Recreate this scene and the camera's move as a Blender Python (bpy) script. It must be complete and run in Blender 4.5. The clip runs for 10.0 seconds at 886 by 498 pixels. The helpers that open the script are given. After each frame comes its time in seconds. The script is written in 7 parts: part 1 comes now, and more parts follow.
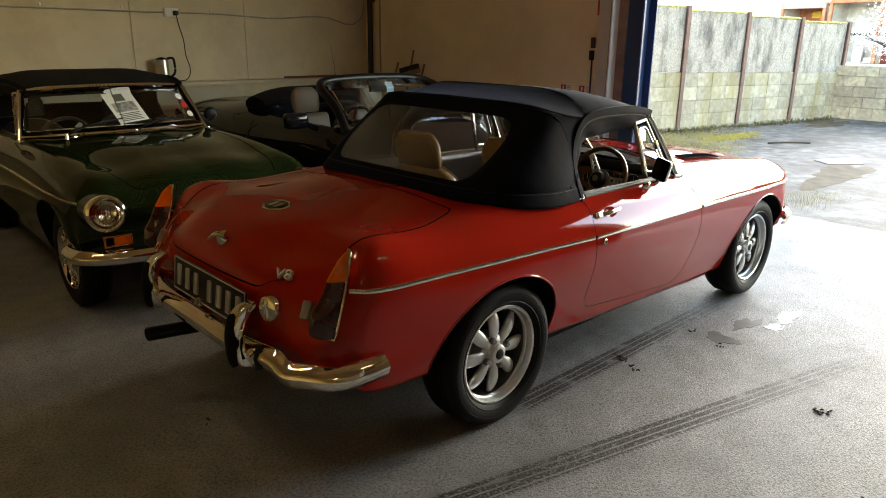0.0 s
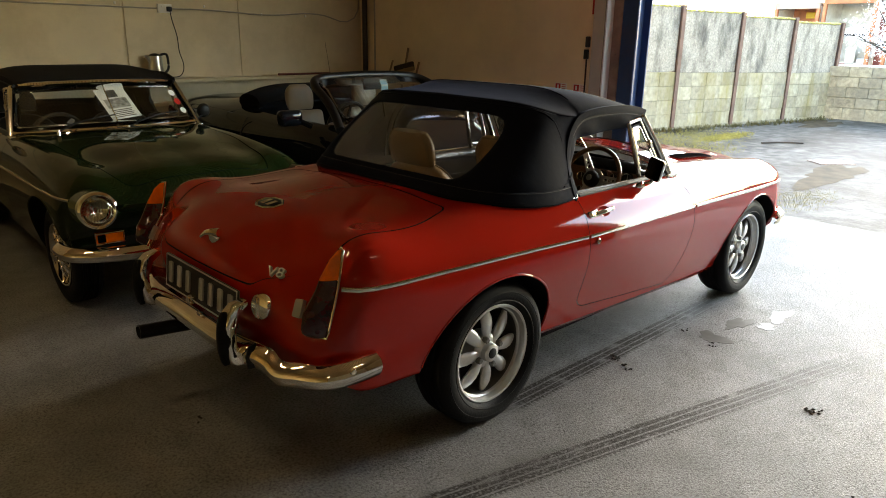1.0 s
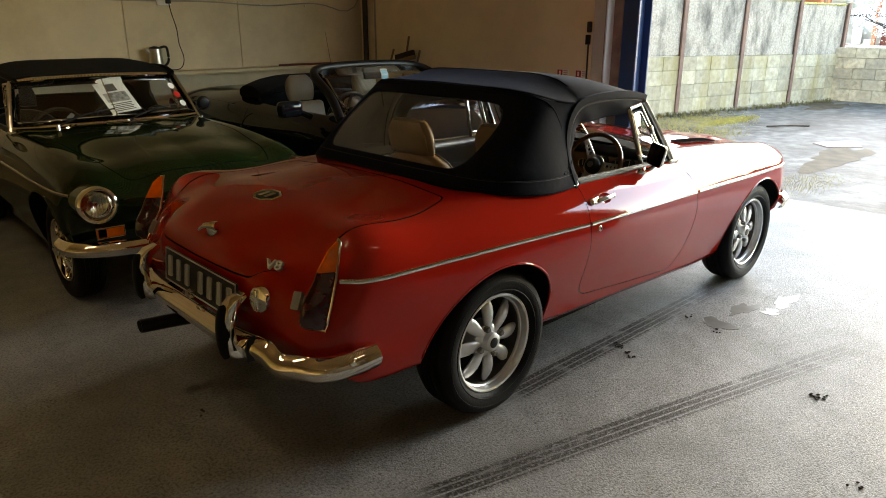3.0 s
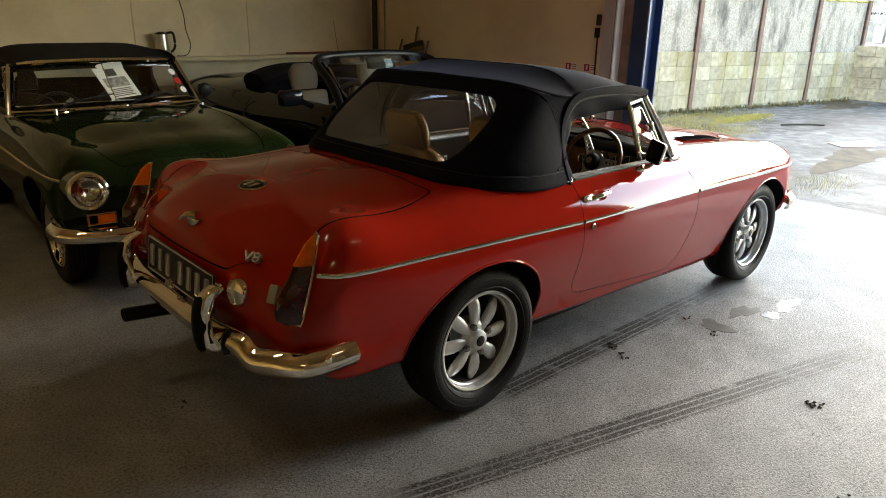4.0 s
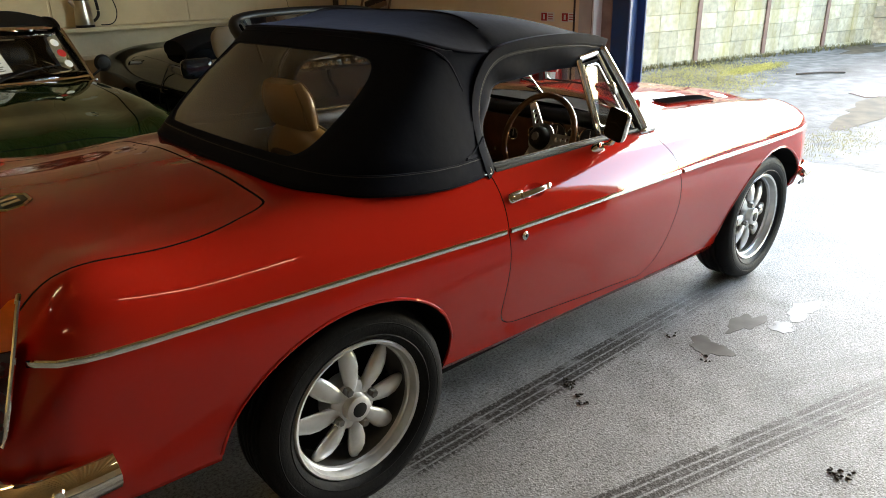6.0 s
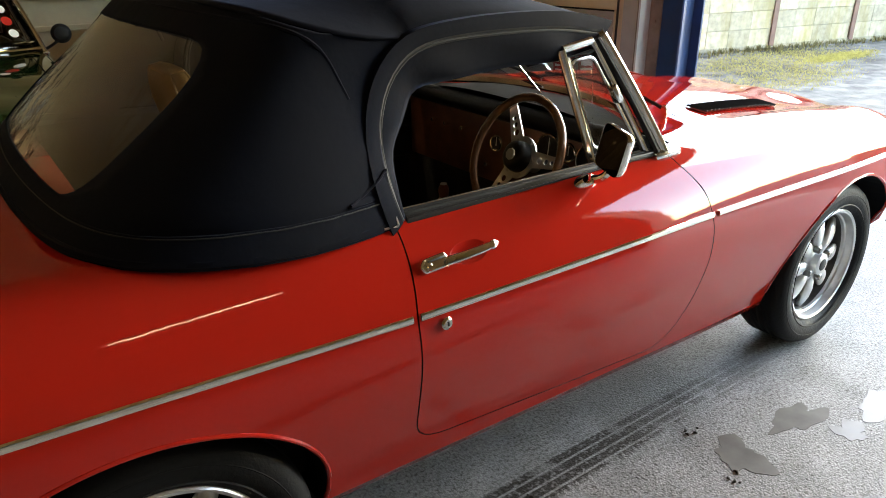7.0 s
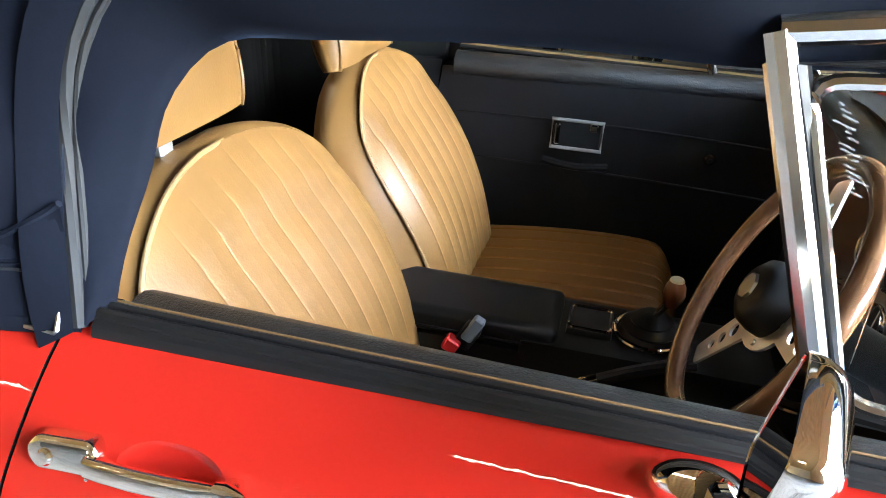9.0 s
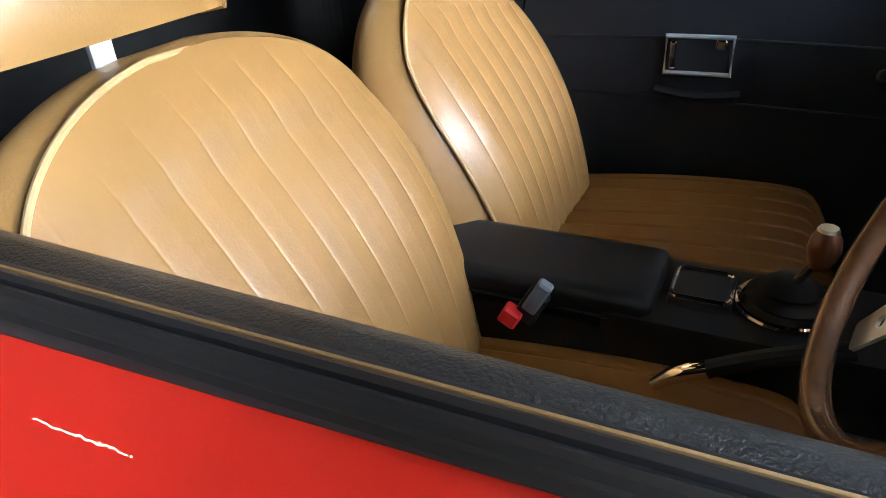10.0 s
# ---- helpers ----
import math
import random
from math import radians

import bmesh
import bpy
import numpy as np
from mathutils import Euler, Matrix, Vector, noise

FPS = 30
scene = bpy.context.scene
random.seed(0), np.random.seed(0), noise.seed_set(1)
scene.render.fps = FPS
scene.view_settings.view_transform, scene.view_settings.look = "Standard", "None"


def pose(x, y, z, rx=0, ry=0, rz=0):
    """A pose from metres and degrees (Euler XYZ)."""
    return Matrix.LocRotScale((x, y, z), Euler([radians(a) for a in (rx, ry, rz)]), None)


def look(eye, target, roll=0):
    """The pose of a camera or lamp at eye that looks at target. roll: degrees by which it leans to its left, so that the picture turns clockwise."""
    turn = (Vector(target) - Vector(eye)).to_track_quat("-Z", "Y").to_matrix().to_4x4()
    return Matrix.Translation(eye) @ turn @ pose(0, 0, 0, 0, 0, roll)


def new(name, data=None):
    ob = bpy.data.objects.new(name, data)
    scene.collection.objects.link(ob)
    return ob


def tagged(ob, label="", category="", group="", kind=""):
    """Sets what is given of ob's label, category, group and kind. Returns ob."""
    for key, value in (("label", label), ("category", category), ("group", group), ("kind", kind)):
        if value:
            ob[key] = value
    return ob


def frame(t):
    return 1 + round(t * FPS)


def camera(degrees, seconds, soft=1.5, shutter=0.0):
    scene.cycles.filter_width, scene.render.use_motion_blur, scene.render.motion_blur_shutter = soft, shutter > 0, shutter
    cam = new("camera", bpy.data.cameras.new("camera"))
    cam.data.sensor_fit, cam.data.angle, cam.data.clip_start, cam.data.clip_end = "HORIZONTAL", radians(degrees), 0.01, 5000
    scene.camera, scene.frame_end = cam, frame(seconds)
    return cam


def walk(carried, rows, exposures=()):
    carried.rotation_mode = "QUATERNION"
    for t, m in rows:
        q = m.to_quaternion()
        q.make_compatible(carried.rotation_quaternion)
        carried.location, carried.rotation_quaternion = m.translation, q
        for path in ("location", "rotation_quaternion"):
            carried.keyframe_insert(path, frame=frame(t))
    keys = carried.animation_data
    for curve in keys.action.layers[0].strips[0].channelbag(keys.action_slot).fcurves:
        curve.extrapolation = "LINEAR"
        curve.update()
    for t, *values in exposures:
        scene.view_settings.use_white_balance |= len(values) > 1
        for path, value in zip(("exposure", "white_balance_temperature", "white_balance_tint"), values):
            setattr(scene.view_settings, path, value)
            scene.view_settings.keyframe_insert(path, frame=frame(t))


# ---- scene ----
cam = camera(65.4, 10.0, soft=0.95)
PATH = [
    (0, (-1.926, -2.402, 1.528), (-0.617, -1.006, 0.948), 0.6),
    (0.5, (-1.927, -2.404, 1.528), (-0.606, -1.018, 0.95), 1.0),
    (1, (-1.92, -2.401, 1.529), (-0.6, -1.018, 0.944), 1.0),
    (1.5, (-1.915, -2.409, 1.528), (-0.585, -1.037, 0.938), 0.7),
    (2, (-1.91, -2.412, 1.531), (-0.601, -1.016, 0.947), 0.7),
    (2.5, (-1.903, -2.411, 1.53), (-0.594, -1.016, 0.945), 0.4),
    (3, (-1.89, -2.406, 1.528), (-0.589, -1.018, 0.912), 0.0),
    (4.5, (-1.676, -2.434, 1.511), (-0.426, -1.02, 0.85), 1.3),
    (5, (-1.529, -2.38, 1.489), (-0.332, -0.944, 0.778), -0.3),
    (5.5, (-1.254, -2.203, 1.454), (-0.053, -0.767, 0.749), -2.3),
    (6, (-0.877, -2.083, 1.425), (0.337, -0.674, 0.688), -1.6),
    (6.2, (-0.703, -2.032, 1.444), (0.465, -0.599, 0.682), 0.6),
    (7.3, (0.107, -1.627, 1.343), (1.099, -0.094, 0.527), -1.4),
    (7.5, (0.255, -1.569, 1.351), (1.108, 0.038, 0.52), 1.3),
    (8, (0.565, -1.393, 1.308), (1.052, 0.37, 0.498), 3.1),
    (8.5, (0.832, -1.214, 1.273), (0.757, 0.565, 0.362), 3.8),
    (9, (0.983, -1.048, 1.22), (0.542, 0.666, 0.289), 2.5),
    (9.5, (1.041, -0.871, 1.123), (0.352, 0.714, 0.116), -0.7),
    (10, (1.035, -0.807, 1.067), (0.228, 0.729, 0.073), -4.3),
]
BASE = 2.9
EXPOSURES = [(t, BASE + e, k, 10) for t, e, k in ((0.0, 0.2, 8000), (4.3, 0.25, 7900), (5.0, 0.35, 7800), (5.5, 0.5, 7700), (6.2, 0.6, 7600), (7.5, 0.88, 7400), (8.0, 1.88, 7100), (8.5, 2.45, 6350), (9.2, 2.35, 5900), (10.0, 2.15, 5800))]
walk(cam, [(t, look(eye, target, roll)) for t, eye, target, roll in PATH], EXPOSURES)

# ---- daylight: overcast sky, soft sun ----
world = bpy.data.worlds.new("overcast_sky")
scene.world = world
world.use_nodes = True
wn = world.node_tree.nodes
sky = wn.new("ShaderNodeTexSky")
sky.sky_type = "NISHITA"
sky.sun_disc = False
sky.sun_elevation, sky.sun_rotation = radians(22), radians(90)
sky.dust_density = 0.25
wn["Background"].inputs["Strength"].default_value = 0.25
world.node_tree.links.new(sky.outputs[0], wn["Background"].inputs["Color"])
sun_data = bpy.data.lights.new("sun", "SUN")
sun_data.energy, sun_data.angle, sun_data.color = 0.34, radians(36), (1.0, 0.97, 0.92)
sun = new("sun", sun_data)
sun.matrix_world = look((20, 0, 8.1), (0, 0, 0))


# ---- tools for meshes ----
def material(name, color, rough=0.5, metal=0.0, coat=0.0, var=0.08, scale=6.0, bump=0.0, bump_scale=60.0, stain=None, stain_scale=1.2, stain_amount=0.4, trans=0.0, ior=1.45, alpha=1.0, streak=1.0):
    """Principled material with variation at two scales and fine relief."""
    m = bpy.data.materials.new(name)
    m.use_nodes = True
    nt = m.node_tree
    b = nt.nodes["Principled BSDF"]
    geo = nt.nodes.new("ShaderNodeTexCoord")
    n1 = nt.nodes.new("ShaderNodeTexNoise")
    n1.inputs["Scale"].default_value, n1.inputs["Detail"].default_value = scale, 6
    nt.links.new(geo.outputs["Object"], n1.inputs["Vector"])
    ramp = nt.nodes.new("ShaderNodeValToRGB")
    ramp.color_ramp.elements[0].position, ramp.color_ramp.elements[1].position = 0.3, 0.7
    lo = [max(0.0, c * (1 - var)) for c in color]
    hi = [min(1.0, c * (1 + var)) for c in color]
    ramp.color_ramp.elements[0].color, ramp.color_ramp.elements[1].color = (*lo, 1), (*hi, 1)
    nt.links.new(n1.outputs["Fac"], ramp.inputs["Fac"])
    out = ramp.outputs["Color"]
    if stain:
        n2 = nt.nodes.new("ShaderNodeTexNoise")
        n2.inputs["Scale"].default_value, n2.inputs["Detail"].default_value, n2.inputs["Roughness"].default_value = stain_scale, 8, 0.65
        runs = nt.nodes.new("ShaderNodeMapping")
        runs.inputs["Scale"].default_value = (1.0, 1.0, streak)
        nt.links.new(geo.outputs["Object"], runs.inputs["Vector"])
        nt.links.new(runs.outputs["Vector"], n2.inputs["Vector"])
        r2 = nt.nodes.new("ShaderNodeValToRGB")
        r2.color_ramp.elements[0].position, r2.color_ramp.elements[1].position = 0.45, 0.68
        r2.color_ramp.elements[0].color, r2.color_ramp.elements[1].color = (0, 0, 0, 1), (stain_amount,) * 3 + (1,)
        nt.links.new(n2.outputs["Fac"], r2.inputs["Fac"])
        mix = nt.nodes.new("ShaderNodeMix")
        mix.data_type = "RGBA"
        nt.links.new(r2.outputs["Color"], mix.inputs["Factor"])
        nt.links.new(out, mix.inputs["A"])
        mix.inputs["B"].default_value = (*stain, 1)
        out = mix.outputs["Result"]
    nt.links.new(out, b.inputs["Base Color"])
    b.inputs["Metallic"].default_value = metal
    b.inputs["IOR"].default_value = ior
    b.inputs["Transmission Weight"].default_value = trans
    b.inputs["Alpha"].default_value = alpha
    b.inputs["Coat Weight"].default_value = coat
    b.inputs["Coat Roughness"].default_value = 0.03
    rr = nt.nodes.new("ShaderNodeMapRange")
    rr.inputs["To Min"].default_value, rr.inputs["To Max"].default_value = max(0.0, rough * 0.85), min(1.0, rough * 1.15)
    nt.links.new(n1.outputs["Fac"], rr.inputs["Value"])
    nt.links.new(rr.outputs["Result"], b.inputs["Roughness"])
    if bump:
        n3 = nt.nodes.new("ShaderNodeTexNoise")
        n3.inputs["Scale"].default_value, n3.inputs["Detail"].default_value = bump_scale, 4
        nt.links.new(geo.outputs["Object"], n3.inputs["Vector"])
        bp = nt.nodes.new("ShaderNodeBump")
        bp.inputs["Strength"].default_value, bp.inputs["Distance"].default_value = bump, 0.01
        nt.links.new(n3.outputs["Fac"], bp.inputs["Height"])
        nt.links.new(bp.outputs["Normal"], b.inputs["Normal"])
    return m


def thing(name, m=None, label="", category="", group="", kind=""):
    """An Empty that carries the parts of one thing."""
    ob = new(name)
    ob.empty_display_size = 0.1
    ob.matrix_world = m or Matrix()
    return tagged(ob, label, category, group, kind)


def as_mesh(bm, name, smooth=None):
    me = bpy.data.meshes.new(name)
    bm.normal_update()
    bm.to_mesh(me)
    bm.free()
    if smooth is not None:
        for p in me.polygons:
            p.use_smooth = True
        me.set_sharp_from_angle(angle=radians(smooth))
    return me


def part(name, bm, mat, parent=None, label="", smooth=35):
    """Links a bmesh or mesh as one object under a thing or a part."""
    me = bm if isinstance(bm, bpy.types.Mesh) else as_mesh(bm, name, smooth)
    if mat and not me.materials:
        me.materials.append(mat)
    ob = new(name, me)
    if parent:
        ob.parent = parent
    return tagged(ob, label)


def box(sx, sy, sz, at=(0, 0, 0), bevel=0.0, seg=2, bm=None, rot=None):
    """A box of that size centred on at, with rounded edges."""
    bm2 = bmesh.new()
    bmesh.ops.create_cube(bm2, size=1.0)
    bmesh.ops.scale(bm2, vec=(sx, sy, sz), verts=bm2.verts)
    if bevel:
        bmesh.ops.bevel(bm2, geom=bm2.edges[:], offset=bevel, segments=seg, affect="EDGES", profile=0.6)
    if rot is not None:
        bmesh.ops.transform(bm2, matrix=rot, verts=bm2.verts)
    bmesh.ops.translate(bm2, vec=at, verts=bm2.verts)
    return join(bm, bm2)


def join(bm, other):
    if bm is None:
        return other
    me = bpy.data.meshes.new("joined")
    other.to_mesh(me)
    other.free()
    bm.from_mesh(me)
    bpy.data.meshes.remove(me)
    return bm


def cylinder(r1, r2, a, b, seg=24, bevel=0.0, bm=None):
    """A cylinder or cone from point a to point b."""
    a, b = Vector(a), Vector(b)
    bm2 = bmesh.new()
    bmesh.ops.create_cone(bm2, cap_ends=True, segments=seg, radius1=r1, radius2=r2, depth=(b - a).length)
    if bevel:
        caps = [e for e in bm2.edges if e.calc_face_angle(0) > 0.8]
        bmesh.ops.bevel(bm2, geom=caps, offset=bevel, segments=2, affect="EDGES")
    turn = (b - a).to_track_quat("Z", "Y").to_matrix().to_4x4()
    bmesh.ops.transform(bm2, matrix=Matrix.Translation((a + b) / 2) @ turn, verts=bm2.verts)
    return join(bm, bm2)


def spline(points, count):
    """count points along a smooth curve through the given points."""
    P = np.array(points, float)
    t = np.concatenate([[0], np.cumsum(np.linalg.norm(np.diff(P, axis=0), axis=1) + 1e-9)])
    return cubic(t, P, np.linspace(0, t[-1], count))


def cubic(t, P, q):
    """Natural cubic spline through P at the knots t, at q."""
    n = len(t)
    h = np.diff(t)
    A, B = np.zeros((n, n)), np.zeros((n,) + P.shape[1:])
    A[0, 0] = A[-1, -1] = 1
    for i in range(1, n - 1):
        A[i, i - 1], A[i, i], A[i, i + 1] = h[i - 1], 2 * (h[i - 1] + h[i]), h[i]
        B[i] = 6 * ((P[i + 1] - P[i]) / h[i] - (P[i] - P[i - 1]) / h[i - 1])
    M = np.linalg.solve(A, B.reshape(n, -1)).reshape(B.shape)
    k = np.clip(np.searchsorted(t, q, side="right") - 1, 0, n - 2)
    shape = (-1,) + (1,) * (P.ndim - 1)
    a, b, hk = (t[k + 1] - q).reshape(shape), (q - t[k]).reshape(shape), h[k].reshape(shape)
    return M[k] * a**3 / (6 * hk) + M[k + 1] * b**3 / (6 * hk) + (P[k] / hk - M[k] * hk / 6) * a + (P[k + 1] / hk - M[k + 1] * hk / 6) * b


def tube(points, radius, count=None, seg=8, closed=False, flat=1.0, bm=None, up=(0, 0, 1), smooth=True):
    """A round or flattened bar along points; radius may be a list; flat scales it across up."""
    P = spline(points, count or 4 * len(points)) if smooth and not closed and len(points) > 2 else np.array(points, float)
    n = len(P)
    bm2 = bmesh.new()
    rings = []
    for i in range(n):
        d = P[(i + 1) % n] - P[i - 1] if closed else P[min(i + 1, n - 1)] - P[max(i - 1, 0)]
        d = Vector(d).normalized()
        side = d.cross(Vector(up))
        side = side.normalized() if side.length > 1e-4 else d.orthogonal().normalized()
        top = side.cross(d)
        r = radius if not hasattr(radius, "__len__") else float(np.interp(i / (n - 1), np.linspace(0, 1, len(radius)), radius))
        rings.append([bm2.verts.new(Vector(P[i]) + side * (r * flat * math.cos(a)) + top * (r * math.sin(a))) for a in np.linspace(0, 2 * math.pi, seg, endpoint=False)])
    for i in range(n if closed else n - 1):
        A, B = rings[i], rings[(i + 1) % n]
        for j in range(seg):
            bm2.faces.new((A[j], A[(j + 1) % seg], B[(j + 1) % seg], B[j]))
    if not closed:
        bm2.faces.new(rings[0][::-1])
        bm2.faces.new(rings[-1])
    bmesh.ops.recalc_face_normals(bm2, faces=bm2.faces)
    return join(bm, bm2)


def revolve(profile, seg=48, axis="Y", closed=True, bm=None):
    """A turned shape: profile of (radius, along) round the axis through the origin."""
    bm2 = bmesh.new()
    rings = []
    for a in np.linspace(0, 2 * math.pi, seg, endpoint=False):
        c, s = math.cos(a), math.sin(a)
        rings.append([bm2.verts.new((r * c, h, r * s) if axis == "Y" else ((r * c, r * s, h) if axis == "Z" else (h, r * c, r * s))) for r, h in profile])
    n = len(profile)
    for i in range(seg):
        A, B = rings[i], rings[(i + 1) % seg]
        for j in range(n if closed else n - 1):
            bm2.faces.new((A[j], A[(j + 1) % n], B[(j + 1) % n], B[j]))
    bmesh.ops.remove_doubles(bm2, verts=bm2.verts, dist=1e-6)
    bmesh.ops.recalc_face_normals(bm2, faces=bm2.faces)
    return join(bm, bm2)


def sheet(grid, bm=None, wrap=False):
    """A surface from a grid of points (rows, columns, 3)."""
    bm2 = bmesh.new()
    V = [[bm2.verts.new(p) for p in row] for row in grid]
    for i in range(len(V) - 1):
        m = len(V[i])
        for j in range(m if wrap else m - 1):
            bm2.faces.new((V[i][j], V[i][(j + 1) % m], V[i + 1][(j + 1) % m], V[i + 1][j]))
    return join(bm, bm2)


def prism(outline, lo, hi, axis="y", bm=None):
    """An outline of (a, b) pushed from lo to hi along the axis: y takes (x, z), z takes (x, y), x takes (y, z)."""
    put = {"y": lambda a, b, h: (a, h, b), "z": lambda a, b, h: (a, b, h), "x": lambda a, b, h: (h, a, b)}[axis]
    bm2 = bmesh.new()
    A = [bm2.verts.new(put(a, b, lo)) for a, b in outline]
    B = [bm2.verts.new(put(a, b, hi)) for a, b in outline]
    n = len(A)
    bm2.faces.new(A)
    bm2.faces.new(B[::-1])
    for i in range(n):
        bm2.faces.new((A[i], B[i], B[(i + 1) % n], A[(i + 1) % n]))
    bmesh.ops.recalc_face_normals(bm2, faces=bm2.faces)
    return join(bm, bm2)


def rounded(points, radius, steps=5):
    """A closed outline with its corners rounded; radius may be a list."""
    out = []
    n = len(points)
    for i in range(n):
        r = radius[i] if hasattr(radius, "__len__") else radius
        p, a, b = Vector(points[i]), Vector(points[i - 1]), Vector(points[(i + 1) % n])
        da, db = min(r, (a - p).length * 0.48), min(r, (b - p).length * 0.48)
        s, e = p + (a - p).normalized() * da, p + (b - p).normalized() * db
        for k in range(steps + 1):
            t = k / steps
            q = s * (1 - t) ** 2 + p * 2 * t * (1 - t) + e * t * t
            out.append((q.x, q.y))
    return out


def boolean(me, cutter, op):
    """me minus, or cut to, cutter, as a new mesh."""
    a, b = new("work_a", me), new("work_b", cutter)
    mod = a.modifiers.new("cut", "BOOLEAN")
    mod.operation, mod.object, mod.solver = op, b, "EXACT"
    bpy.context.view_layer.update()
    out = bpy.data.meshes.new_from_object(a.evaluated_get(bpy.context.evaluated_depsgraph_get()))
    bpy.data.objects.remove(a), bpy.data.objects.remove(b)
    return out


def mesh_of(bm, name="work"):
    bmesh.ops.recalc_face_normals(bm, faces=bm.faces)
    return as_mesh(bm, name)


def lettering(text, size, depth, bm=None):
    """The text as a solid mesh, centred, facing +z, in the built-in font."""
    cu = bpy.data.curves.new("lettering", "FONT")
    cu.body, cu.size, cu.extrude, cu.align_x, cu.align_y, cu.bevel_depth = text, size, depth, "CENTER", "CENTER", 0.0006
    ob = new("work_text", cu)
    bpy.context.view_layer.update()
    me = bpy.data.meshes.new_from_object(ob.evaluated_get(bpy.context.evaluated_depsgraph_get()))
    bpy.data.objects.remove(ob)
    bm = bm or bmesh.new()
    bm.from_mesh(me)
    return bm


# ---- materials ----
RED = material("red_car_paint", (0.36, 0.0138, 0.0082), 0.45, coat=1.0, var=0.03, scale=3, ior=1.5)
GREEN = material("dark_green_car_paint", (0.006, 0.016, 0.0045), 0.3, coat=1.0, var=0.04, scale=3, ior=1.5)
NAVY_PAINT = material("dark_blue_car_paint", (0.006, 0.0075, 0.0105), 0.35, coat=0.8, var=0.04, scale=3, ior=1.5)
CHROME = material("chrome", (0.86, 0.81, 0.72), 0.035, 1.0, var=0.02)
ALLOY = material("satin_alloy", (0.62, 0.62, 0.61), 0.32, 0.9, var=0.06, scale=20)
STEEL = material("brushed_steel", (0.55, 0.54, 0.52), 0.3, 1.0, var=0.08)
WHEEL_SILVER = material("silver_wheel_paint", (0.66, 0.66, 0.65), 0.3, 0.5, var=0.08, scale=30)
# Darker metal for the inner barrel than for the rim.
DARK_ALLOY = material("dark_alloy", (0.13, 0.127, 0.12), 0.5, 0.5, var=0.25, scale=14)
RUBBER = material("tyre_rubber", (0.009, 0.009, 0.0095), 0.55, var=0.2, scale=12, bump=0.15, bump_scale=90)
DARK_STEEL = material("dark_steel", (0.22, 0.22, 0.21), 0.3, 1.0, var=0.1)
RUBBER.node_tree.nodes["Principled BSDF"].inputs["Specular IOR Level"].default_value = 0.14
BLACK = material("black_plastic", (0.007, 0.007, 0.0075), 0.4, var=0.1)
BLACK.node_tree.nodes["Principled BSDF"].inputs["Specular IOR Level"].default_value = 0.3
VINYL = material("black_grained_vinyl", (0.006, 0.006, 0.0065), 0.36, var=0.15, bump=0.12, bump_scale=700)
# Lighter, glossier vinyl for the door top pads only.
PAD_VINYL = material("lighter_pad_vinyl", (0.0105, 0.0102, 0.0098), 0.34, var=0.3, scale=14, bump=0.3, bump_scale=420)
CARPET = material("black_carpet", (0.01, 0.01, 0.011), 0.95, var=0.3, scale=80, bump=0.5, bump_scale=500)
# Black for undersides; also puts shade into shut gaps and behind spokes.
SHADOW = material("black_underside_and_shade", (0.008, 0.008, 0.008), 0.85, var=0.2)
CANVAS = material("navy_canvas", (0.0031, 0.0044, 0.0090), 0.9, var=0.25, scale=4, bump=0.12, bump_scale=20)
CANVAS_BLACK = material("black_canvas", (0.012, 0.012, 0.013), 0.8, var=0.15, scale=6, bump=0.25, bump_scale=700)
PIPING_GREY = material("grey_binding", (0.0075, 0.009, 0.011), 0.75)
POLISHED = material("polished_alloy", (0.66, 0.64, 0.60), 0.14, 1.0, var=0.06, scale=20)
TAN = material("tan_leather", (0.172, 0.090, 0.0275), 0.40, var=0.08, scale=5, bump=0.05, bump_scale=300)
# Darker tan for the cushions: the cabin's shade is put into the colour.
TAN_SHADED = material("shaded_tan_cushion_leather", (0.135, 0.054, 0.0095), 0.5, var=0.1, scale=6, bump=0.05, bump_scale=300)
TAN_SHADED.node_tree.nodes["Principled BSDF"].inputs["Specular IOR Level"].default_value = 0.25
TAN_LIGHT = material("cream_piping", (0.27, 0.17, 0.075), 0.45)
AMBER = material("amber_lens", (0.9, 0.15, 0.005), 0.12, var=0.1, scale=40, coat=0.6)
RED_LENS = material("dark_red_lens", (0.05, 0.004, 0.0035), 0.1, var=0.2, scale=40, coat=0.6)
WHITE_LENS = material("clear_lens", (0.36, 0.35, 0.33), 0.15, var=0.1, coat=0.5)
GLASS = material("glass", (0.92, 0.96, 0.95), 0.0, trans=1.0, ior=1.45, var=0.0)
CLEAR_PLASTIC = material("clear_vinyl_window", (0.5, 0.45, 0.36), 0.12, var=0.15, scale=4, bump=0.9, bump_scale=8, alpha=0.13)


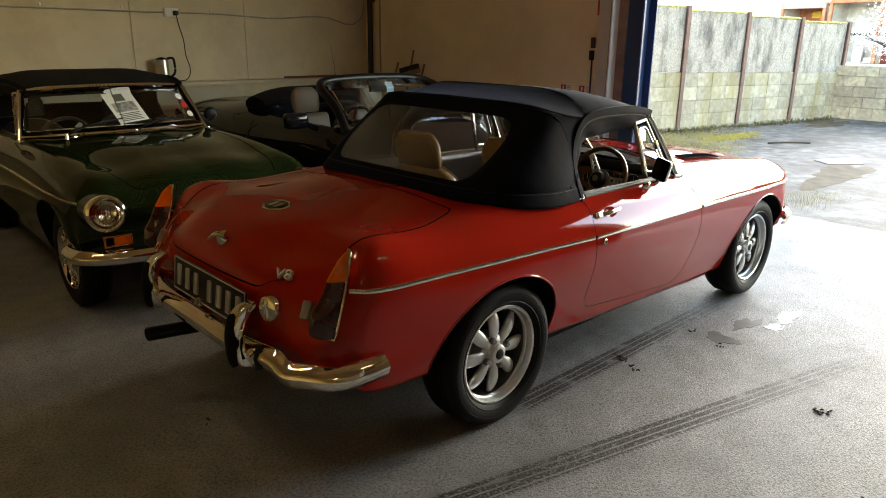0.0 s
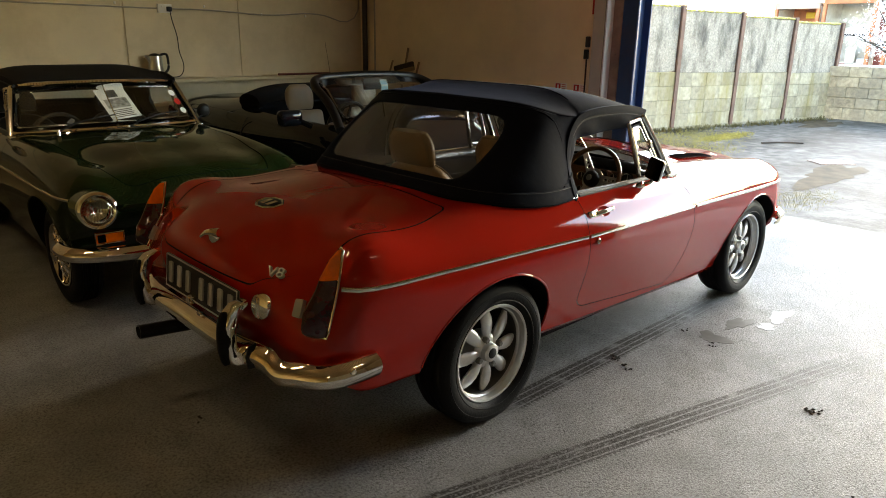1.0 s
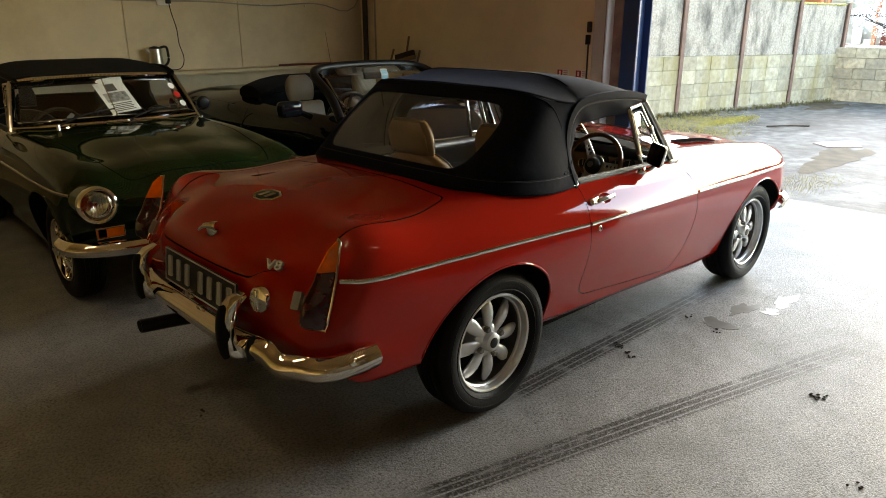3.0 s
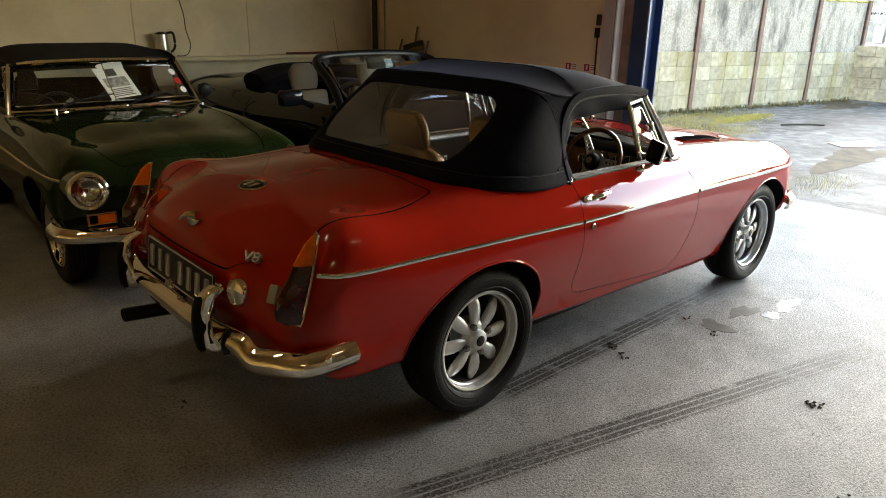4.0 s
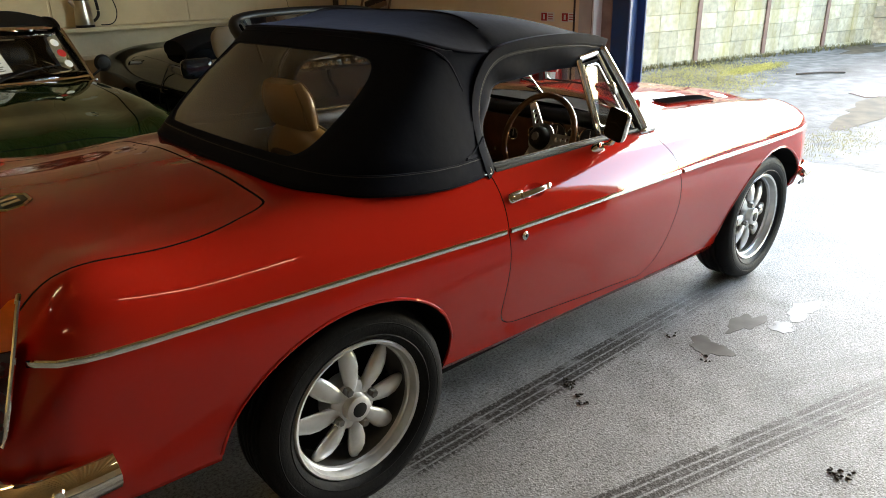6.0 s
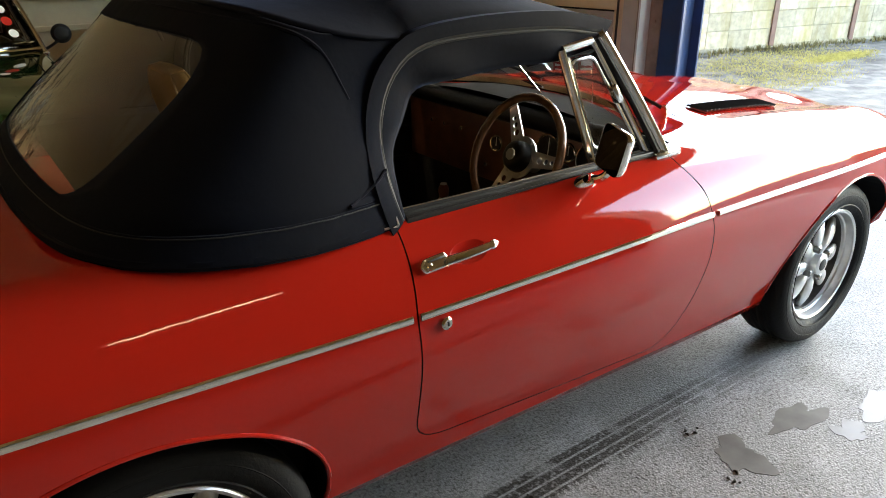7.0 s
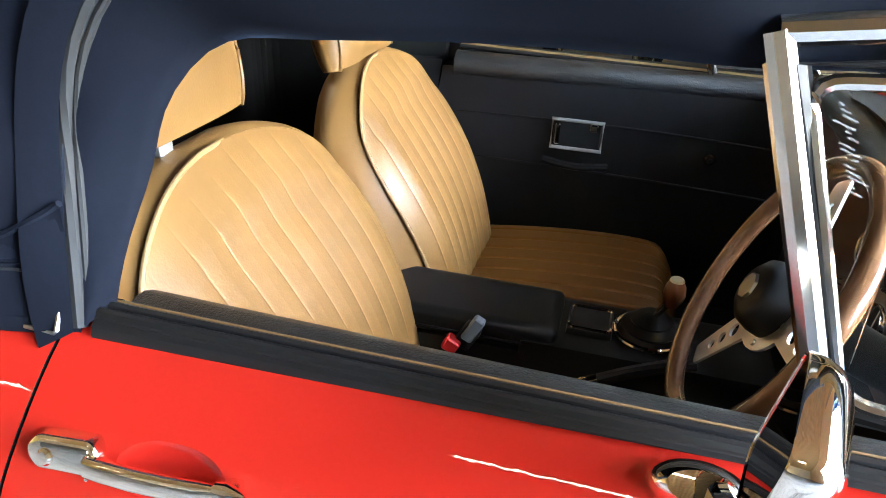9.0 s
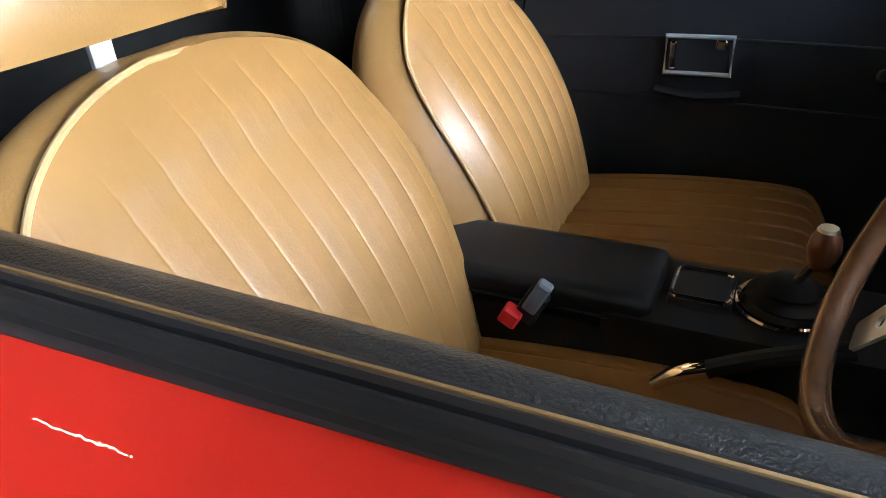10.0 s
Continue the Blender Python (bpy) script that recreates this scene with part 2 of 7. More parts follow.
def clear_film(m, haze, rough):
    """Thin clear sheet: mostly see-through, a little haze, gloss that grows at grazing angles."""
    nt = m.node_tree
    base, out = nt.nodes["Principled BSDF"], nt.nodes["Material Output"]
    base.inputs["Alpha"].default_value = 1.0
    clear, gloss = nt.nodes.new("ShaderNodeBsdfTransparent"), nt.nodes.new("ShaderNodeBsdfGlossy")
    gloss.inputs["Roughness"].default_value = rough
    nt.links.new(base.inputs["Normal"].links[0].from_socket, gloss.inputs["Normal"])
    weight, power, scale = nt.nodes.new("ShaderNodeLayerWeight"), nt.nodes.new("ShaderNodeMath"), nt.nodes.new("ShaderNodeMath")
    power.operation, scale.operation, scale.use_clamp = "POWER", "MULTIPLY_ADD", True
    power.inputs[1].default_value = 4.0
    scale.inputs[1].default_value, scale.inputs[2].default_value = 0.7, 0.05
    nt.links.new(weight.outputs["Facing"], power.inputs[0])
    nt.links.new(power.outputs[0], scale.inputs[0])
    body, film = nt.nodes.new("ShaderNodeMixShader"), nt.nodes.new("ShaderNodeMixShader")
    body.inputs[0].default_value = haze
    nt.links.new(clear.outputs[0], body.inputs[1])
    glow_through, veil = nt.nodes.new("ShaderNodeBsdfTranslucent"), nt.nodes.new("ShaderNodeMixShader")
    glow_through.inputs["Color"].default_value = (0.7, 0.62, 0.48, 1)
    veil.inputs[0].default_value = 0.6
    nt.links.new(base.outputs[0], veil.inputs[1])
    nt.links.new(glow_through.outputs[0], veil.inputs[2])
    nt.links.new(veil.outputs[0], body.inputs[2])
    nt.links.new(scale.outputs[0], film.inputs[0])
    nt.links.new(body.outputs[0], film.inputs[1])
    nt.links.new(gloss.outputs[0], film.inputs[2])
    nt.links.new(film.outputs[0], out.inputs["Surface"])


clear_film(CLEAR_PLASTIC, 0.055, 0.04)
WOOD = material("varnished_wood", (0.105, 0.038, 0.019), 0.3, var=0.35, scale=18, coat=0.3)
RIM_WOOD = material("wood_rim", (0.12, 0.055, 0.025), 0.22, var=0.3, scale=25, coat=0.6)
PLATE_BLACK = material("black_plate", (0.012, 0.012, 0.013), 0.35)
GOLD_LINE = material("dull_brass_line", (0.22, 0.14, 0.06), 0.45, 0.5)
GREY_SEAL = material("grey_rubber_seal", (0.009, 0.009, 0.0095), 0.38)
GREY_SEAL.node_tree.nodes["Principled BSDF"].inputs["Specular IOR Level"].default_value = 0.3
SILVER = material("silver_letters", (0.5, 0.5, 0.5), 0.4, 0.3)
WHITE_PAINT = material("white_paint", (0.78, 0.76, 0.72), 0.5)
RED_PLASTIC = material("red_plastic", (0.6, 0.02, 0.02), 0.4)
# Mirror glass made near black: a dark reflection is put into the colour.
MIRROR_DARK = material("mirror_glass", (0.012, 0.012, 0.014), 0.02, 1.0, var=0.0)
for paint in (RED, GREEN, NAVY_PAINT):
    # slightly wavy old lacquer
    tree = paint.node_tree
    wave, lacquer, place = tree.nodes.new("ShaderNodeTexNoise"), tree.nodes.new("ShaderNodeBump"), tree.nodes.new("ShaderNodeTexCoord")
    wave.inputs["Scale"].default_value, wave.inputs["Detail"].default_value, wave.inputs["Roughness"].default_value = 11, 5, 0.62
    lacquer.inputs["Strength"].default_value, lacquer.inputs["Distance"].default_value = 0.03, 0.01
    tree.links.new(place.outputs["Object"], wave.inputs["Vector"])
    tree.links.new(wave.outputs["Fac"], lacquer.inputs["Height"])
    tree.links.new(lacquer.outputs["Normal"], tree.nodes["Principled BSDF"].inputs["Coat Normal"])
    tree.nodes["Principled BSDF"].inputs["Coat Roughness"].default_value = 0.012
    tree.nodes["Principled BSDF"].inputs["Coat IOR"].default_value = 1.42
    paint.node_tree.nodes["Principled BSDF"].inputs["Specular IOR Level"].default_value = 0.0
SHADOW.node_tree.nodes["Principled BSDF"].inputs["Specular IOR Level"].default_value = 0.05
TAN.node_tree.nodes["Principled BSDF"].inputs["Specular IOR Level"].default_value = 0.4
VINYL.node_tree.nodes["Principled BSDF"].inputs["Specular IOR Level"].default_value = 0.24
PAD_VINYL.node_tree.nodes["Principled BSDF"].inputs["Specular IOR Level"].default_value = 0.62
CANVAS.node_tree.nodes["Principled BSDF"].inputs["Sheen Weight"].default_value = 0.038
CANVAS.node_tree.nodes["Principled BSDF"].inputs["Sheen Roughness"].default_value = 0.35
CANVAS.node_tree.nodes["Principled BSDF"].inputs["Sheen Tint"].default_value = (0.26, 0.42, 0.9, 1)
for cloth in (CANVAS, CANVAS_BLACK):
    cloth.node_tree.nodes["Principled BSDF"].inputs["Specular IOR Level"].default_value = 0.12


# ---- the garage and the yard ----
WALL_Y, WALL_X, ROOF_Z, DOOR_Z = 5.30, 3.85, 4.3, 2.65
CONCRETE = material("worn_concrete_floor", (0.295, 0.303, 0.303), 0.42, var=0.25, scale=2.2, bump=0.5, bump_scale=150, stain=(0.14, 0.142, 0.138), stain_scale=0.9, stain_amount=0.75)


def add_tracks(m, tracks):
    """Worn dark tyre tracks laid over a floor material: start, end and darkness of each."""
    nt = m.node_tree
    b = nt.nodes["Principled BSDF"]
    col = b.inputs["Base Color"].links[0].from_socket
    rgh = b.inputs["Roughness"].links[0].from_socket
    geo = nt.nodes.new("ShaderNodeNewGeometry")

    def calc(op, x, y=None, clamp=False):
        n = nt.nodes.new("ShaderNodeMath")
        n.operation, n.use_clamp = op, clamp
        for k, v in enumerate((x, y)):
            if v is None:
                continue
            if isinstance(v, (int, float)):
                n.inputs[k].default_value = v
            else:
                nt.links.new(v, n.inputs[k])
        return n.outputs[0]

    sep = nt.nodes.new("ShaderNodeSeparateXYZ")
    nt.links.new(geo.outputs["Position"], sep.inputs[0])
    grain = nt.nodes.new("ShaderNodeTexNoise")
    grain.inputs["Scale"].default_value, grain.inputs["Detail"].default_value = 9, 8
    nt.links.new(geo.outputs["Position"], grain.inputs["Vector"])
    fine = nt.nodes.new("ShaderNodeTexNoise")
    fine.inputs["Scale"].default_value, fine.inputs["Detail"].default_value = 75, 3
    nt.links.new(geo.outputs["Position"], fine.inputs["Vector"])
    total = None
    for (ax, ay), (bx, by), dark in tracks:
        L = math.hypot(bx - ax, by - ay)
        ux, uy = (bx - ax) / L, (by - ay) / L
        along = calc("ADD", calc("MULTIPLY", calc("SUBTRACT", sep.outputs[0], ax), ux), calc("MULTIPLY", calc("SUBTRACT", sep.outputs[1], ay), uy))
        off = calc("ADD", calc("MULTIPLY", calc("SUBTRACT", sep.outputs[0], ax), -uy), calc("MULTIPLY", calc("SUBTRACT", sep.outputs[1], ay), ux))
        dist = calc("ADD", calc("ABSOLUTE", off), calc("MULTIPLY", calc("SUBTRACT", fine.outputs["Fac"], 0.5), 0.05))
        band = calc("MULTIPLY", calc("SUBTRACT", 0.082, dist), 35.0, True)
        grooves = calc("MULTIPLY", calc("SUBTRACT", calc("ABSOLUTE", calc("SUBTRACT", calc("FRACT", calc("DIVIDE", calc("ADD", off, 0.5), 0.034)), 0.5)), 0.07), 14.0, True)
        lugs = calc("GREATER_THAN", calc("SINE", calc("MULTIPLY", along, 260.0)), -0.2)
        edge = calc("GREATER_THAN", dist, 0.055)
        tread = calc("MULTIPLY", grooves, calc("SUBTRACT", 1.0, calc("MULTIPLY", edge, calc("SUBTRACT", 1.0, lugs))))
        ends = calc("MULTIPLY", calc("MULTIPLY", along, 5.0, True), calc("MULTIPLY", calc("SUBTRACT", L, along), 0.9, True))
        worn = calc("MULTIPLY", calc("SUBTRACT", grain.outputs["Fac"], 0.24), 5.0, True)
        speck = calc("MULTIPLY", calc("SUBTRACT", fine.outputs["Fac"], 0.22), 3.5, True)
        mk = calc("MULTIPLY", calc("MULTIPLY", calc("MULTIPLY", band, tread), calc("MULTIPLY", ends, dark)), calc("MULTIPLY", worn, speck))
        total = mk if total is None else calc("MAXIMUM", total, mk)
    # pits and grit
    pit = nt.nodes.new("ShaderNodeTexNoise")
    pit.inputs["Scale"].default_value, pit.inputs["Detail"].default_value = 160, 2
    nt.links.new(geo.outputs["Position"], pit.inputs["Vector"])
    grit = calc("MULTIPLY", calc("SUBTRACT", pit.outputs["Fac"], 0.60), 5.0, True)
    total = calc("MAXIMUM", total, calc("MULTIPLY", grit, 0.6))
    sand = nt.nodes.new("ShaderNodeTexNoise")
    sand.inputs["Scale"].default_value, sand.inputs["Detail"].default_value, sand.inputs["Roughness"].default_value = 90, 10, 0.8
    nt.links.new(geo.outputs["Position"], sand.inputs["Vector"])
    total = calc("MAXIMUM", total, calc("MULTIPLY", calc("MULTIPLY", calc("SUBTRACT", sand.outputs["Fac"], 0.47), 6.5, True), 0.85))
    # mottled damp and one long wet smear
    damp = nt.nodes.new("ShaderNodeTexNoise")
    damp.inputs["Scale"].default_value, damp.inputs["Detail"].default_value, damp.inputs["Roughness"].default_value = 2.3, 12, 0.72
    nt.links.new(geo.outputs["Position"], damp.inputs["Vector"])
    mottle = calc("MULTIPLY", calc("MULTIPLY", calc("SUBTRACT", damp.outputs["Fac"], 0.47), 5.0, True), 0.30)
    total = calc("ADD", total, mottle, True)
    ux, uy = 0.969, -0.247
    dx, dy = calc("ADD", sep.outputs[0], 0.15), calc("ADD", sep.outputs[1], 1.02)
    su = calc("DIVIDE", calc("ADD", calc("MULTIPLY", dx, ux), calc("MULTIPLY", dy, uy)), 0.5)
    sv = calc("DIVIDE", calc("ADD", calc("MULTIPLY", dx, -uy), calc("MULTIPLY", dy, ux)), 0.14)
    far = calc("SQRT", calc("ADD", calc("MULTIPLY", su, su), calc("MULTIPLY", sv, sv)))
    wet = calc("MULTIPLY", calc("ADD", calc("SUBTRACT", 1.0, far), calc("MULTIPLY", calc("SUBTRACT", damp.outputs["Fac"], 0.5), 2.2)), 1.6, True)
    total = calc("MAXIMUM", total, calc("MULTIPLY", wet, 0.6))
    mix = nt.nodes.new("ShaderNodeMix")
    mix.data_type = "RGBA"
    nt.links.new(total, mix.inputs["Factor"])
    nt.links.new(col, mix.inputs["A"])
    mix.inputs["B"].default_value = (0.035, 0.033, 0.03, 1)
    nt.links.new(mix.outputs["Result"], b.inputs["Base Color"])
    nt.links.new(rgh, b.inputs["Roughness"])
    b.inputs["Specular IOR Level"].default_value = 0.1


add_tracks(CONCRETE, [((.0, -.665), (2.4, -.665), 1.0), ((-.7, -.90), (2.2, -1.64), .95), ((1.1, -1.05), (2.9, -1.9), .3), ((3.3, .1), (4.6, -1.2), .25)])
YARD = material("wet_yard_concrete", (0.12, 0.112, 0.098), 0.62, var=0.7, scale=5, bump=0.6, bump_scale=18, stain=(0.03, 0.027, 0.018), stain_scale=0.85, stain_amount=0.95)
YARD.node_tree.nodes["Principled BSDF"].inputs["Specular IOR Level"].default_value = 0.3
WALL_CREAM = material("cream_painted_boards", (0.8, 0.74, 0.62), 0.55, var=0.06, scale=1.5, stain=(0.45, 0.38, 0.28), stain_scale=1.4, stain_amount=0.35)
WALL_BOARD = material("buff_painted_boards", (0.67, 0.565, 0.385), 0.55, var=0.08, scale=1.5, stain=(0.36, 0.28, 0.17), stain_scale=1.4, stain_amount=0.4)
WALL_BEIGE = material("beige_painted_wall", (0.82, 0.68, 0.48), 0.6, var=0.06, scale=1.2, stain=(0.4, 0.32, 0.22), stain_scale=0.8, stain_amount=0.3)
WALL_OCHRE = material("ochre_bounce_wall", (0.52, 0.38, 0.16), 0.6, var=0.08, scale=1.0, stain=(0.3, 0.21, 0.09), stain_scale=0.7, stain_amount=0.4)
GREY_PAINT = material("grey_painted_steel", (0.5, 0.48, 0.46), 0.5, var=0.1)
BLUE_STEEL = material("blue_painted_steel", (0.014, 0.045, 0.13), 0.45, var=0.15, stain=(0.06, 0.05, 0.05), stain_scale=4)
BROWN_STEEL = material("rusty_brown_steel", (0.2, 0.13, 0.1), 0.65, var=0.3, stain=(0.32, 0.27, 0.23), stain_scale=5)
ROOFING = material("tan_roof_sheet", (0.62, 0.45, 0.22), 0.7, var=0.15)
RENDER_WHITE = material("flaking_white_render", (0.31, 0.28, 0.235), 0.85, var=0.3, scale=30, bump=0.6, bump_scale=30, stain=(0.075, 0.068, 0.058), stain_scale=4.2, stain_amount=0.95, streak=0.35)
BLOCK_YELLOW = material("algae_stained_block", (0.36, 0.32, 0.23), 0.85, var=0.25, scale=12, bump=0.5, bump_scale=50, stain=(0.25, 0.205, 0.075), stain_scale=3.2, stain_amount=0.8, streak=0.22)
BLOCK_GREY = material("grey_concrete_block", (0.38, 0.325, 0.225), 0.85, var=0.3, scale=14, bump=0.5, bump_scale=50, stain=(0.25, 0.22, 0.17), stain_scale=1.6, stain_amount=0.7)


def weathered(m, spread=0.0):
    """Lets stains run across neighbouring pieces; spread varies each piece's tone."""
    nt = m.node_tree
    place = nt.nodes.new("ShaderNodeNewGeometry")
    for link in [l for l in nt.links if l.from_node.type == "TEX_COORD"]:
        nt.links.new(place.outputs["Position"], link.to_socket)
    if spread:
        info, tone, mix = nt.nodes.new("ShaderNodeObjectInfo"), nt.nodes.new("ShaderNodeMapRange"), nt.nodes.new("ShaderNodeMix")
        tone.inputs["To Min"].default_value, tone.inputs["To Max"].default_value = 1 - spread, 1 + spread * 0.4
        nt.links.new(info.outputs["Random"], tone.inputs["Value"])
        mix.data_type, mix.blend_type = "RGBA", "MULTIPLY"
        mix.inputs["Factor"].default_value = 1.0
        base = nt.nodes["Principled BSDF"].inputs["Base Color"]
        nt.links.new(base.links[0].from_socket, mix.inputs["A"])
        nt.links.new(tone.outputs["Result"], mix.inputs["B"])
        nt.links.new(mix.outputs["Result"], base)


weathered(RENDER_WHITE)
weathered(BLOCK_YELLOW, 0.25)
weathered(BLOCK_GREY, 0.2)
POST_BROWN = material("rust_stained_post", (0.15, 0.088, 0.066), 0.8, var=0.25, bump=0.3)
MOSS = material("yellow_green_moss", (0.42, 0.37, 0.11), 0.95, var=0.4, scale=20)

floor = tagged(part("floor", box(11.0, 14.0, 0.12, (-0.8, -1.5, -0.06)), CONCRETE), "worn grey concrete workshop floor with tyre marks", "floor", kind="structure")
ground = tagged(part("ground", box(900, 900, 0.1, (0, 0, -0.085)), YARD), "wet patchy concrete yard with moss and puddles", "ground", kind="structure")
tagged(part("wall_back", box(10.3, 0.2, ROOF_Z, (-1.1, WALL_Y + 0.1, ROOF_Z / 2)), WALL_BOARD), "cream painted back wall of the workshop", "wall", kind="structure")
tagged(part("wall_door", box(0.2, WALL_Y - 1.625, ROOF_Z, (WALL_X + 0.1, (WALL_Y + 1.625) / 2, ROOF_Z / 2)), WALL_BEIGE), "beige painted wall beside the door opening", "wall", kind="structure")
# Lintel out of view, set low to keep daylight off the seat cushions.
tagged(part("wall_lintel", box(0.2, 4.425, ROOF_Z - DOOR_Z, (WALL_X + 0.1, -.5875, (ROOF_Z + DOOR_Z) / 2)), WALL_BEIGE), "unseen beige wall over the door opening", "wall", kind="structure")
tagged(part("wall_door_side", box(0.2, 5.7, ROOF_Z, (WALL_X + 0.1, -5.65, ROOF_Z / 2)), WALL_BEIGE), "beige wall beyond the door opening", "wall", kind="structure")
# Side and rear walls are unseen; their colours serve bounce and reflections.
tagged(part("wall_side", box(10.3, 0.2, ROOF_Z, (-1.1, -8.6, ROOF_Z / 2)), WALL_CREAM), "plain unseen cream side wall", "wall", kind="structure")
tagged(part("wall_rear", box(0.2, 14.25, ROOF_Z, (-6.35, -1.475, ROOF_Z / 2)), WALL_OCHRE), "plain unseen ochre rear wall", "wall", kind="structure")
roof_rows = [[(x, y, ROOF_Z + .05 + .035 * math.cos((x + 6.4) / .076 * math.pi) + dz) for y in (-8.7, 5.7)] for x, dz in [(-6.4 + .019 * k, 0) for k in range(559)]]
roof_mesh = sheet(roof_rows)
roof_box = box(10.6, 14.4, .08, (-1.1, -1.5, ROOF_Z + .15))
roof_slab = as_mesh(roof_box, "slab")
roof_mesh.from_mesh(roof_slab)
tagged(part("ceiling", roof_mesh, ROOFING), "tan corrugated sheet roof", "ceiling", kind="structure")


# ---- fluorescent battens under the roof; the warm one is added fill ----
def glow(name, color, strength):
    m = bpy.data.materials.new(name)
    m.use_nodes = True
    b = m.node_tree.nodes["Principled BSDF"]
    b.inputs["Base Color"].default_value = (*color, 1)
    b.inputs["Emission Color"].default_value = (*color, 1)
    b.inputs["Emission Strength"].default_value = strength
    return m


TUBE_GLOW = glow("fluorescent_tube", (1.0, 0.84, 0.62), 3.1)
TUBE_DIM = glow("old_fluorescent_tube", (1.0, 0.82, 0.58), 3.5)
# Added fill, set over the boot to brighten it and the back wall.
TUBE_FILL = glow("fill_fluorescent_tube", (1.0, 0.80, 0.52), 13.5)
for tx, ty, lit in ((1.07, -3.15, TUBE_GLOW), (-4.1, -4.9, TUBE_DIM), (-2.3, 1.2, TUBE_FILL)):
    lampo = thing("ceiling_light", pose(tx, ty, 3.75), "white fluorescent batten hung from the roof out of view", "ceiling light", "workshop ceiling lights")
    part("batten", box(1.28, .07, .05, (0, 0, .03), .005, 1), WHITE_PAINT, lampo)
    part("tube", cylinder(.014, .014, (-.6, 0, -.012), (.6, 0, -.012), 14), lit, lampo)
    for dx in (-.5, .5):
        part("hanger", cylinder(.003, .003, (dx, 0, .05), (dx, 0, .56), 6), STEEL, lampo)


# ---- roadster body: lines from the nose over the tail, half the car; x ahead of the rear axle, y out from the middle ----
CENTRE = [(2.823, 0, .40), (2.895, 0, .55), (2.904, 0, .69), (2.805, 0, .775), (2.481, 0, .838), (2.312, 0, .862), (1.95, 0, .893), (1.55, 0, .905), (1.15, 0, .91),
          (.6, 0, .918), (.2, 0, .925), (-.15, 0, .921), (-.45, 0, .908), (-.68, 0, .884), (-.845, 0, .815), (-.90, 0, .70), (-.885, 0, .55), (-.84, 0, .42)]
INNER = [(2.823, .3, .40), (2.891, .3, .55), (2.900, .3, .69), (2.796, .28, .775), (2.481, .28, .833), (2.312, .28, .857), (1.95, .29, .888), (1.55, .3, .90), (1.15, .3, .906),
         (.6, .3, .914), (.2, .3, .92), (-.15, .3, .914), (-.45, .3, .901), (-.68, .3, .877), (-.835, .3, .80), (-.89, .3, .69), (-.88, .3, .55), (-.84, .3, .42)]
VALLEY = [(2.814, .45, .40), (2.877, .45, .55), (2.877, .46, .69), (2.751, .46, .768), (2.481, .46, .815), (2.312, .47, .836), (1.95, .48, .868), (1.55, .48, .883), (1.15, .48, .89),
          (.6, .48, .9), (.2, .48, .906), (-.15, .48, .899), (-.45, .48, .888), (-.67, .49, .869), (-.795, .49, .775), (-.865, .47, .67), (-.865, .46, .55), (-.82, .46, .42)]
CROWN = [(2.787, .58, .40), (2.841, .58, .55), (2.823, .6, .72), (2.697, .6, .79), (2.481, .605, .826), (2.312, .605, .843), (1.95, .61, .862), (1.55, .612, .868), (1.15, .615, .875),
         (.6, .62, .885), (.2, .62, .895), (-.15, .62, .889), (-.45, .635, .882), (-.66, .655, .871), (-.745, .65, .76), (-.828, .63, .64), (-.845, .62, .54), (-.8, .6, .42)]
SHOULDER = [(2.751, .64, .40), (2.787, .66, .55), (2.751, .68, .7), (2.661, .69, .745), (2.481, .698, .77), (2.312, .7, .786), (1.95, .7, .8), (1.55, .695, .806), (1.15, .695, .812),
            (.6, .7, .822), (.2, .7, .832), (-.15, .7, .838), (-.45, .71, .838), (-.655, .708, .835), (-.735, .7, .74), (-.805, .688, .62), (-.82, .67, .53), (-.785, .64, .42)]
WAIST = [(2.715, .68, .40), (2.733, .7, .52), (2.697, .707, .64), (2.643, .722, .672), (2.481, .737, .687), (2.312, .742, .692), (1.95, .741, .7), (1.55, .740, .704), (1.15, .748, .711),
         (.6, .756, .72), (.2, .757, .735), (-.15, .757, .745), (-.45, .753, .755), (-.65, .742, .765), (-.728, .73, .68), (-.785, .71, .6), (-.8, .685, .52), (-.775, .65, .42)]
LOWER = [(2.679, .69, .39), (2.679, .705, .46), (2.661, .72, .5), (2.625, .735, .5), (2.481, .735, .5), (2.312, .74, .49), (1.95, .726, .47), (1.55, .716, .46), (1.15, .719, .46),
         (.6, .722, .47), (.2, .731, .49), (-.15, .747, .52), (-.45, .745, .53), (-.65, .735, .53), (-.72, .725, .53), (-.77, .705, .53), (-.787, .68, .49), (-.772, .65, .42)]
SILL = [(2.643, .67, .36), (2.643, .68, .37), (2.625, .69, .375), (2.607, .7, .365), (2.481, .715, .35), (2.312, .715, .32), (1.95, .655, .23), (1.55, .633, .215), (1.15, .633, .23),
        (.6, .64, .255), (.2, .66, .285), (-.15, .7, .33), (-.45, .7, .36), (-.65, .69, .37), (-.71, .68, .4), (-.75, .665, .42), (-.76, .655, .425), (-.765, .645, .418)]


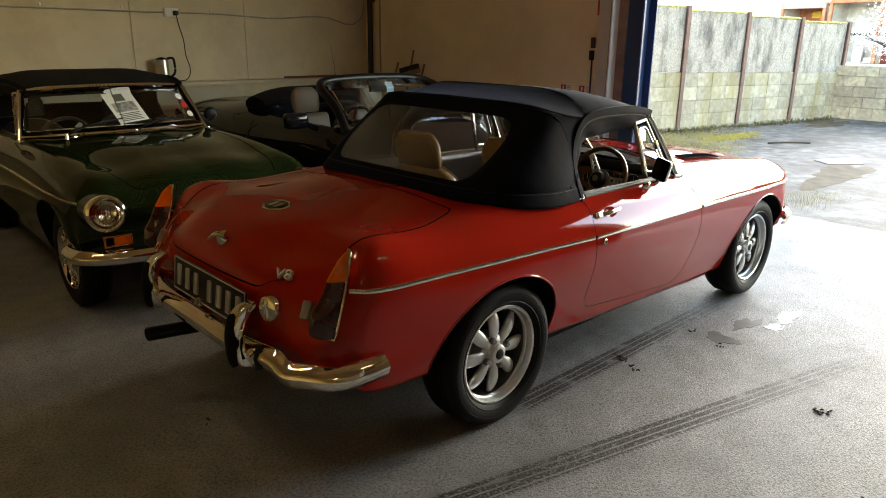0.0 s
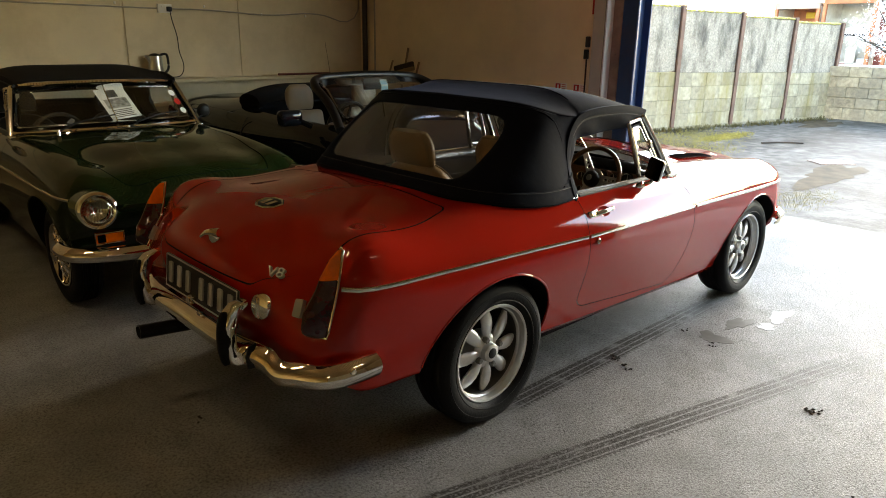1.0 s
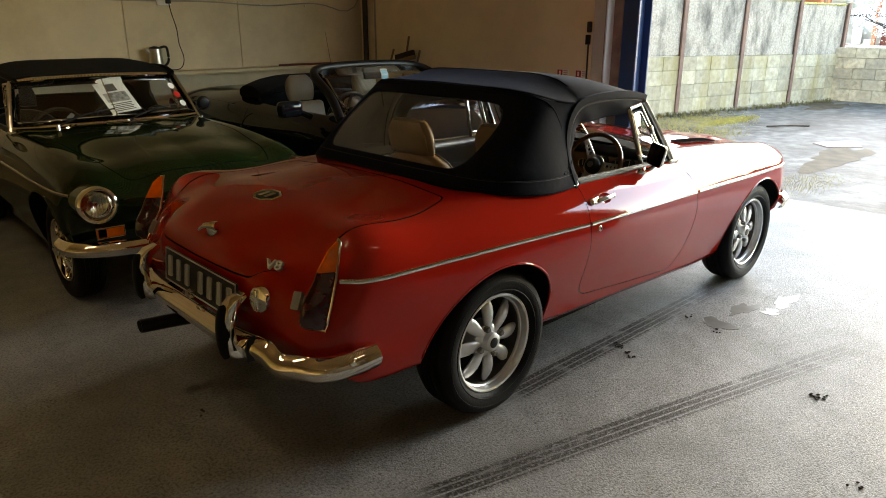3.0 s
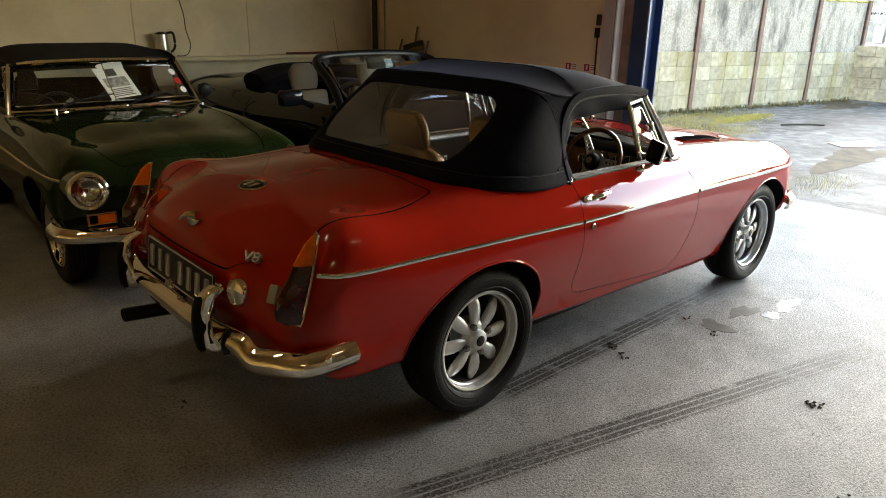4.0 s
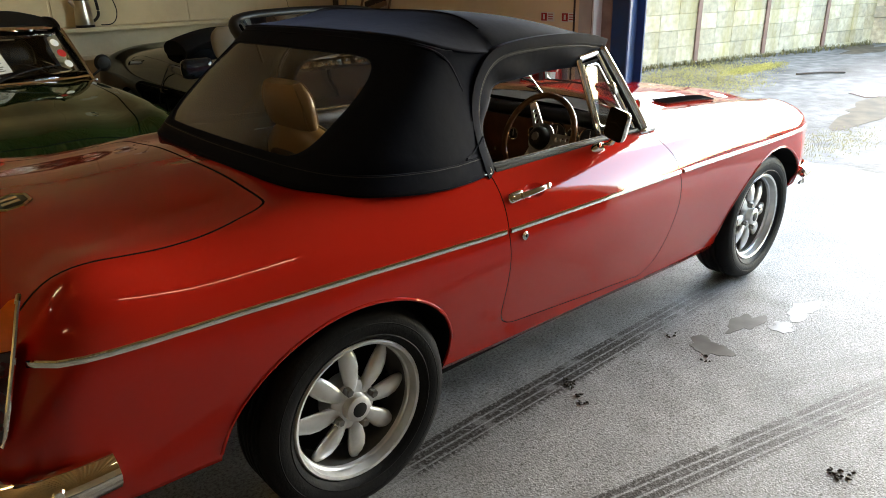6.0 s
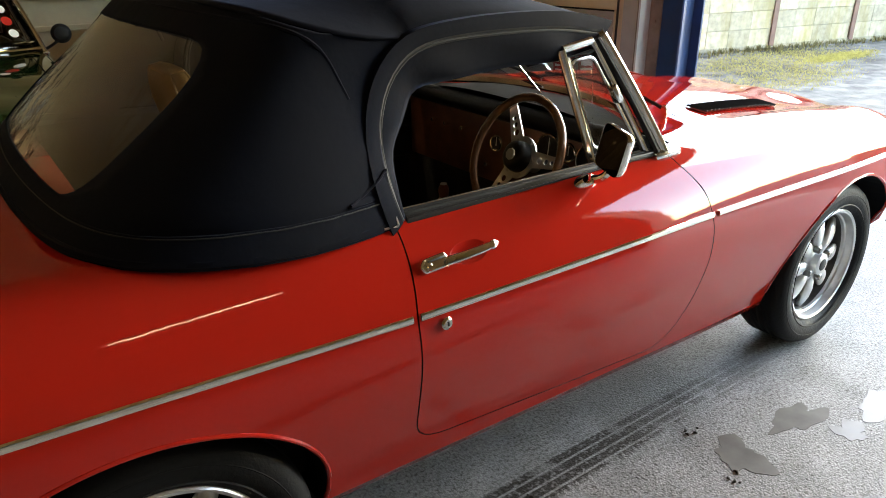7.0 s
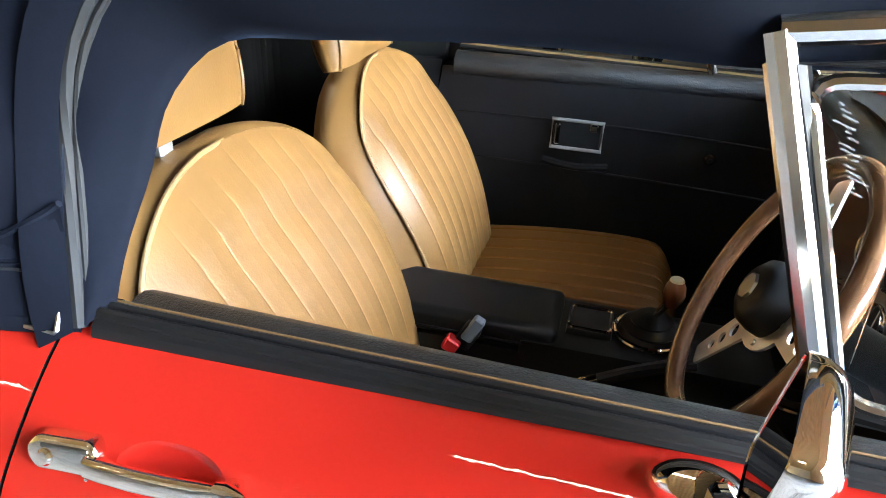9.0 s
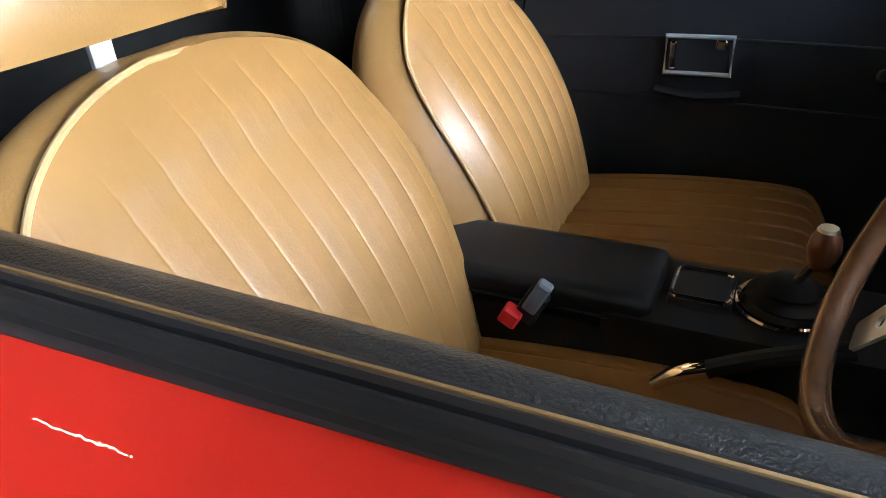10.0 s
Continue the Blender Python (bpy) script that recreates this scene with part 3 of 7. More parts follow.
def body_net(rows, cols):
    """Points of the half body skin: rows along the car, cols from the middle to the sill."""
    net = np.array([CENTRE, INNER, VALLEY, CROWN, SHOULDER, WAIST, LOWER, SILL]).transpose(1, 0, 2)
    net[:, :, 0] += 0.0
    tu = np.concatenate([[0], np.cumsum(np.linalg.norm(np.diff(net, axis=0), axis=2).mean(axis=1))])
    tv = np.concatenate([[0], np.cumsum(np.linalg.norm(np.diff(net[4:13], axis=1), axis=2).mean(axis=0))])
    g = cubic(tu, net, np.linspace(0, tu[-1], rows))
    g = cubic(tv, g.transpose(1, 0, 2), np.linspace(0, tv[-1], cols)).transpose(1, 0, 2)
    return g


def body_solid(rows=190, cols=64):
    g = body_net(rows, cols)
    right = g[:, ::-1] * np.array([1, -1, 1])
    ring = np.concatenate([right, g[:, 1:]], axis=1)
    bm = sheet(ring, wrap=True)
    bm.verts.ensure_lookup_table()
    n = ring.shape[1]
    bm.faces.new([bm.verts[i] for i in range(n)])
    bm.faces.new([bm.verts[(rows - 1) * n + i] for i in range(n)][::-1])
    bmesh.ops.recalc_face_normals(bm, faces=bm.faces)
    bmesh.ops.triangulate(bm, faces=[f for f in bm.faces if len(f.verts) > 4])
    return as_mesh(bm, "body_solid")


def skin_normals(me, guide):
    """Smooth shading of the skin as on the uncut body; cut faces stay flat."""
    near = guide["tree"]
    pts, nrm = guide["points"], guide["normals"]
    vn = []
    for v in me.vertices:
        co, _, i, d = near.find_nearest(v.co)
        scooped = None
        for hollow in DISHES:
            q = hollow.inverted() @ v.co
            if d > 2e-4 and abs(q.length - 1) < .03:
                scooped = -(hollow.inverted().transposed().to_3x3() @ q).normalized()
        if scooped is not None:
            vn.append(scooped)
            continue
        if d is None or d > 5e-4:
            vn.append(None)
            continue
        ids = guide["tris"][i]
        w = [1 / ((v.co - pts[k]).length + 1e-5) for k in ids]
        n = Vector((0, 0, 0))
        for k, wk in zip(ids, w):
            n += nrm[k] * wk
        vn.append(n.normalized())
    normals = []
    for p in me.polygons:
        p.use_smooth = True
        for li in p.loop_indices:
            n = vn[me.loops[li].vertex_index]
            normals.append(n if n is not None and n.dot(p.normal) > 0.55 else p.normal.copy())
    me.normals_split_custom_set(normals)
    return me


DOOR_LINE = [(.552, .96), (.540, .82), (.522, .71), (.536, .52), (.556, .35), (1.02, .298), (1.43, .258), (1.49, .32), (1.508, .42), (1.51, .57), (1.499, .675), (1.474, .765), (1.405, .855), (1.385, .96)]
BOOT = [(-.105, -.45), (-.12, -.535), (-.3, -.578), (-.6, -.580), (-.73, -.565), (-.81, -.525), (-.98, -.50)]
BONNET = [(1.80, -.06), (1.77, -.24), (1.71, -.43), (1.655, -.54), (2.2, -.53), (2.67, -.47), (2.83, -.42)]


def door_outline():
    return rounded(DOOR_LINE, [.01, .03, .03, .03, .10, .03, .05, .03, .03, .03, .03, .03, .03, .01], 6)


def ellipse(cx, cz, rx, rz, n=56):
    return [(cx + rx * math.cos(a), cz + rz * math.sin(a)) for a in np.linspace(0, 2 * math.pi, n, endpoint=False)]


def inset(outline, d):
    """A closed outline moved inwards by d."""
    P = np.array(outline, float)
    area = sum(P[i - 1][0] * P[i][1] - P[i][0] * P[i - 1][1] for i in range(len(P)))
    sgn = 1 if area > 0 else -1
    out = []
    for i in range(len(P)):
        e1, e2 = P[i] - P[i - 1], P[(i + 1) % len(P)] - P[i]
        n = np.array([-(e1[1] / np.linalg.norm(e1) + e2[1] / np.linalg.norm(e2)), e1[0] / np.linalg.norm(e1) + e2[0] / np.linalg.norm(e2)])
        out.append(tuple(P[i] + sgn * d * n / np.linalg.norm(n)))
    return out


def whole(half):
    return half + [(x, -y) for x, y in half[::-1]]


def lid_cutter(outline, low, rise, shift=0.0, gap=0.0, sway=0.0):
    """A block over the outline whose underside rises from low towards the sides."""
    ring = rounded(inset(whole(outline), gap), 0.06, 5)
    pts = []
    for i, p in enumerate(ring):
        q = ring[(i + 1) % len(ring)]
        k = max(1, int(math.dist(p, q) / .025))
        pts += [(p[0] + (q[0] - p[0]) * j / k, p[1] + (q[1] - p[1]) * j / k) for j in range(k)]
    pts = [(x, y + sway * max(0.0, min(1.0, (-.11 - x) / .4))) for x, y in pts]
    bm = bmesh.new()
    A = [bm.verts.new((x, y, 1.2)) for x, y in pts]
    B = [bm.verts.new((x, y, low + shift + rise * max(0.0, abs(y - sway) - .41) ** 2)) for x, y in pts]
    n = len(A)
    bm.faces.new(A)
    for i in range(n):
        bm.faces.new((A[i], B[i], B[(i + 1) % n], A[(i + 1) % n]))
    c = bm.verts.new((sum(x for x, _ in pts) / n, 0, low + shift))
    for i in range(n):
        bm.faces.new((B[i], B[(i + 1) % n], c))
    return mesh_of(bm)


def facing(co, no, lift=0.0, up=(0, 0, 1)):
    """A frame at co whose z points along no and whose y points up."""
    z = Vector(no).normalized()
    x = Vector(up).cross(z).normalized()
    y = z.cross(x)
    m = Matrix((x, y, z)).transposed().to_4x4()
    return Matrix.Translation(Vector(co) + z * lift) @ m


def build_shells():
    """Body, doors, lids and lamp blanks, cut once from the closed body."""
    full = body_solid()
    for p in full.polygons:
        p.use_smooth = True
    full.update()
    from mathutils.bvhtree import BVHTree
    full.calc_loop_triangles()
    tris = [tuple(t.vertices) for t in full.loop_triangles]
    pts = [v.co.copy() for v in full.vertices]
    guide = {"tree": BVHTree.FromPolygons(pts, tris), "tris": tris, "points": pts, "normals": [v.normal.copy() for v in full.vertices]}
    out = {"guide": guide}
    cockpit = mesh_of(prism(rounded([(.06, -.575), (1.42, -.575), (1.42, .575), (.06, .575)], .05), .24, 1.4, "z"))
    arches = bmesh.new()
    for s in (-1, 1):
        for o in (ellipse(-.03, .335, .375, .322), ellipse(2.322, .312, .348, .334)):
            prism(o, s * .42, s * .95, "y", arches)
    arches = mesh_of(arches)
    doors = bmesh.new()
    for s in (-1, 1):
        prism(DOOR, s * .40, s * .9, "y", doors)
    doors = mesh_of(doors)
    body = boolean(full, arches, "DIFFERENCE")
    body = boolean(body, doors, "DIFFERENCE")
    body = boolean(body, cockpit, "DIFFERENCE")
    body = boolean(body, lid_cutter(BOOT, .716, 4.5, sway=-.04), "DIFFERENCE")
    body = boolean(body, lid_cutter(BONNET, .705, 0), "DIFFERENCE")
    rails = mesh_of(prism([(.50, -.632), (1.43, -.632), (1.43, .632), (.50, .632)], .838, 1.4, "z"))
    body = boolean(body, mesh_of(prism([(.40, -.60), (1.46, -.60), (1.46, .60), (.40, .60)], .85, 1.4, "z")), "DIFFERENCE")
    out["body"] = body
    for s, key in ((-1, "door_right"), (1, "door_left")):
        d = boolean(full, mesh_of(prism(inset(DOOR, .0034), s * .42, s * .9, "y")), "INTERSECT")
        d = boolean(boolean(d, cockpit, "DIFFERENCE"), rails, "DIFFERENCE")
        at, out_way, _, _ = guide["tree"].ray_cast(Vector((.682, s * 2, .799)), Vector((0, -s, 0)))
        DISHES.append(facing(at, out_way, .0085) @ Matrix.Diagonal((.056, .030, .0175, 1)))
        dish = bmesh.new()
        bmesh.ops.create_uvsphere(dish, u_segments=56, v_segments=40, radius=1.0)
        bmesh.ops.transform(dish, matrix=DISHES[-1], verts=dish.verts)
        out[key] = boolean(d, mesh_of(dish), "DIFFERENCE")
    out["boot"] = boolean(full, lid_cutter(BOOT, .716, 4.5, .006, .0075, -.04), "INTERSECT")
    out["bonnet"] = boolean(full, lid_cutter(BONNET, .705, 0, .004, .007), "INTERSECT")
    for key, me in out.items():
        if key != "guide":
            skin_normals(me, guide)
            flags = np.zeros(len(me.polygons), dtype=np.int32)
            for i, p in enumerate(me.polygons):
                co, no, k, d = guide["tree"].find_nearest(p.center)
                flags[i] = 0 if d < 0.012 and p.normal.dot(no) > 0.5 else 1
            FLAGS[key] = flags
    return out


FLAGS = {}
DISHES = []
DOOR = door_outline()
SHELLS = build_shells()


def shell(key, outside, inside):
    me = SHELLS[key].copy()
    me.materials.clear()
    me.materials.append(outside)
    me.materials.append(inside)
    me.polygons.foreach_set("material_index", FLAGS[key])
    return me


def skin(x, z, side=-1):
    """The body side at that length and height: the place and its normal."""
    co, no, _, _ = SHELLS["guide"]["tree"].ray_cast(Vector((x, side * 2, z)), Vector((0, -side, 0)))
    return co, no


def top(x, y):
    co, no, _, _ = SHELLS["guide"]["tree"].ray_cast(Vector((x, y, 2)), Vector((0, 0, -1)))
    return co, no


def tail(y, z):
    co, no, _, _ = SHELLS["guide"]["tree"].ray_cast(Vector((-2, y, z)), Vector((1, 0, 0)))
    return co, no


def nose(y, z):
    co, no, _, _ = SHELLS["guide"]["tree"].ray_cast(Vector((4, y, z)), Vector((-1, 0, 0)))
    return co, no


def placed(bm, m):
    bmesh.ops.transform(bm, matrix=m, verts=bm.verts)
    return bm


# ---- wheels: axis along y, outer face towards -y, centre at the origin ----
def tyre_mesh(r=0.305, w=0.19, rim=0.207):
    h = w / 2
    prof = [(rim, -h * .72), (rim + .012, -h * .86), (rim + .04, -h), (r - .035, -h * .99), (r - .014, -h * .9), (r - .004, -h * .74), (r, -h * .6)]
    for y in (-.4, -.12, .12, .4):
        prof += [(r, y * h - .008), (r - .007, y * h - .005), (r - .007, y * h + .005), (r, y * h + .008)]
    prof += [(r, h * .6), (r - .014, h * .9), (r - .035, h), (rim + .04, h), (rim, h * .72)]
    bm = revolve(prof, 72)
    for rr in (rim + .02, rim + .055):
        join(bm, revolve([(rr, -h * .985), (rr + .003, -h * 1.002), (rr + .006, -h * .985)], 72))
    return bm


def spoke_mesh():
    """One petal spoke of the eight, along +x."""
    rows = []
    for r, half, y, th in ((.045, .016, -.030, .02), (.065, .019, -.034, .02), (.09, .025, -.036, .02), (.12, .030, -.035, .019), (.15, .029, -.030, .018), (.175, .022, -.022, .016), (.192, .012, -.014, .014)):
        ring = []
        for k in range(12):
            a = 2 * math.pi * k / 12
            c, s = math.cos(a), math.sin(a)
            ring.append((r, y - th * 0.62 * (max(0, -s) ** 0.8) + th * max(0, s), half * c))
        rows.append(ring)
    bm = sheet(rows, wrap=True)
    bmesh.ops.recalc_face_normals(bm, faces=bm.faces)
    return bm


WHEEL_DATA = {}


def alloy_wheel(parent, m):
    if not WHEEL_DATA:
        rim = revolve([(.214, -.066), (.216, -.074), (.211, -.079), (.203, -.076), (.2, -.066), (.198, -.05), (.193, -.046), (.191, -.036), (.206, -.034)], 72)
        barrel = revolve([(.193, -.036), (.190, -.01), (.187, .0), (.187, .06), (.205, .075), (.214, .07), (.214, -.036)], 72)
        WHEEL_DATA["barrel"] = as_mesh(barrel, "rim_barrel", 40)
        WHEEL_DATA["rim"] = as_mesh(rim, "rim", 40)
        WHEEL_DATA["tyre"] = as_mesh(tyre_mesh(), "tyre", 40)
        WHEEL_DATA["spoke"] = as_mesh(spoke_mesh(), "spoke", 50)
        hub = revolve([(0, -.052), (.04, -.052), (.066, -.049), (.076, -.04), (.078, .02), (0, .02)], 40)
        WHEEL_DATA["hub"] = as_mesh(hub, "hub", 40)
        cap = revolve([(0, -.078), (.034, -.078), (.040, -.074), (.043, -.05), (0, -.05)], 40)
        WHEEL_DATA["cap"] = as_mesh(cap, "centre_cap", 40)
        badge = revolve([(0, -.0805), (.020, -.0805), (.023, -.079), (.023, -.077), (0, -.077)], 24)
        WHEEL_DATA["badge"] = as_mesh(badge, "badge", 40)
        nut = revolve([(0, -.068), (.010, -.068), (.0135, -.064), (.0135, -.045), (0, -.045)], 6)
        WHEEL_DATA["nut"] = as_mesh(nut, "wheel_nut", 30)
        drum = revolve([(0, .012), (.12, .012), (.13, .018), (.185, .02), (.185, .058), (0, .1)], 40)
        WHEEL_DATA["drum"] = as_mesh(drum, "brake_drum", 40)
    wheel = part("wheel", WHEEL_DATA["rim"], WHEEL_SILVER, parent, "eight-spoke silver alloy wheel")
    wheel.matrix_local = m @ Matrix.Diagonal((.975, 1, .975, 1))
    part("rim_barrel", WHEEL_DATA["barrel"], DARK_ALLOY, wheel, "darker inner barrel")
    tyre = part("tyre", WHEEL_DATA["tyre"], RUBBER, wheel, "black treaded rubber tyre")
    tyre.matrix_local = Matrix.Diagonal((1 / .975, 1, 1 / .975, 1))
    out = Matrix.Translation((0, .008, 0))
    for k in range(8):
        s = part("spoke", WHEEL_DATA["spoke"], WHEEL_SILVER, wheel)
        s.matrix_local = out @ Matrix.Translation((0, -.008, 0)) @ Matrix.Rotation(math.pi / 4 * k - .02, 4, "Y")
    part("hub", WHEEL_DATA["hub"], WHEEL_SILVER, wheel).matrix_local = out
    part("centre_cap", WHEEL_DATA["cap"], WHEEL_SILVER, wheel).matrix_local = out
    part("cap_badge", WHEEL_DATA["badge"], BLACK, wheel, "small dark octagonal badge").matrix_local = out
    # Wide near-black disc behind the spokes: shade put into its colour.
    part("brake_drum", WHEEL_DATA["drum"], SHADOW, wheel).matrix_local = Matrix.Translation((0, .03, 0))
    for k in range(4):
        n = part("wheel_nut", WHEEL_DATA["nut"], DARK_STEEL, wheel, "dark steel wheel nut")
        a = math.pi / 2 * k + .35
        n.matrix_local = out @ Matrix.Translation((.064 * math.cos(a), -.004, .064 * math.sin(a)))
    return wheel


def wire_wheel(parent, m):
    if "wire" not in WHEEL_DATA:
        rim = revolve([(.186, -.066), (.188, -.074), (.183, -.079), (.176, -.076), (.172, -.06), (.165, -.02), (.165, .05), (.18, .07), (.188, .066)], 64)
        WHEEL_DATA["wire"] = as_mesh(rim, "wire_rim", 40)
        WHEEL_DATA["wire_tyre"] = as_mesh(tyre_mesh(.29, .165, .188), "wire_tyre", 40)
        sp = bmesh.new()
        for k in range(36):
            a, lean = 2 * math.pi * k / 36, (.28 if k % 2 else -.28)
            for y0, y1 in ((-.075, -.025), (.0, -.055)):
                cylinder(.0022, .0022, (.042 * math.cos(a), y0, .042 * math.sin(a)), (.168 * math.cos(a + lean), y1, .168 * math.sin(a + lean)), 6, bm=sp)
        WHEEL_DATA["wires"] = as_mesh(sp, "wire_spokes", 40)
        hub = revolve([(0, -.095), (.03, -.095), (.042, -.08), (.042, .04), (0, .04)], 32)
        WHEEL_DATA["wire_hub"] = as_mesh(hub, "wire_hub", 40)
        knock = revolve([(0, -.115), (.022, -.112), (.032, -.1), (.032, -.092), (0, -.092)], 24)
        box(.11, .014, .026, (0, -.105, 0), .006, 2, knock)
        WHEEL_DATA["knock"] = as_mesh(knock, "spinner", 40)
    wheel = part("wheel", WHEEL_DATA["wire"], CHROME, parent, "chrome wire-spoke wheel")
    wheel.matrix_local = m
    part("tyre", WHEEL_DATA["wire_tyre"], RUBBER, wheel, "black rubber tyre")
    part("wire_spokes", WHEEL_DATA["wires"], CHROME, wheel, "crossed chrome wire spokes")
    part("hub", WHEEL_DATA["wire_hub"], CHROME, wheel)
    part("spinner", WHEEL_DATA["knock"], CHROME, wheel, "eared chrome wheel spinner")
    return wheel


# ---- the parts that both roadsters have ----
def strip(points, r, mat, parent, name, flat=0.45, seg=8, label=""):
    return part(name, tube(points, r, len(points), seg, flat=flat, smooth=False), mat, parent, label)


def waist_line(x0, x1, side, lift=0.003, n=30):
    out = []
    for x in np.linspace(x0, x1, n):
        z = float(np.interp(x, [-.73, -.38, 0, .52, 1.5, 2.5, 2.85], [.757, .747, .736, .715, .70, .690, .682]))
        co, no = skin(x, z, side)
        out.append(tuple(co + no * lift))
    return out


def door_top(door, side):
    """Vinyl roll, metal strip and seals along the top of a door."""
    xs = np.linspace(.575, 1.375, 18)
    y = side * 1.0
    part("top_pad", tube([(x, side * (.590 + .012 * math.sin((x - .5) * 2)), .844) for x in xs], .029, 18, 14, flat=1.1, smooth=False), PAD_VINYL, door, "black grained vinyl door top roll")
    base = [tuple(top(x, side * (.636 - .016 * (x - .575)))[0]) for x in xs]
    run = lambda dy, dz: [(x, y - side * dy, z + dz) for x, y, z in base]
    strip(run(.004, 0), .0045, BLACK, door, "rubber_channel", 4.5)
    strip(run(.0115, .0065), .003, GOLD_LINE, door, "window_channel_strip")
    strip(run(.0045, .0055), .006, BLACK, door, "inner_seal", .8)
    strip(run(-.005, .004), .0065, BLACK, door, "outer_seal", .8)
    strip([(x, y, z) for x, y, z in run(-.0095, .0)], .0045, GREY_SEAL, door, "door_top_trim", .8)
    strip([tuple(top(x, side * (.649 - .034 * (x - .575)))[0] + Vector((0, 0, -.001))) for x in xs], .0095, GREY_SEAL, door, "sill_seal", .75)


def door_furniture(door, side):
    co, no = skin(.660, .802, side)
    m = facing(co, (no.x, no.y, no.z * .35), -.007) @ Matrix.Diagonal((1 if side < 0 else -1, 1, 1, 1)) @ Matrix.Rotation(radians(2.5), 4, "Z") @ Matrix.Diagonal((1, 1.15, 1, 1))
    rows = []
    for x, h, z, d in ((-.046, .0085, .019, .006), (-.03, .0085, .0215, .006), (.0, .0085, .0245, .0055), (.03, .0083, .025, .0055), (.055, .0078, .0238, .005), (.068, .0072, .0225, .005), (.0705, .0092, .0222, .0058), (.079, .0088, .0208, .0056), (.087, .005, .0195, .004), (.0925, .0012, .0185, .002)):
        drop = -.004 - .03 * (.04 - abs(x - .02)) * .12
        rows.append([(x, drop + h * math.copysign(abs(math.cos(a)) ** .55, math.cos(a)), z + d * math.copysign(abs(math.sin(a)) ** .7, math.sin(a))) for a in np.linspace(0, 2 * math.pi, 20, endpoint=False)])
    bar = sheet(rows, wrap=True)
    bar.verts.ensure_lookup_table()
    bar.faces.new(bar.verts[:20])
    bar.faces.new(bar.verts[-20:])
    bmesh.ops.recalc_face_normals(bar, faces=bar.faces)
    hd = part("door_handle", placed(bar, m), CHROME, door, "chrome pull door handle", smooth=40)
    mount = prism(rounded([(-.104, -.006), (-.096, -.0145), (-.04, -.0145), (-.037, .004), (-.044, .0135), (-.094, .0125), (-.104, .004)], .005, 4), -.004, .019, "z")
    bmesh.ops.bevel(mount, geom=[e for e in mount.edges if abs(e.verts[0].co.z - .019) < 1e-4 and abs(e.verts[1].co.z - .019) < 1e-4], offset=.005, segments=3, affect="EDGES", profile=.6)
    part("handle_mount", placed(mount, m), CHROME, hd, smooth=45)
    part("handle_mount", placed(box(.014, .010, .022, (.079, -.004, .008), .003, 2), m), CHROME, hd)
    part("mount_slot", placed(box(.044, .0035, .002, (-.066, .0065, .0192), .0012, 2), m), DARK_STEEL, hd, "dark slot along the handle mount")
    part("push_button", placed(revolve([(0, .0225), (.005, .0222), (.0068, .020), (.0068, .015), (0, .015)], 20, "Z"), m @ Matrix.Translation((-.085, -.003, 0))), CHROME, hd)
    part("bar_collar", placed(box(.0035, .0195, .016, (-.0445, -.0045, .016), .0015, 1), m), CHROME, hd)
    co, no = skin(.588, .686, side)
    part("door_lock", placed(revolve([(0, .009), (.009, .009), (.0135, .005), (.0135, 0), (0, 0)], 24, "Z"), facing(co, no)), CHROME, door, "round chrome key lock")
    part("key_slot", placed(box(.0025, .009, .003, (0, 0, .009)), facing(co, no)), BLACK, door)


def windscreen(car, hood_color, wipers=True):
    ws = part("windscreen", sheet([[(1.62 - (.235 - .145 * v) * abs(2 * u - 1) ** 2.4 - v * .335, (2 * u - 1) * (.615 - .07 * v), .885 + .285 * v + .02 * (1 - (2 * u - 1) ** 2)) for u in np.linspace(0, 1, 25)] for v in np.linspace(0, 1, 7)]), GLASS, car, "curved clear windscreen glass")
    ws.modifiers.new("thick", "SOLIDIFY").thickness = .005
    ws.visible_shadow = False
    for s in (-1, 1):
        pl = part("screen_pillar", tube([(1.398, s * .636, .858), (1.305, s * .597, 1.015), (1.208, s * .552, 1.17)], .0145, 10, 10, flat=1.0), POLISHED, ws, "bright metal windscreen pillar")
        part("pillar_foot", box(.10, .035, .02, (1.398, s * .632, .864), .008, 2), POLISHED, pl)
        part("pillar_seal", tube([(1.372, s * .634, .862), (1.284, s * .597, 1.015), (1.190, s * .555, 1.165)], .009, 10, 8), BLACK, ws)
    bot = [(1.62 - .235 * abs(y / .615) ** 2.4, y, .885 + .02 * (1 - (y / .615) ** 2)) for y in np.linspace(-.615, .615, 19)]
    up = [(1.295 - .09 * abs(y / .545) ** 2.4, y, 1.172 + .02 * (1 - (y / .545) ** 2)) for y in np.linspace(-.545, .545, 19)]
    part("lower_rail", tube(bot, .012, 19, 8, smooth=False), CHROME, ws)
    part("header_rail", tube(up, .016, 19, 8, smooth=False), CHROME, ws)
    part("tie_rod", cylinder(.004, .004, (1.555, 0, .90), (1.27, 0, 1.18), 8), CHROME, ws)
    for y in (-.42, 0.02):
        w = part("wiper", tube([(1.66, y, .91), (1.64, y + .1, .945), (1.60, y + .24, .975)], [.006, .004, .003], 10, 8), BLACK, car, "black wiper arm and blade")
        part("wiper_blade", tube([(1.625, y + .06, .94), (1.60, y + .22, .972), (1.545, y + .40, .985)], .0045, 10, 8), BLACK, w)
        part("wiper_spindle", cylinder(.012, .01, (1.665, y, .885), (1.66, y, .92), 14, .003), CHROME, w)
    return ws


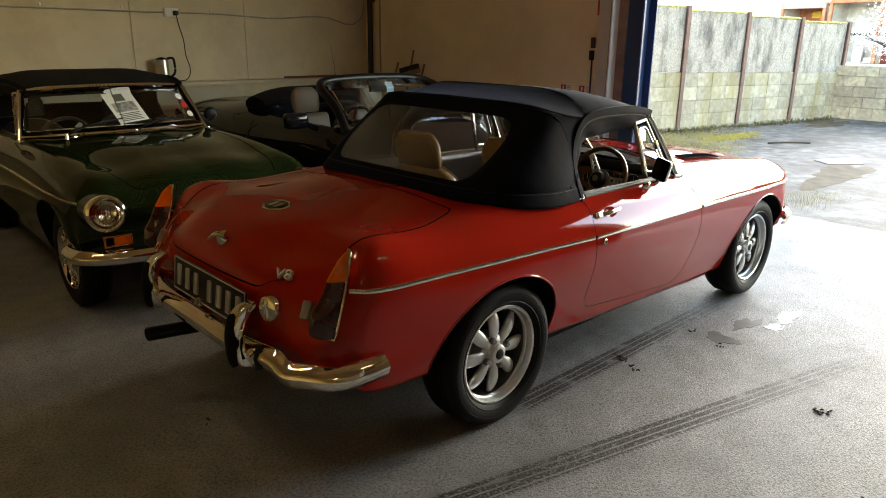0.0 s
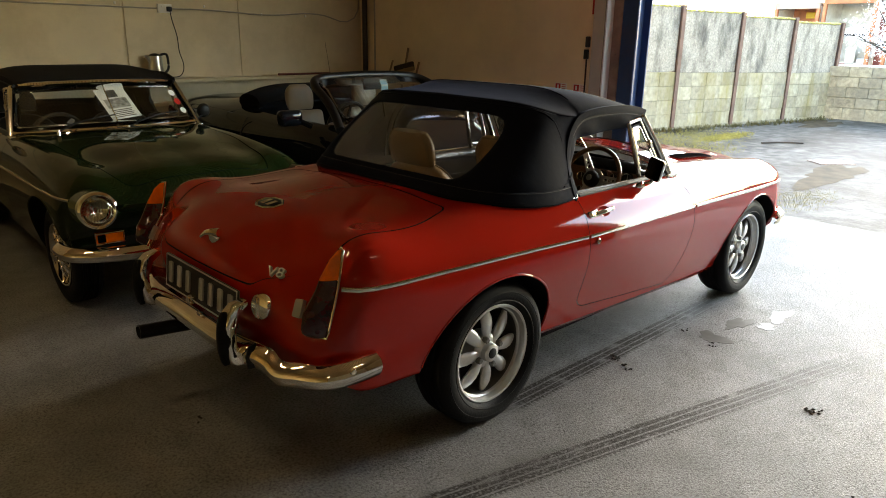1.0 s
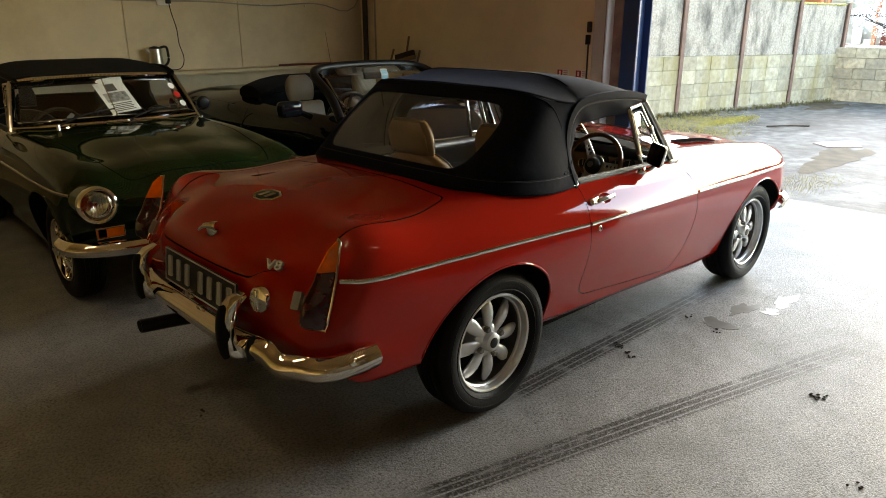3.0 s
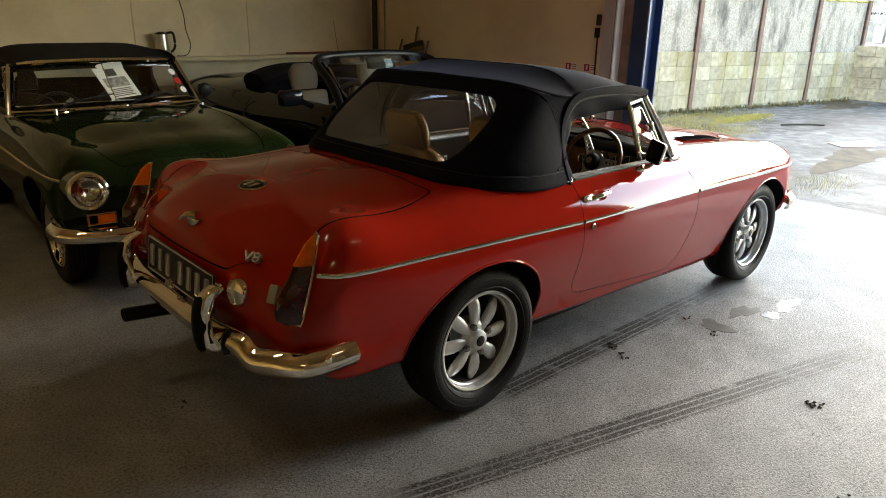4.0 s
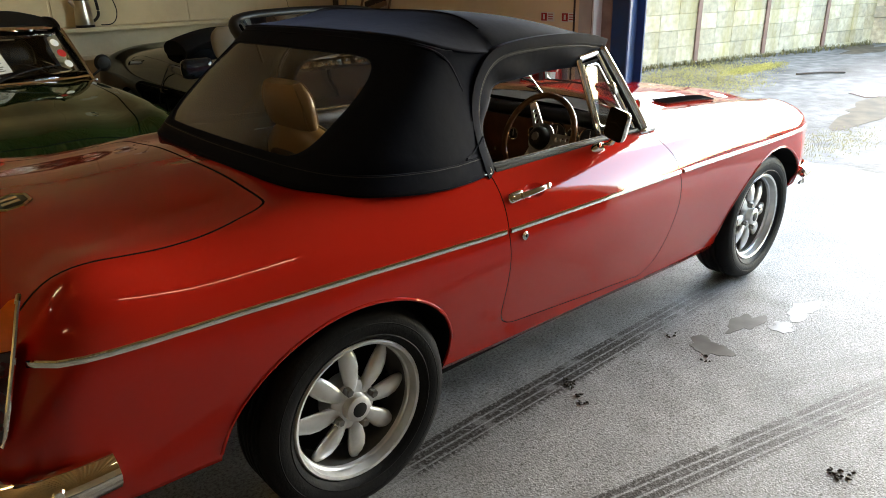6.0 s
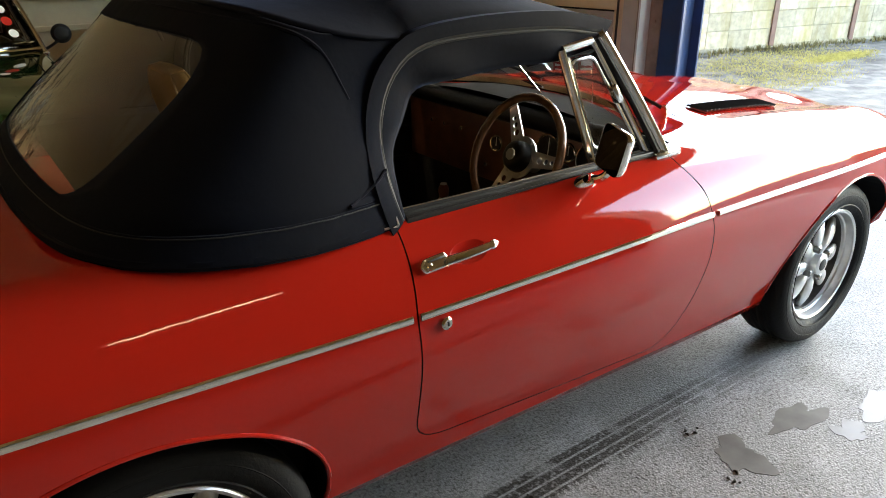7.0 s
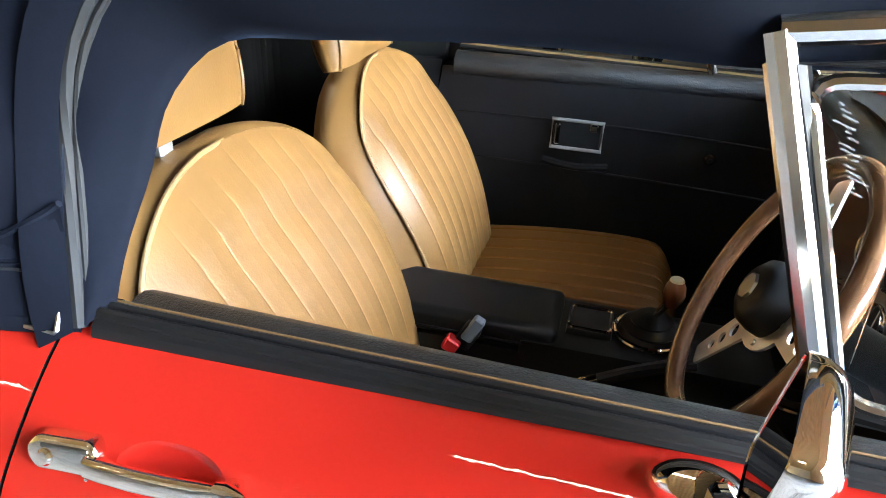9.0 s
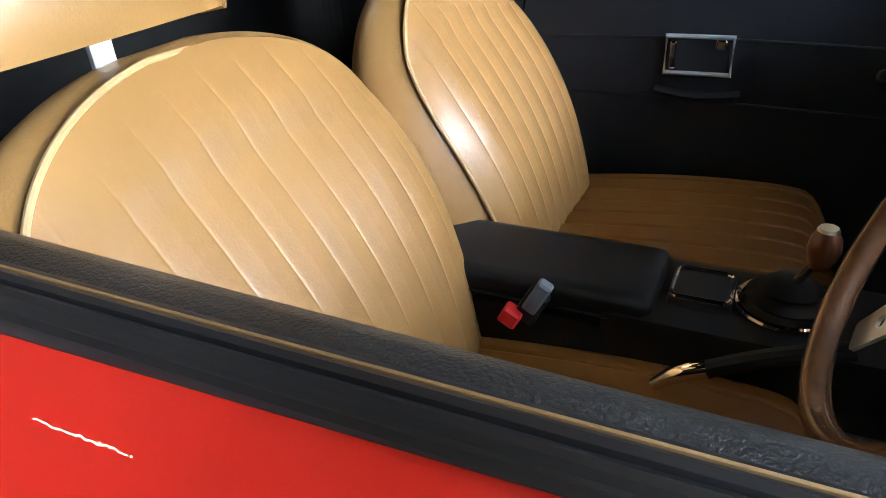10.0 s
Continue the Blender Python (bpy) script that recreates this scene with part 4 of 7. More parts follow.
def quarter_light(door, side):
    """The fixed corner window at the front of a door."""
    a, b, c, d = (1.160, side * .596, .876), (1.068, side * .560, 1.148), (1.170, side * .556, 1.160), (1.338, side * .618, .872)
    q = part("quarter_light", tube([a, b], .011, 2, 10, smooth=False), POLISHED, door, "chrome-framed triangular quarter light")
    part("top_bar", tube([b, c], .0105, 2, 10, smooth=False), POLISHED, q)
    part("front_bar", tube([c, (1.258, side * .588, 1.015), d], .010, 8, 10), POLISHED, q)
    ins = lambda p, k: tuple(np.array(p) * (1 - k) + np.mean([a, b, c, d], axis=0) * k)
    part("window_rubber", tube([ins(a, .13), ins(b, .14), ins(c, .16), ins(d, .13)], .008, 4, 8, closed=True, smooth=False), BLACK, q)
    corner = [np.array(ins(p, k)) for p, k in ((a, .2), (b, .21), (c, .24), (d, .2))]
    ring = []
    for i in range(4):
        p, e, f = corner[i], corner[i - 1], corner[(i + 1) % 4]
        e, f = p + (e - p) / np.linalg.norm(e - p) * .022, p + (f - p) / np.linalg.norm(f - p) * .022
        ring += [tuple(e * (1 - q) ** 2 + p * 2 * q * (1 - q) + f * q * q) for q in np.linspace(0, 1, 6)]
    part("inner_frame", tube(ring, .0055, len(ring), 8, closed=True, smooth=False), POLISHED, q)
    gl = part("glass_pane", sheet([[ins(a, .18), ins(d, .18)], [ins(b, .18), ins(c, .2)]]), GLASS, q, smooth=None)
    gl.modifiers.new("thick", "SOLIDIFY").thickness = .004
    gl.visible_shadow = False
    part("window_catch", box(.05, .02, .02, (1.222, side * .600, 1.035), .005, 2, rot=Matrix.Rotation(.9, 4, "Y")), POLISHED, q)
    return q


def steering_wheel(car, side=-1, wood=RIM_WOOD):
    axis = Vector((-.91, 0.0, .41))
    m = facing((1.169, side * .300, .823), axis)
    sw = part("steering_wheel", placed(tube([(.169 * math.cos(a), .169 * math.sin(a), 0) for a in np.linspace(0, 2 * math.pi, 64, endpoint=False)], .0125, 64, 12, closed=True, smooth=False), m), wood, car, "three-spoke wheel with a wooden rim")
    part("rim_band", placed(tube([(.169 * math.cos(a), .169 * math.sin(a), .0) for a in np.linspace(0, 2 * math.pi, 64, endpoint=False)], .0128, 64, 6, closed=True, flat=.3, smooth=False), m), ALLOY, sw)
    for ang in (90, 210, 330):
        outline = rounded([(.03, -.026), (.163, -.015), (.163, .015), (.03, .026)], .006)
        me = mesh_of(prism(outline, -.022, -.0185, "z"))
        for r, rad in ((.079, .0095), (.104, .008), (.126, .0065)):
            me = boolean(me, mesh_of(cylinder(rad, rad, (r, 0, -.05), (r, 0, .03), 20)), "DIFFERENCE")
        me.transform(m @ Matrix.Rotation(radians(ang + 35), 4, "Z"))
        part("spoke", me, WHEEL_SILVER, sw, "drilled polished alloy spoke")
    part("hub_pad", placed(revolve([(0, .020), (.028, .018), (.040, .009), (.045, -.006), (.046, -.022), (0, -.024)], 40, "Z"), m), BLACK, sw, "black domed centre boss")
    part("hub_badge", placed(revolve([(0, .0225), (.016, .022), (.018, .019), (0, .018)], 8, "Z"), m), STEEL, sw)
    part("hub_plate", placed(revolve([(0, -.0225), (.062, -.0225), (.062, -.0185), (0, -.0185)], 40, "Z"), m), ALLOY, sw)
    for k in range(6):
        a = k * math.pi / 3
        part("hub_screw", placed(cylinder(.004, .004, (.053 * math.cos(a), .053 * math.sin(a), -.02), (.053 * math.cos(a), .053 * math.sin(a), -.0155), 10), m), STEEL, sw)
    part("column", placed(cylinder(.027, .03, (0, 0, -.30), (0, 0, -.022), 20), m), BLACK, sw)
    part("column_sleeve", placed(cylinder(.03, .03, (0, 0, -.09), (0, 0, -.03), 20), m), STEEL, sw)
    return sw


def headrest(parent, y, mat, pipe, at=(.425, 1.008)):
    rows = []
    for v in np.linspace(-1, 1, 13):
        w = .166 * (1 - .25 * max(0, v) ** 2 - .03 * v * v)
        ring = [((math.cos(a)) * .045 * (1 - .35 * abs(v) ** 3), math.copysign(abs(math.sin(a)) ** .6, math.sin(a)) * w, v * .085) for a in np.linspace(0, 2 * math.pi, 28, endpoint=False)]
        rows.append(ring)
    bm = sheet(rows, wrap=True)
    bm.verts.ensure_lookup_table()
    n = 28
    bm.faces.new(bm.verts[:n][::-1])
    bm.faces.new(bm.verts[-n:])
    bmesh.ops.recalc_face_normals(bm, faces=bm.faces)
    m = pose(at[0], y, at[1], 0, -10, 0)
    h = part("headrest", placed(bm, m), mat, parent, "padded leather headrest", smooth=60)
    for s in (-1, 1):
        ring = [(f * .0275 * (1 - .35 * abs(v) ** 3), s * .147 * (1 - .25 * max(0, v) ** 2 - .03 * v * v), v * .0855) for f, run in ((1, np.linspace(-1, 1, 15)), (-1, np.linspace(1, -1, 15))) for v in run]
        part("piping", placed(tube(ring, .0035, 30, 6, closed=True, smooth=False), m), mat, h)
    part("headrest_post", box(.012, .026, .12, (at[0] + .012, y - .015 if y < 0 else y, at[1] - .113), .003, 1), ALLOY, h, "flat bright metal headrest post")
    return h


def seat(car, y, mat=None, pipe=None, rest=True, half=.268):
    """A leather bucket seat: shell, ribbed facing, piping, cushion and headrest."""
    mat, pipe = mat or TAN, pipe or TAN_LIGHT
    tall = .548
    m = Matrix.Translation((.718, y, .42)) @ Matrix.Rotation(radians(-25), 4, "Y")

    def curl(u):
        return .010 * u * u - .022 * (max(0.0, abs(u) - .6) / .4) ** 2

    def taper(v):
        return (1 - .06 * v) * (1 - .20 * max(0.0, 1 - max(v, 0.0) / .6) ** 1.3)

    def width(v):
        return half * taper(v) * (1 - max(0, (v - .5) / .5) ** 3.4) ** .5 if v < 1 else 0.0

    def face(u, v, inner=1.0):
        w = width(min(v, .998)) * inner
        dish = curl(u * (1 - max(0, (v - .5) / .5) ** 3.4) ** .5 if v < 1 else 0.0) - .02 * (2 * v - 1) ** 2 * 0.6 + .022 * math.sin(min(1, v * 1.3) * math.pi)
        return dish, u * w, v * tall

    grooves = [-.80 + .2 * k for k in range(9)]
    us = np.linspace(-1, 1, 401)
    tops = .5 + .5 * np.clip(1 - us ** 2, 1e-4, 1) ** (1 / 3.4)
    rows = []
    for q in np.linspace(0, 1, 46):
        row = []
        for u, vm in zip(us, tops):
            v = q * vm * .998
            yy = u * half * .905 * taper(v)
            x = curl(u) - .012 * (2 * v - 1) ** 2 + .022 * math.sin(min(1, v * 1.3) * math.pi)
            left = (1 - q) * vm
            fade = min(1, left / .10) * min(1, (1 - abs(u)) / .08)
            d = min(abs(u - g) for g in grooves)
            stitch = .0022 * min(1, d / .1) ** .45 - .0022
            row.append((x + stitch * fade + .02 * (1 - abs(u) ** 5) * min(1, left * 7 + .02), yy, v * tall))
        rows.append(row)
    st = part("seat", placed(sheet(rows), m), mat, car, "tan leather bucket seat with vertical ribs", smooth=60)
    along = [-.08 + 1.076 * (1 - (1 - q) ** 2.4) for q in np.linspace(0, 1, 60)]
    edge = [face(-1, v, .905) for v in along] + [face(1, v, .905) for v in along[::-1]]
    part("piping", placed(tube([(x + (.006 if a < 0 else -.010), a, z) for x, a, z in edge], 0.0036, len(edge), 8, smooth=False), m), pipe, st, "cream piping round the seat back")
    rows = []
    for k in np.linspace(0, 1, 12):
        grow = .905 + .20 * math.sin(k * math.pi * .62)
        row = []
        for i, (x, a, z) in enumerate(edge):
            c = np.array([0, 0, tall * .42])
            p = c + (np.array([0, a, z]) - c) * (grow / .905)
            p[1] *= 1 + ((1 - .06 * z / tall) / taper(z / tall) - 1) * math.sin(min(1, k * 1.6) * math.pi / 2)
            row.append((x - .125 * k, p[1] * (1 - .22 * k ** 3), max(z + (p[2] - z) * .75 - .095 * k ** 1.8 * max(0.0, z / tall), 0)))
        rows.append(row)
    part("back_shell", placed(sheet(rows), m), mat, st, smooth=60)
    last = rows[-1]
    n = len(last) // 2
    part("back_panel", placed(sheet([[last[i], last[len(last) - 1 - i]] for i in range(n)]), m), VINYL, st)
    rows = []
    for v in np.linspace(0, 1, 40):
        row = []
        for u in np.linspace(-1, 1, 181):
            w = .235 * (1 - .05 * v) * (1 - max(0, (v - .8) / .2) ** 3 * .35)
            ribs = min(1.0, abs(math.sin(math.pi * (u + 1) / 2 * 9)) / .25) ** .6 * (1 if abs(u) < .93 else 0)
            edge_drop = max(0, abs(u) - .86) / .14
            z = .452 + .035 * math.sin(min(1, v) * 2.2) - .07 * edge_drop ** 2.2 - .10 * max(0, (v - .86) / .14) ** 2.2 + .006 * ribs * min(1, (1 - v) / .2)
            row.append((.66 + .51 * v, y + u * w, z))
        rows.append(row)
    cush = part("seat_cushion", sheet(rows), TAN_SHADED if mat is TAN else mat, st, "ribbed leather seat cushion", smooth=60)
    cush.modifiers.new("thick", "SOLIDIFY").thickness = -.02
    part("cushion_side", box(.46, .41, .12, (.89, y, .375), .04, 3), TAN_SHADED if mat is TAN else mat, st)
    part("seat_base", box(.4, .4, .08, (.87, y, .28), .01, 1), SHADOW, st)
    if rest:
        headrest(st, y - .042 if y < 0 else y, mat, pipe, (.425, .986 if y > 0 else 1.016))
    return st


def hood(car, cloth, window=True, lower=0.0):
    """The raised soft top."""
    B = [(.655, .574, 1.204), (.47, .565, 1.226), (.385, .5, 1.254), (.325, .28, 1.273), (.305, 0, 1.279)]
    M = [(.578, .585, 1.14), (.43, .592, 1.16), (.31, .545, 1.17), (.24, .325, 1.188), (.22, 0, 1.192)]
    N = [(.546, .605, 1.02), (.37, .638, 1.03), (.175, .592, 1.035), (.09, .37, 1.05), (.07, 0, 1.055)]
    D = [(.562, .648, .866), (.31, .682, .872), (.06, .615, .9), (-.04, .38, .914), (-.065, 0, .92)]
    B = [(x, y, z - lower * (1 - .5 * y / .574)) for x, y, z in B]
    flip = lambda L: [(x, -y, z) for x, y, z in L] + [(x, y, z) for x, y, z in L[-2::-1]]
    net = np.array([flip(B), flip(M), flip(N), flip(D)])
    tv, tu = np.array([0, .25, .58, 1.0]), np.arange(9.0)

    def wrap(u, v):
        """A point of the wrap round the back; u 0 to 8, v 0 (top) to 1."""
        a = cubic(tv, net, np.array([v]))[0]
        p = cubic(tu, a, np.array([u]))[0]
        side = max(0.0, 1 - min(u, 8 - u) / 2.6)
        k = .0035 * side * max(0.0, min(1.0, (v - .35) * 3)) * (math.sin(9 * u + 16 * v) + .6 * math.sin(23 * u - 9 * v))
        return (p[0], p[1] + math.copysign(k, p[1]), p[2])

    frame_pts = rounded([(2.3, .16), (5.7, .16), (5.22, .80), (2.78, .80)], [.42, .42, .22, .22], 6)

    def outer(p):
        c, q = np.array([4.0, .5]), np.array(p)
        d = q - c
        k = min(4.0 / max(abs(d[0]), 1e-6), .5 / max(abs(d[1]), 1e-6))
        return tuple(c + d * k)
    dense = []
    for i in range(len(frame_pts)):
        a, b = np.array(frame_pts[i]), np.array(frame_pts[(i + 1) % len(frame_pts)])
        k = max(1, int(np.linalg.norm((b - a) * np.array([1, 4])) / .16))
        dense += [tuple(a + (b - a) * j / k) for j in range(k)]
    out = [outer(p) for p in dense]
    for c in ((0, 0), (8, 0), (8, 1), (0, 1)):
        k = min(range(len(out)), key=lambda i: abs(out[i][0] - c[0]) + 4 * abs(out[i][1] - c[1]))
        out[k] = c
    rows = []
    for k in np.linspace(0, 1, 16):
        rows.append([wrap(p[0] + (q[0] - p[0]) * k, p[1] + (q[1] - p[1]) * k) for p, q in zip(dense, out)])
    hd = part("hood", sheet(rows, wrap=True), cloth, car, "raised canvas soft top", smooth=70)
    hd.modifiers.new("thick", "SOLIDIFY").thickness = .004
    if window:
        c = (4.0, .47)
        rows = [[wrap(c[0] + (p[0] - c[0]) * k, c[1] + (p[1] - c[1]) * k) for p in dense] for k in (.001, .25, .5, .75, 1.012)]
        rw = part("rear_window", sheet(rows, wrap=True), CLEAR_PLASTIC, hd, "crinkled clear plastic rear window", smooth=70)
        rw.visible_shadow = False
    def proud(p, d):
        o = Vector((p[0] - .42, p[1] * 1.6, 0)).normalized()
        return (p[0] + o.x * d, p[1] + o.y * d, p[2] + .35 * d)

    band = [[proud(wrap(u, v), d) for u in np.linspace(.02, 7.98, 90)] for v, d in ((.845, .001), (.85, .0055), (.91, .006), (.96, .0065), (.995, .006), (1.0, .001))]
    hb = part("hem_band", sheet(band), cloth, hd, "stitched hem band along the body", smooth=50)
    part("hem_stitching", tube([proud(wrap(u, .862), .0062) for u in np.linspace(.05, 7.95, 90)], .0013, 90, 6, smooth=False), PIPING_GREY, hb)
    for e in (.05, 7.95):
        p = wrap(e, .995)
        q, w = wrap(e, .93), math.copysign(.010, p[1])
        part("hem_fastener", tube([(p[0] - .034, p[1] + w, p[2] + .003), (p[0] - .004, p[1] + w, p[2] + .002), (p[0] - .001, p[1] + w, p[2] + .005), (q[0] + .001, q[1] + w, q[2])], .0022, 4, 6, smooth=False), STEEL, hb, "bright metal strip at the hem corner")
        flap = []
        for r in (0, .06, .35, .65, .94, 1):
            row = []
            for a in np.linspace(0, 1, 16):
                lo, hi = .842, .832 - .135 * a ** 1.4
                d = .0015 if r in (0, 1) or a == 0 else .0065 + .003 * math.sin(5 * a + 3 * r)
                u = .52 * (1 - a) + .01
                row.append(proud(wrap(u if e < 4 else 8 - u, lo + (hi - lo) * r), d))
            flap.append(row)
        cf = part("corner_flap", sheet(flap), cloth, hd, "folded canvas corner sewn over the hem", smooth=50)
        edge = [flap[4][i] for i in range(1, 16)]
        part("flap_edge", tube(edge, .0032, 30, 6), cloth, cf)
    part("hood_hem", tube([wrap(u, .985) for u in np.linspace(0, 8, 60)], .011, 60, 8, smooth=False, flat=.6), cloth, hd)
    part("hem_seam", tube([wrap(u, .90) for u in np.linspace(.15, 7.85, 60)], .0035, 60, 6, smooth=False), cloth, hd)
    for s in (0, 1):
        f = lambda u: 8 - u if s else u
        part("bow_seam", tube([wrap(f(u), v) for u, v in ((4.0, .05), (3.0, .045), (2.2, .035), (1.55, .03), (1.2, .06), (.95, .13), (.72, .24), (.48, .36))], .0055, 60, 8), cloth, hd)
    # roof
    side_line = spline([(1.225, .54, 1.182), (1.0, .56, 1.212), (.80, .57, 1.22), (.655, .574, 1.208)], 16)
    back = spline(B, 17)
    rows = []
    for k, (xe, ye, ze) in enumerate(side_line):
        t = k / 15
        row = []
        for u in np.linspace(-1, 1, 33):
            au = abs(u)
            crown = 1.222 - lower * .6 + (.096 - lower * .5) * math.sin(t * 1.5)
            z = ze + (crown - ze) * (1 - au ** 6)
            row.append((xe + .02 * (1 - au ** 2) * (1 - t) - .02 * t * (1 - au ** 2), u * ye, z))
        rows.append(row)
    for k in np.linspace(.12, 1, 10):
        row = []
        for i, u in enumerate(np.linspace(-1, 1, 33)):
            e = np.array(rows[15][i])
            j = 16 - abs(i - 16) * 1.0
            tb = back[int(round(j))]
            tgt = np.array([tb[0], math.copysign(tb[1], u) if abs(u) > 1e-9 else 0, tb[2]])
            p = e + (tgt - e) * k
            p[2] -= .007 * math.sin(k * math.pi)
            row.append(tuple(p))
        rows.append(row)
    ridge = [(x, y, z + .0015) for x, y, z in rows[15][2:31]]
    roof = part("hood_roof", sheet(rows), cloth, hd, smooth=70)
    part("bow_ridge", tube(ridge, .0045, 60, 8), cloth, roof)
    roof.modifiers.new("thick", "SOLIDIFY").thickness = -.004
    for s in (-1, 1):
        seam = [(1.235, s * .538, 1.176), (1.1, s * .556, 1.198), (.92, s * .568, 1.208), (.74, s * .576, 1.205), (.635, s * .581, 1.182), (.566, s * .592, 1.11), (.545, s * .61, 1.0), (.562, s * .652, .872)]
        inner = [(1.19, s * .535, 1.125), (1.06, s * .548, 1.122), (.92, s * .555, 1.122), (.72, s * .558, 1.112), (.66, s * .56, 1.098), (.628, s * .568, 1.06), (.592, s * .585, .97), (.582, s * .625, .885)]
        A, C = spline(seam, 40), spline(inner, 40)
        rows = [[tuple(A[i] + (C[i] - A[i]) * k + np.array([0, s * .008 * math.sin(k * math.pi) + s * .0055 * math.sin(i * .62 + 2.2 * k + 1.5 * math.sin(i * .21)) * math.sin(min(1, k * 1.25) * math.pi * .6), 0])) for i in range(40)] for k in np.linspace(0, 1, 7)]
        fl = part("side_flap", sheet(rows), cloth, hd, "canvas flap round the window opening", smooth=70)
        fl.modifiers.new("thick", "SOLIDIFY").thickness = .004
        wide = []
        for k, lift in ((0.0, .008), (.35, .0105), (.7, .0115), (1.0, .0115), (1.04, -.004)):
            row = []
            for i in range(40):
                o = (A[i] - C[i]) * np.array([1, 0, 1])
                o = o / max(np.linalg.norm(o), 1e-6) * .036 * k
                row.append((A[i][0] + o[0], A[i][1] + s * lift - s * max(0, o[2]) * .35 + s * min(0.0, o[0]) * -.25, A[i][2] + o[2] * .85))
            wide.append(row)
        part("binding_band", sheet(wide), cloth, hd, "folded canvas edge band", smooth=60)
        sb = part("side_binding", tube([tuple(p) for p in A], .0072, 40, 8, smooth=False), PIPING_GREY, hd, "grey stitched binding")
        rim = [tuple(A[i] + (C[i] - A[i]) / np.linalg.norm(C[i] - A[i]) * .010 + np.array([0, s * .002, 0])) for i in range(40)]
        part("binding_cord", tube(rim, .0038, 40, 8, smooth=False), PIPING_GREY, sb)
        part("drip_seam", tube([(x, y - s * .014, z + .018) for x, y, z in seam[:5]], .004, 20, 6), cloth, hd)
    return hd


# ---- red roadster ----
def roadster(paint, m, label, cloth, wheel_kind):
    car = thing("car", m, label, "car")
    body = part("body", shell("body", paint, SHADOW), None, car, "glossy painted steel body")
    doors = {}
    for s, key in ((-1, "door_right"), (1, "door_left")):
        d = part("door", shell(key, paint, VINYL), None, car, "closed painted door with its window down")
        doors[s] = d
        door_top(d, s)
    boot = part("boot_lid", shell("boot", paint, SHADOW), None, car, "painted boot lid")
    bonnet = part("bonnet", shell("bonnet", paint, SHADOW), None, car, "painted bonnet")
    ws = windscreen(car, cloth)
    for s in (-1, 1):
        quarter_light(doors[s], s)
        for x in (0, 2.312):
            mm = pose(x, s * .622, .305) if s < 0 else pose(x, s * .622, .305, 0, 0, 180)
            if wheel_kind == "wire":
                mm = pose(x, s * .60, .29) if s < 0 else pose(x, s * .60, .29, 0, 0, 180)
                wire_wheel(car, mm)
            else:
                alloy_wheel(car, mm)
        for x0, x1 in ((-.73, .512), (1.514, 2.73)):
            strip(waist_line(x0, x1, s), .0085, CHROME, body, "side_trim", .5, label="thin chrome side strip")
        strip(waist_line(.530, 1.49, s), .0085, CHROME, doors[s], "side_trim", .5, label="thin chrome side strip")
        for cx, cz, rx, rz, a0, a1 in ((-.03, .335, .375, .322, -.12, 3.0), (2.322, .312, .348, .334, .1, 3.2)):
            pts = []
            for a in np.linspace(a0, a1, 40):
                x, z = cx + rx * 1.006 * math.cos(a), cz + rz * 1.006 * math.sin(a)
                co, no = skin(x, z, s)
                if co is not None:
                    pts.append(tuple(co - no * .002))
            part("arch_lip", tube(pts, .0055, len(pts), 8, smooth=False), paint, body)
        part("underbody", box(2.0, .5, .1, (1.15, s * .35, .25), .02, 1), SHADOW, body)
    h = hood(car, cloth, lower=.035 if wheel_kind == "wire" else 0.0)
    return car, body, doors, boot, bonnet, ws, h


red, red_body, red_doors, red_boot, red_bonnet, red_ws, red_hood = roadster(RED, Matrix(), "red two-seat roadster with a raised navy soft top", CANVAS, "alloy")
for s in (-1, 1):
    door_furniture(red_doors[s], s)

# tail lamps: wedge-shaped lenses standing proud of a chrome frame
def lamp_edges(s, z):
    k = (.882 - z) / .262
    outer = Vector((-.716 - .087 * k - (.010 if s > 0 else 0), s * (.684 + .027 * k + .008 * math.sin(k * math.pi)), z))
    yi = float(np.interp(z, [.619, .70, .80, .882], [.640, .632, .642, .668]))
    co, no = tail(s * yi, z)
    inner = co + no * .004
    return Vector((min(inner.x, outer.x + .006), inner.y, inner.z)), outer


def lens(s, z0, z1):
    rows = []
    for z in np.linspace(z0, z1, 12):
        a, b = lamp_edges(s, z)
        rise = float(np.interp(z, [.619, .64, .70, .80, .86, .884], [.030, .062, .078, .062, .042, .018]))
        push = Vector((-.97, s * .06, .05)) * rise
        rows.append([tuple(a + (b - a) * u + push * (math.sin(min(1, u * 2.1) * math.pi / 2) ** .8 if u < .5 else math.sin(min(1, (1 - u) * 2.1) * math.pi / 2) ** .8)) for u in np.linspace(0, 1, 15)])
    bm = sheet(rows)
    bm.verts.ensure_lookup_table()
    bm.faces.new(bm.verts[:15])
    bm.faces.new(bm.verts[-15:][::-1])
    bmesh.ops.recalc_face_normals(bm, faces=bm.faces)
    return bm


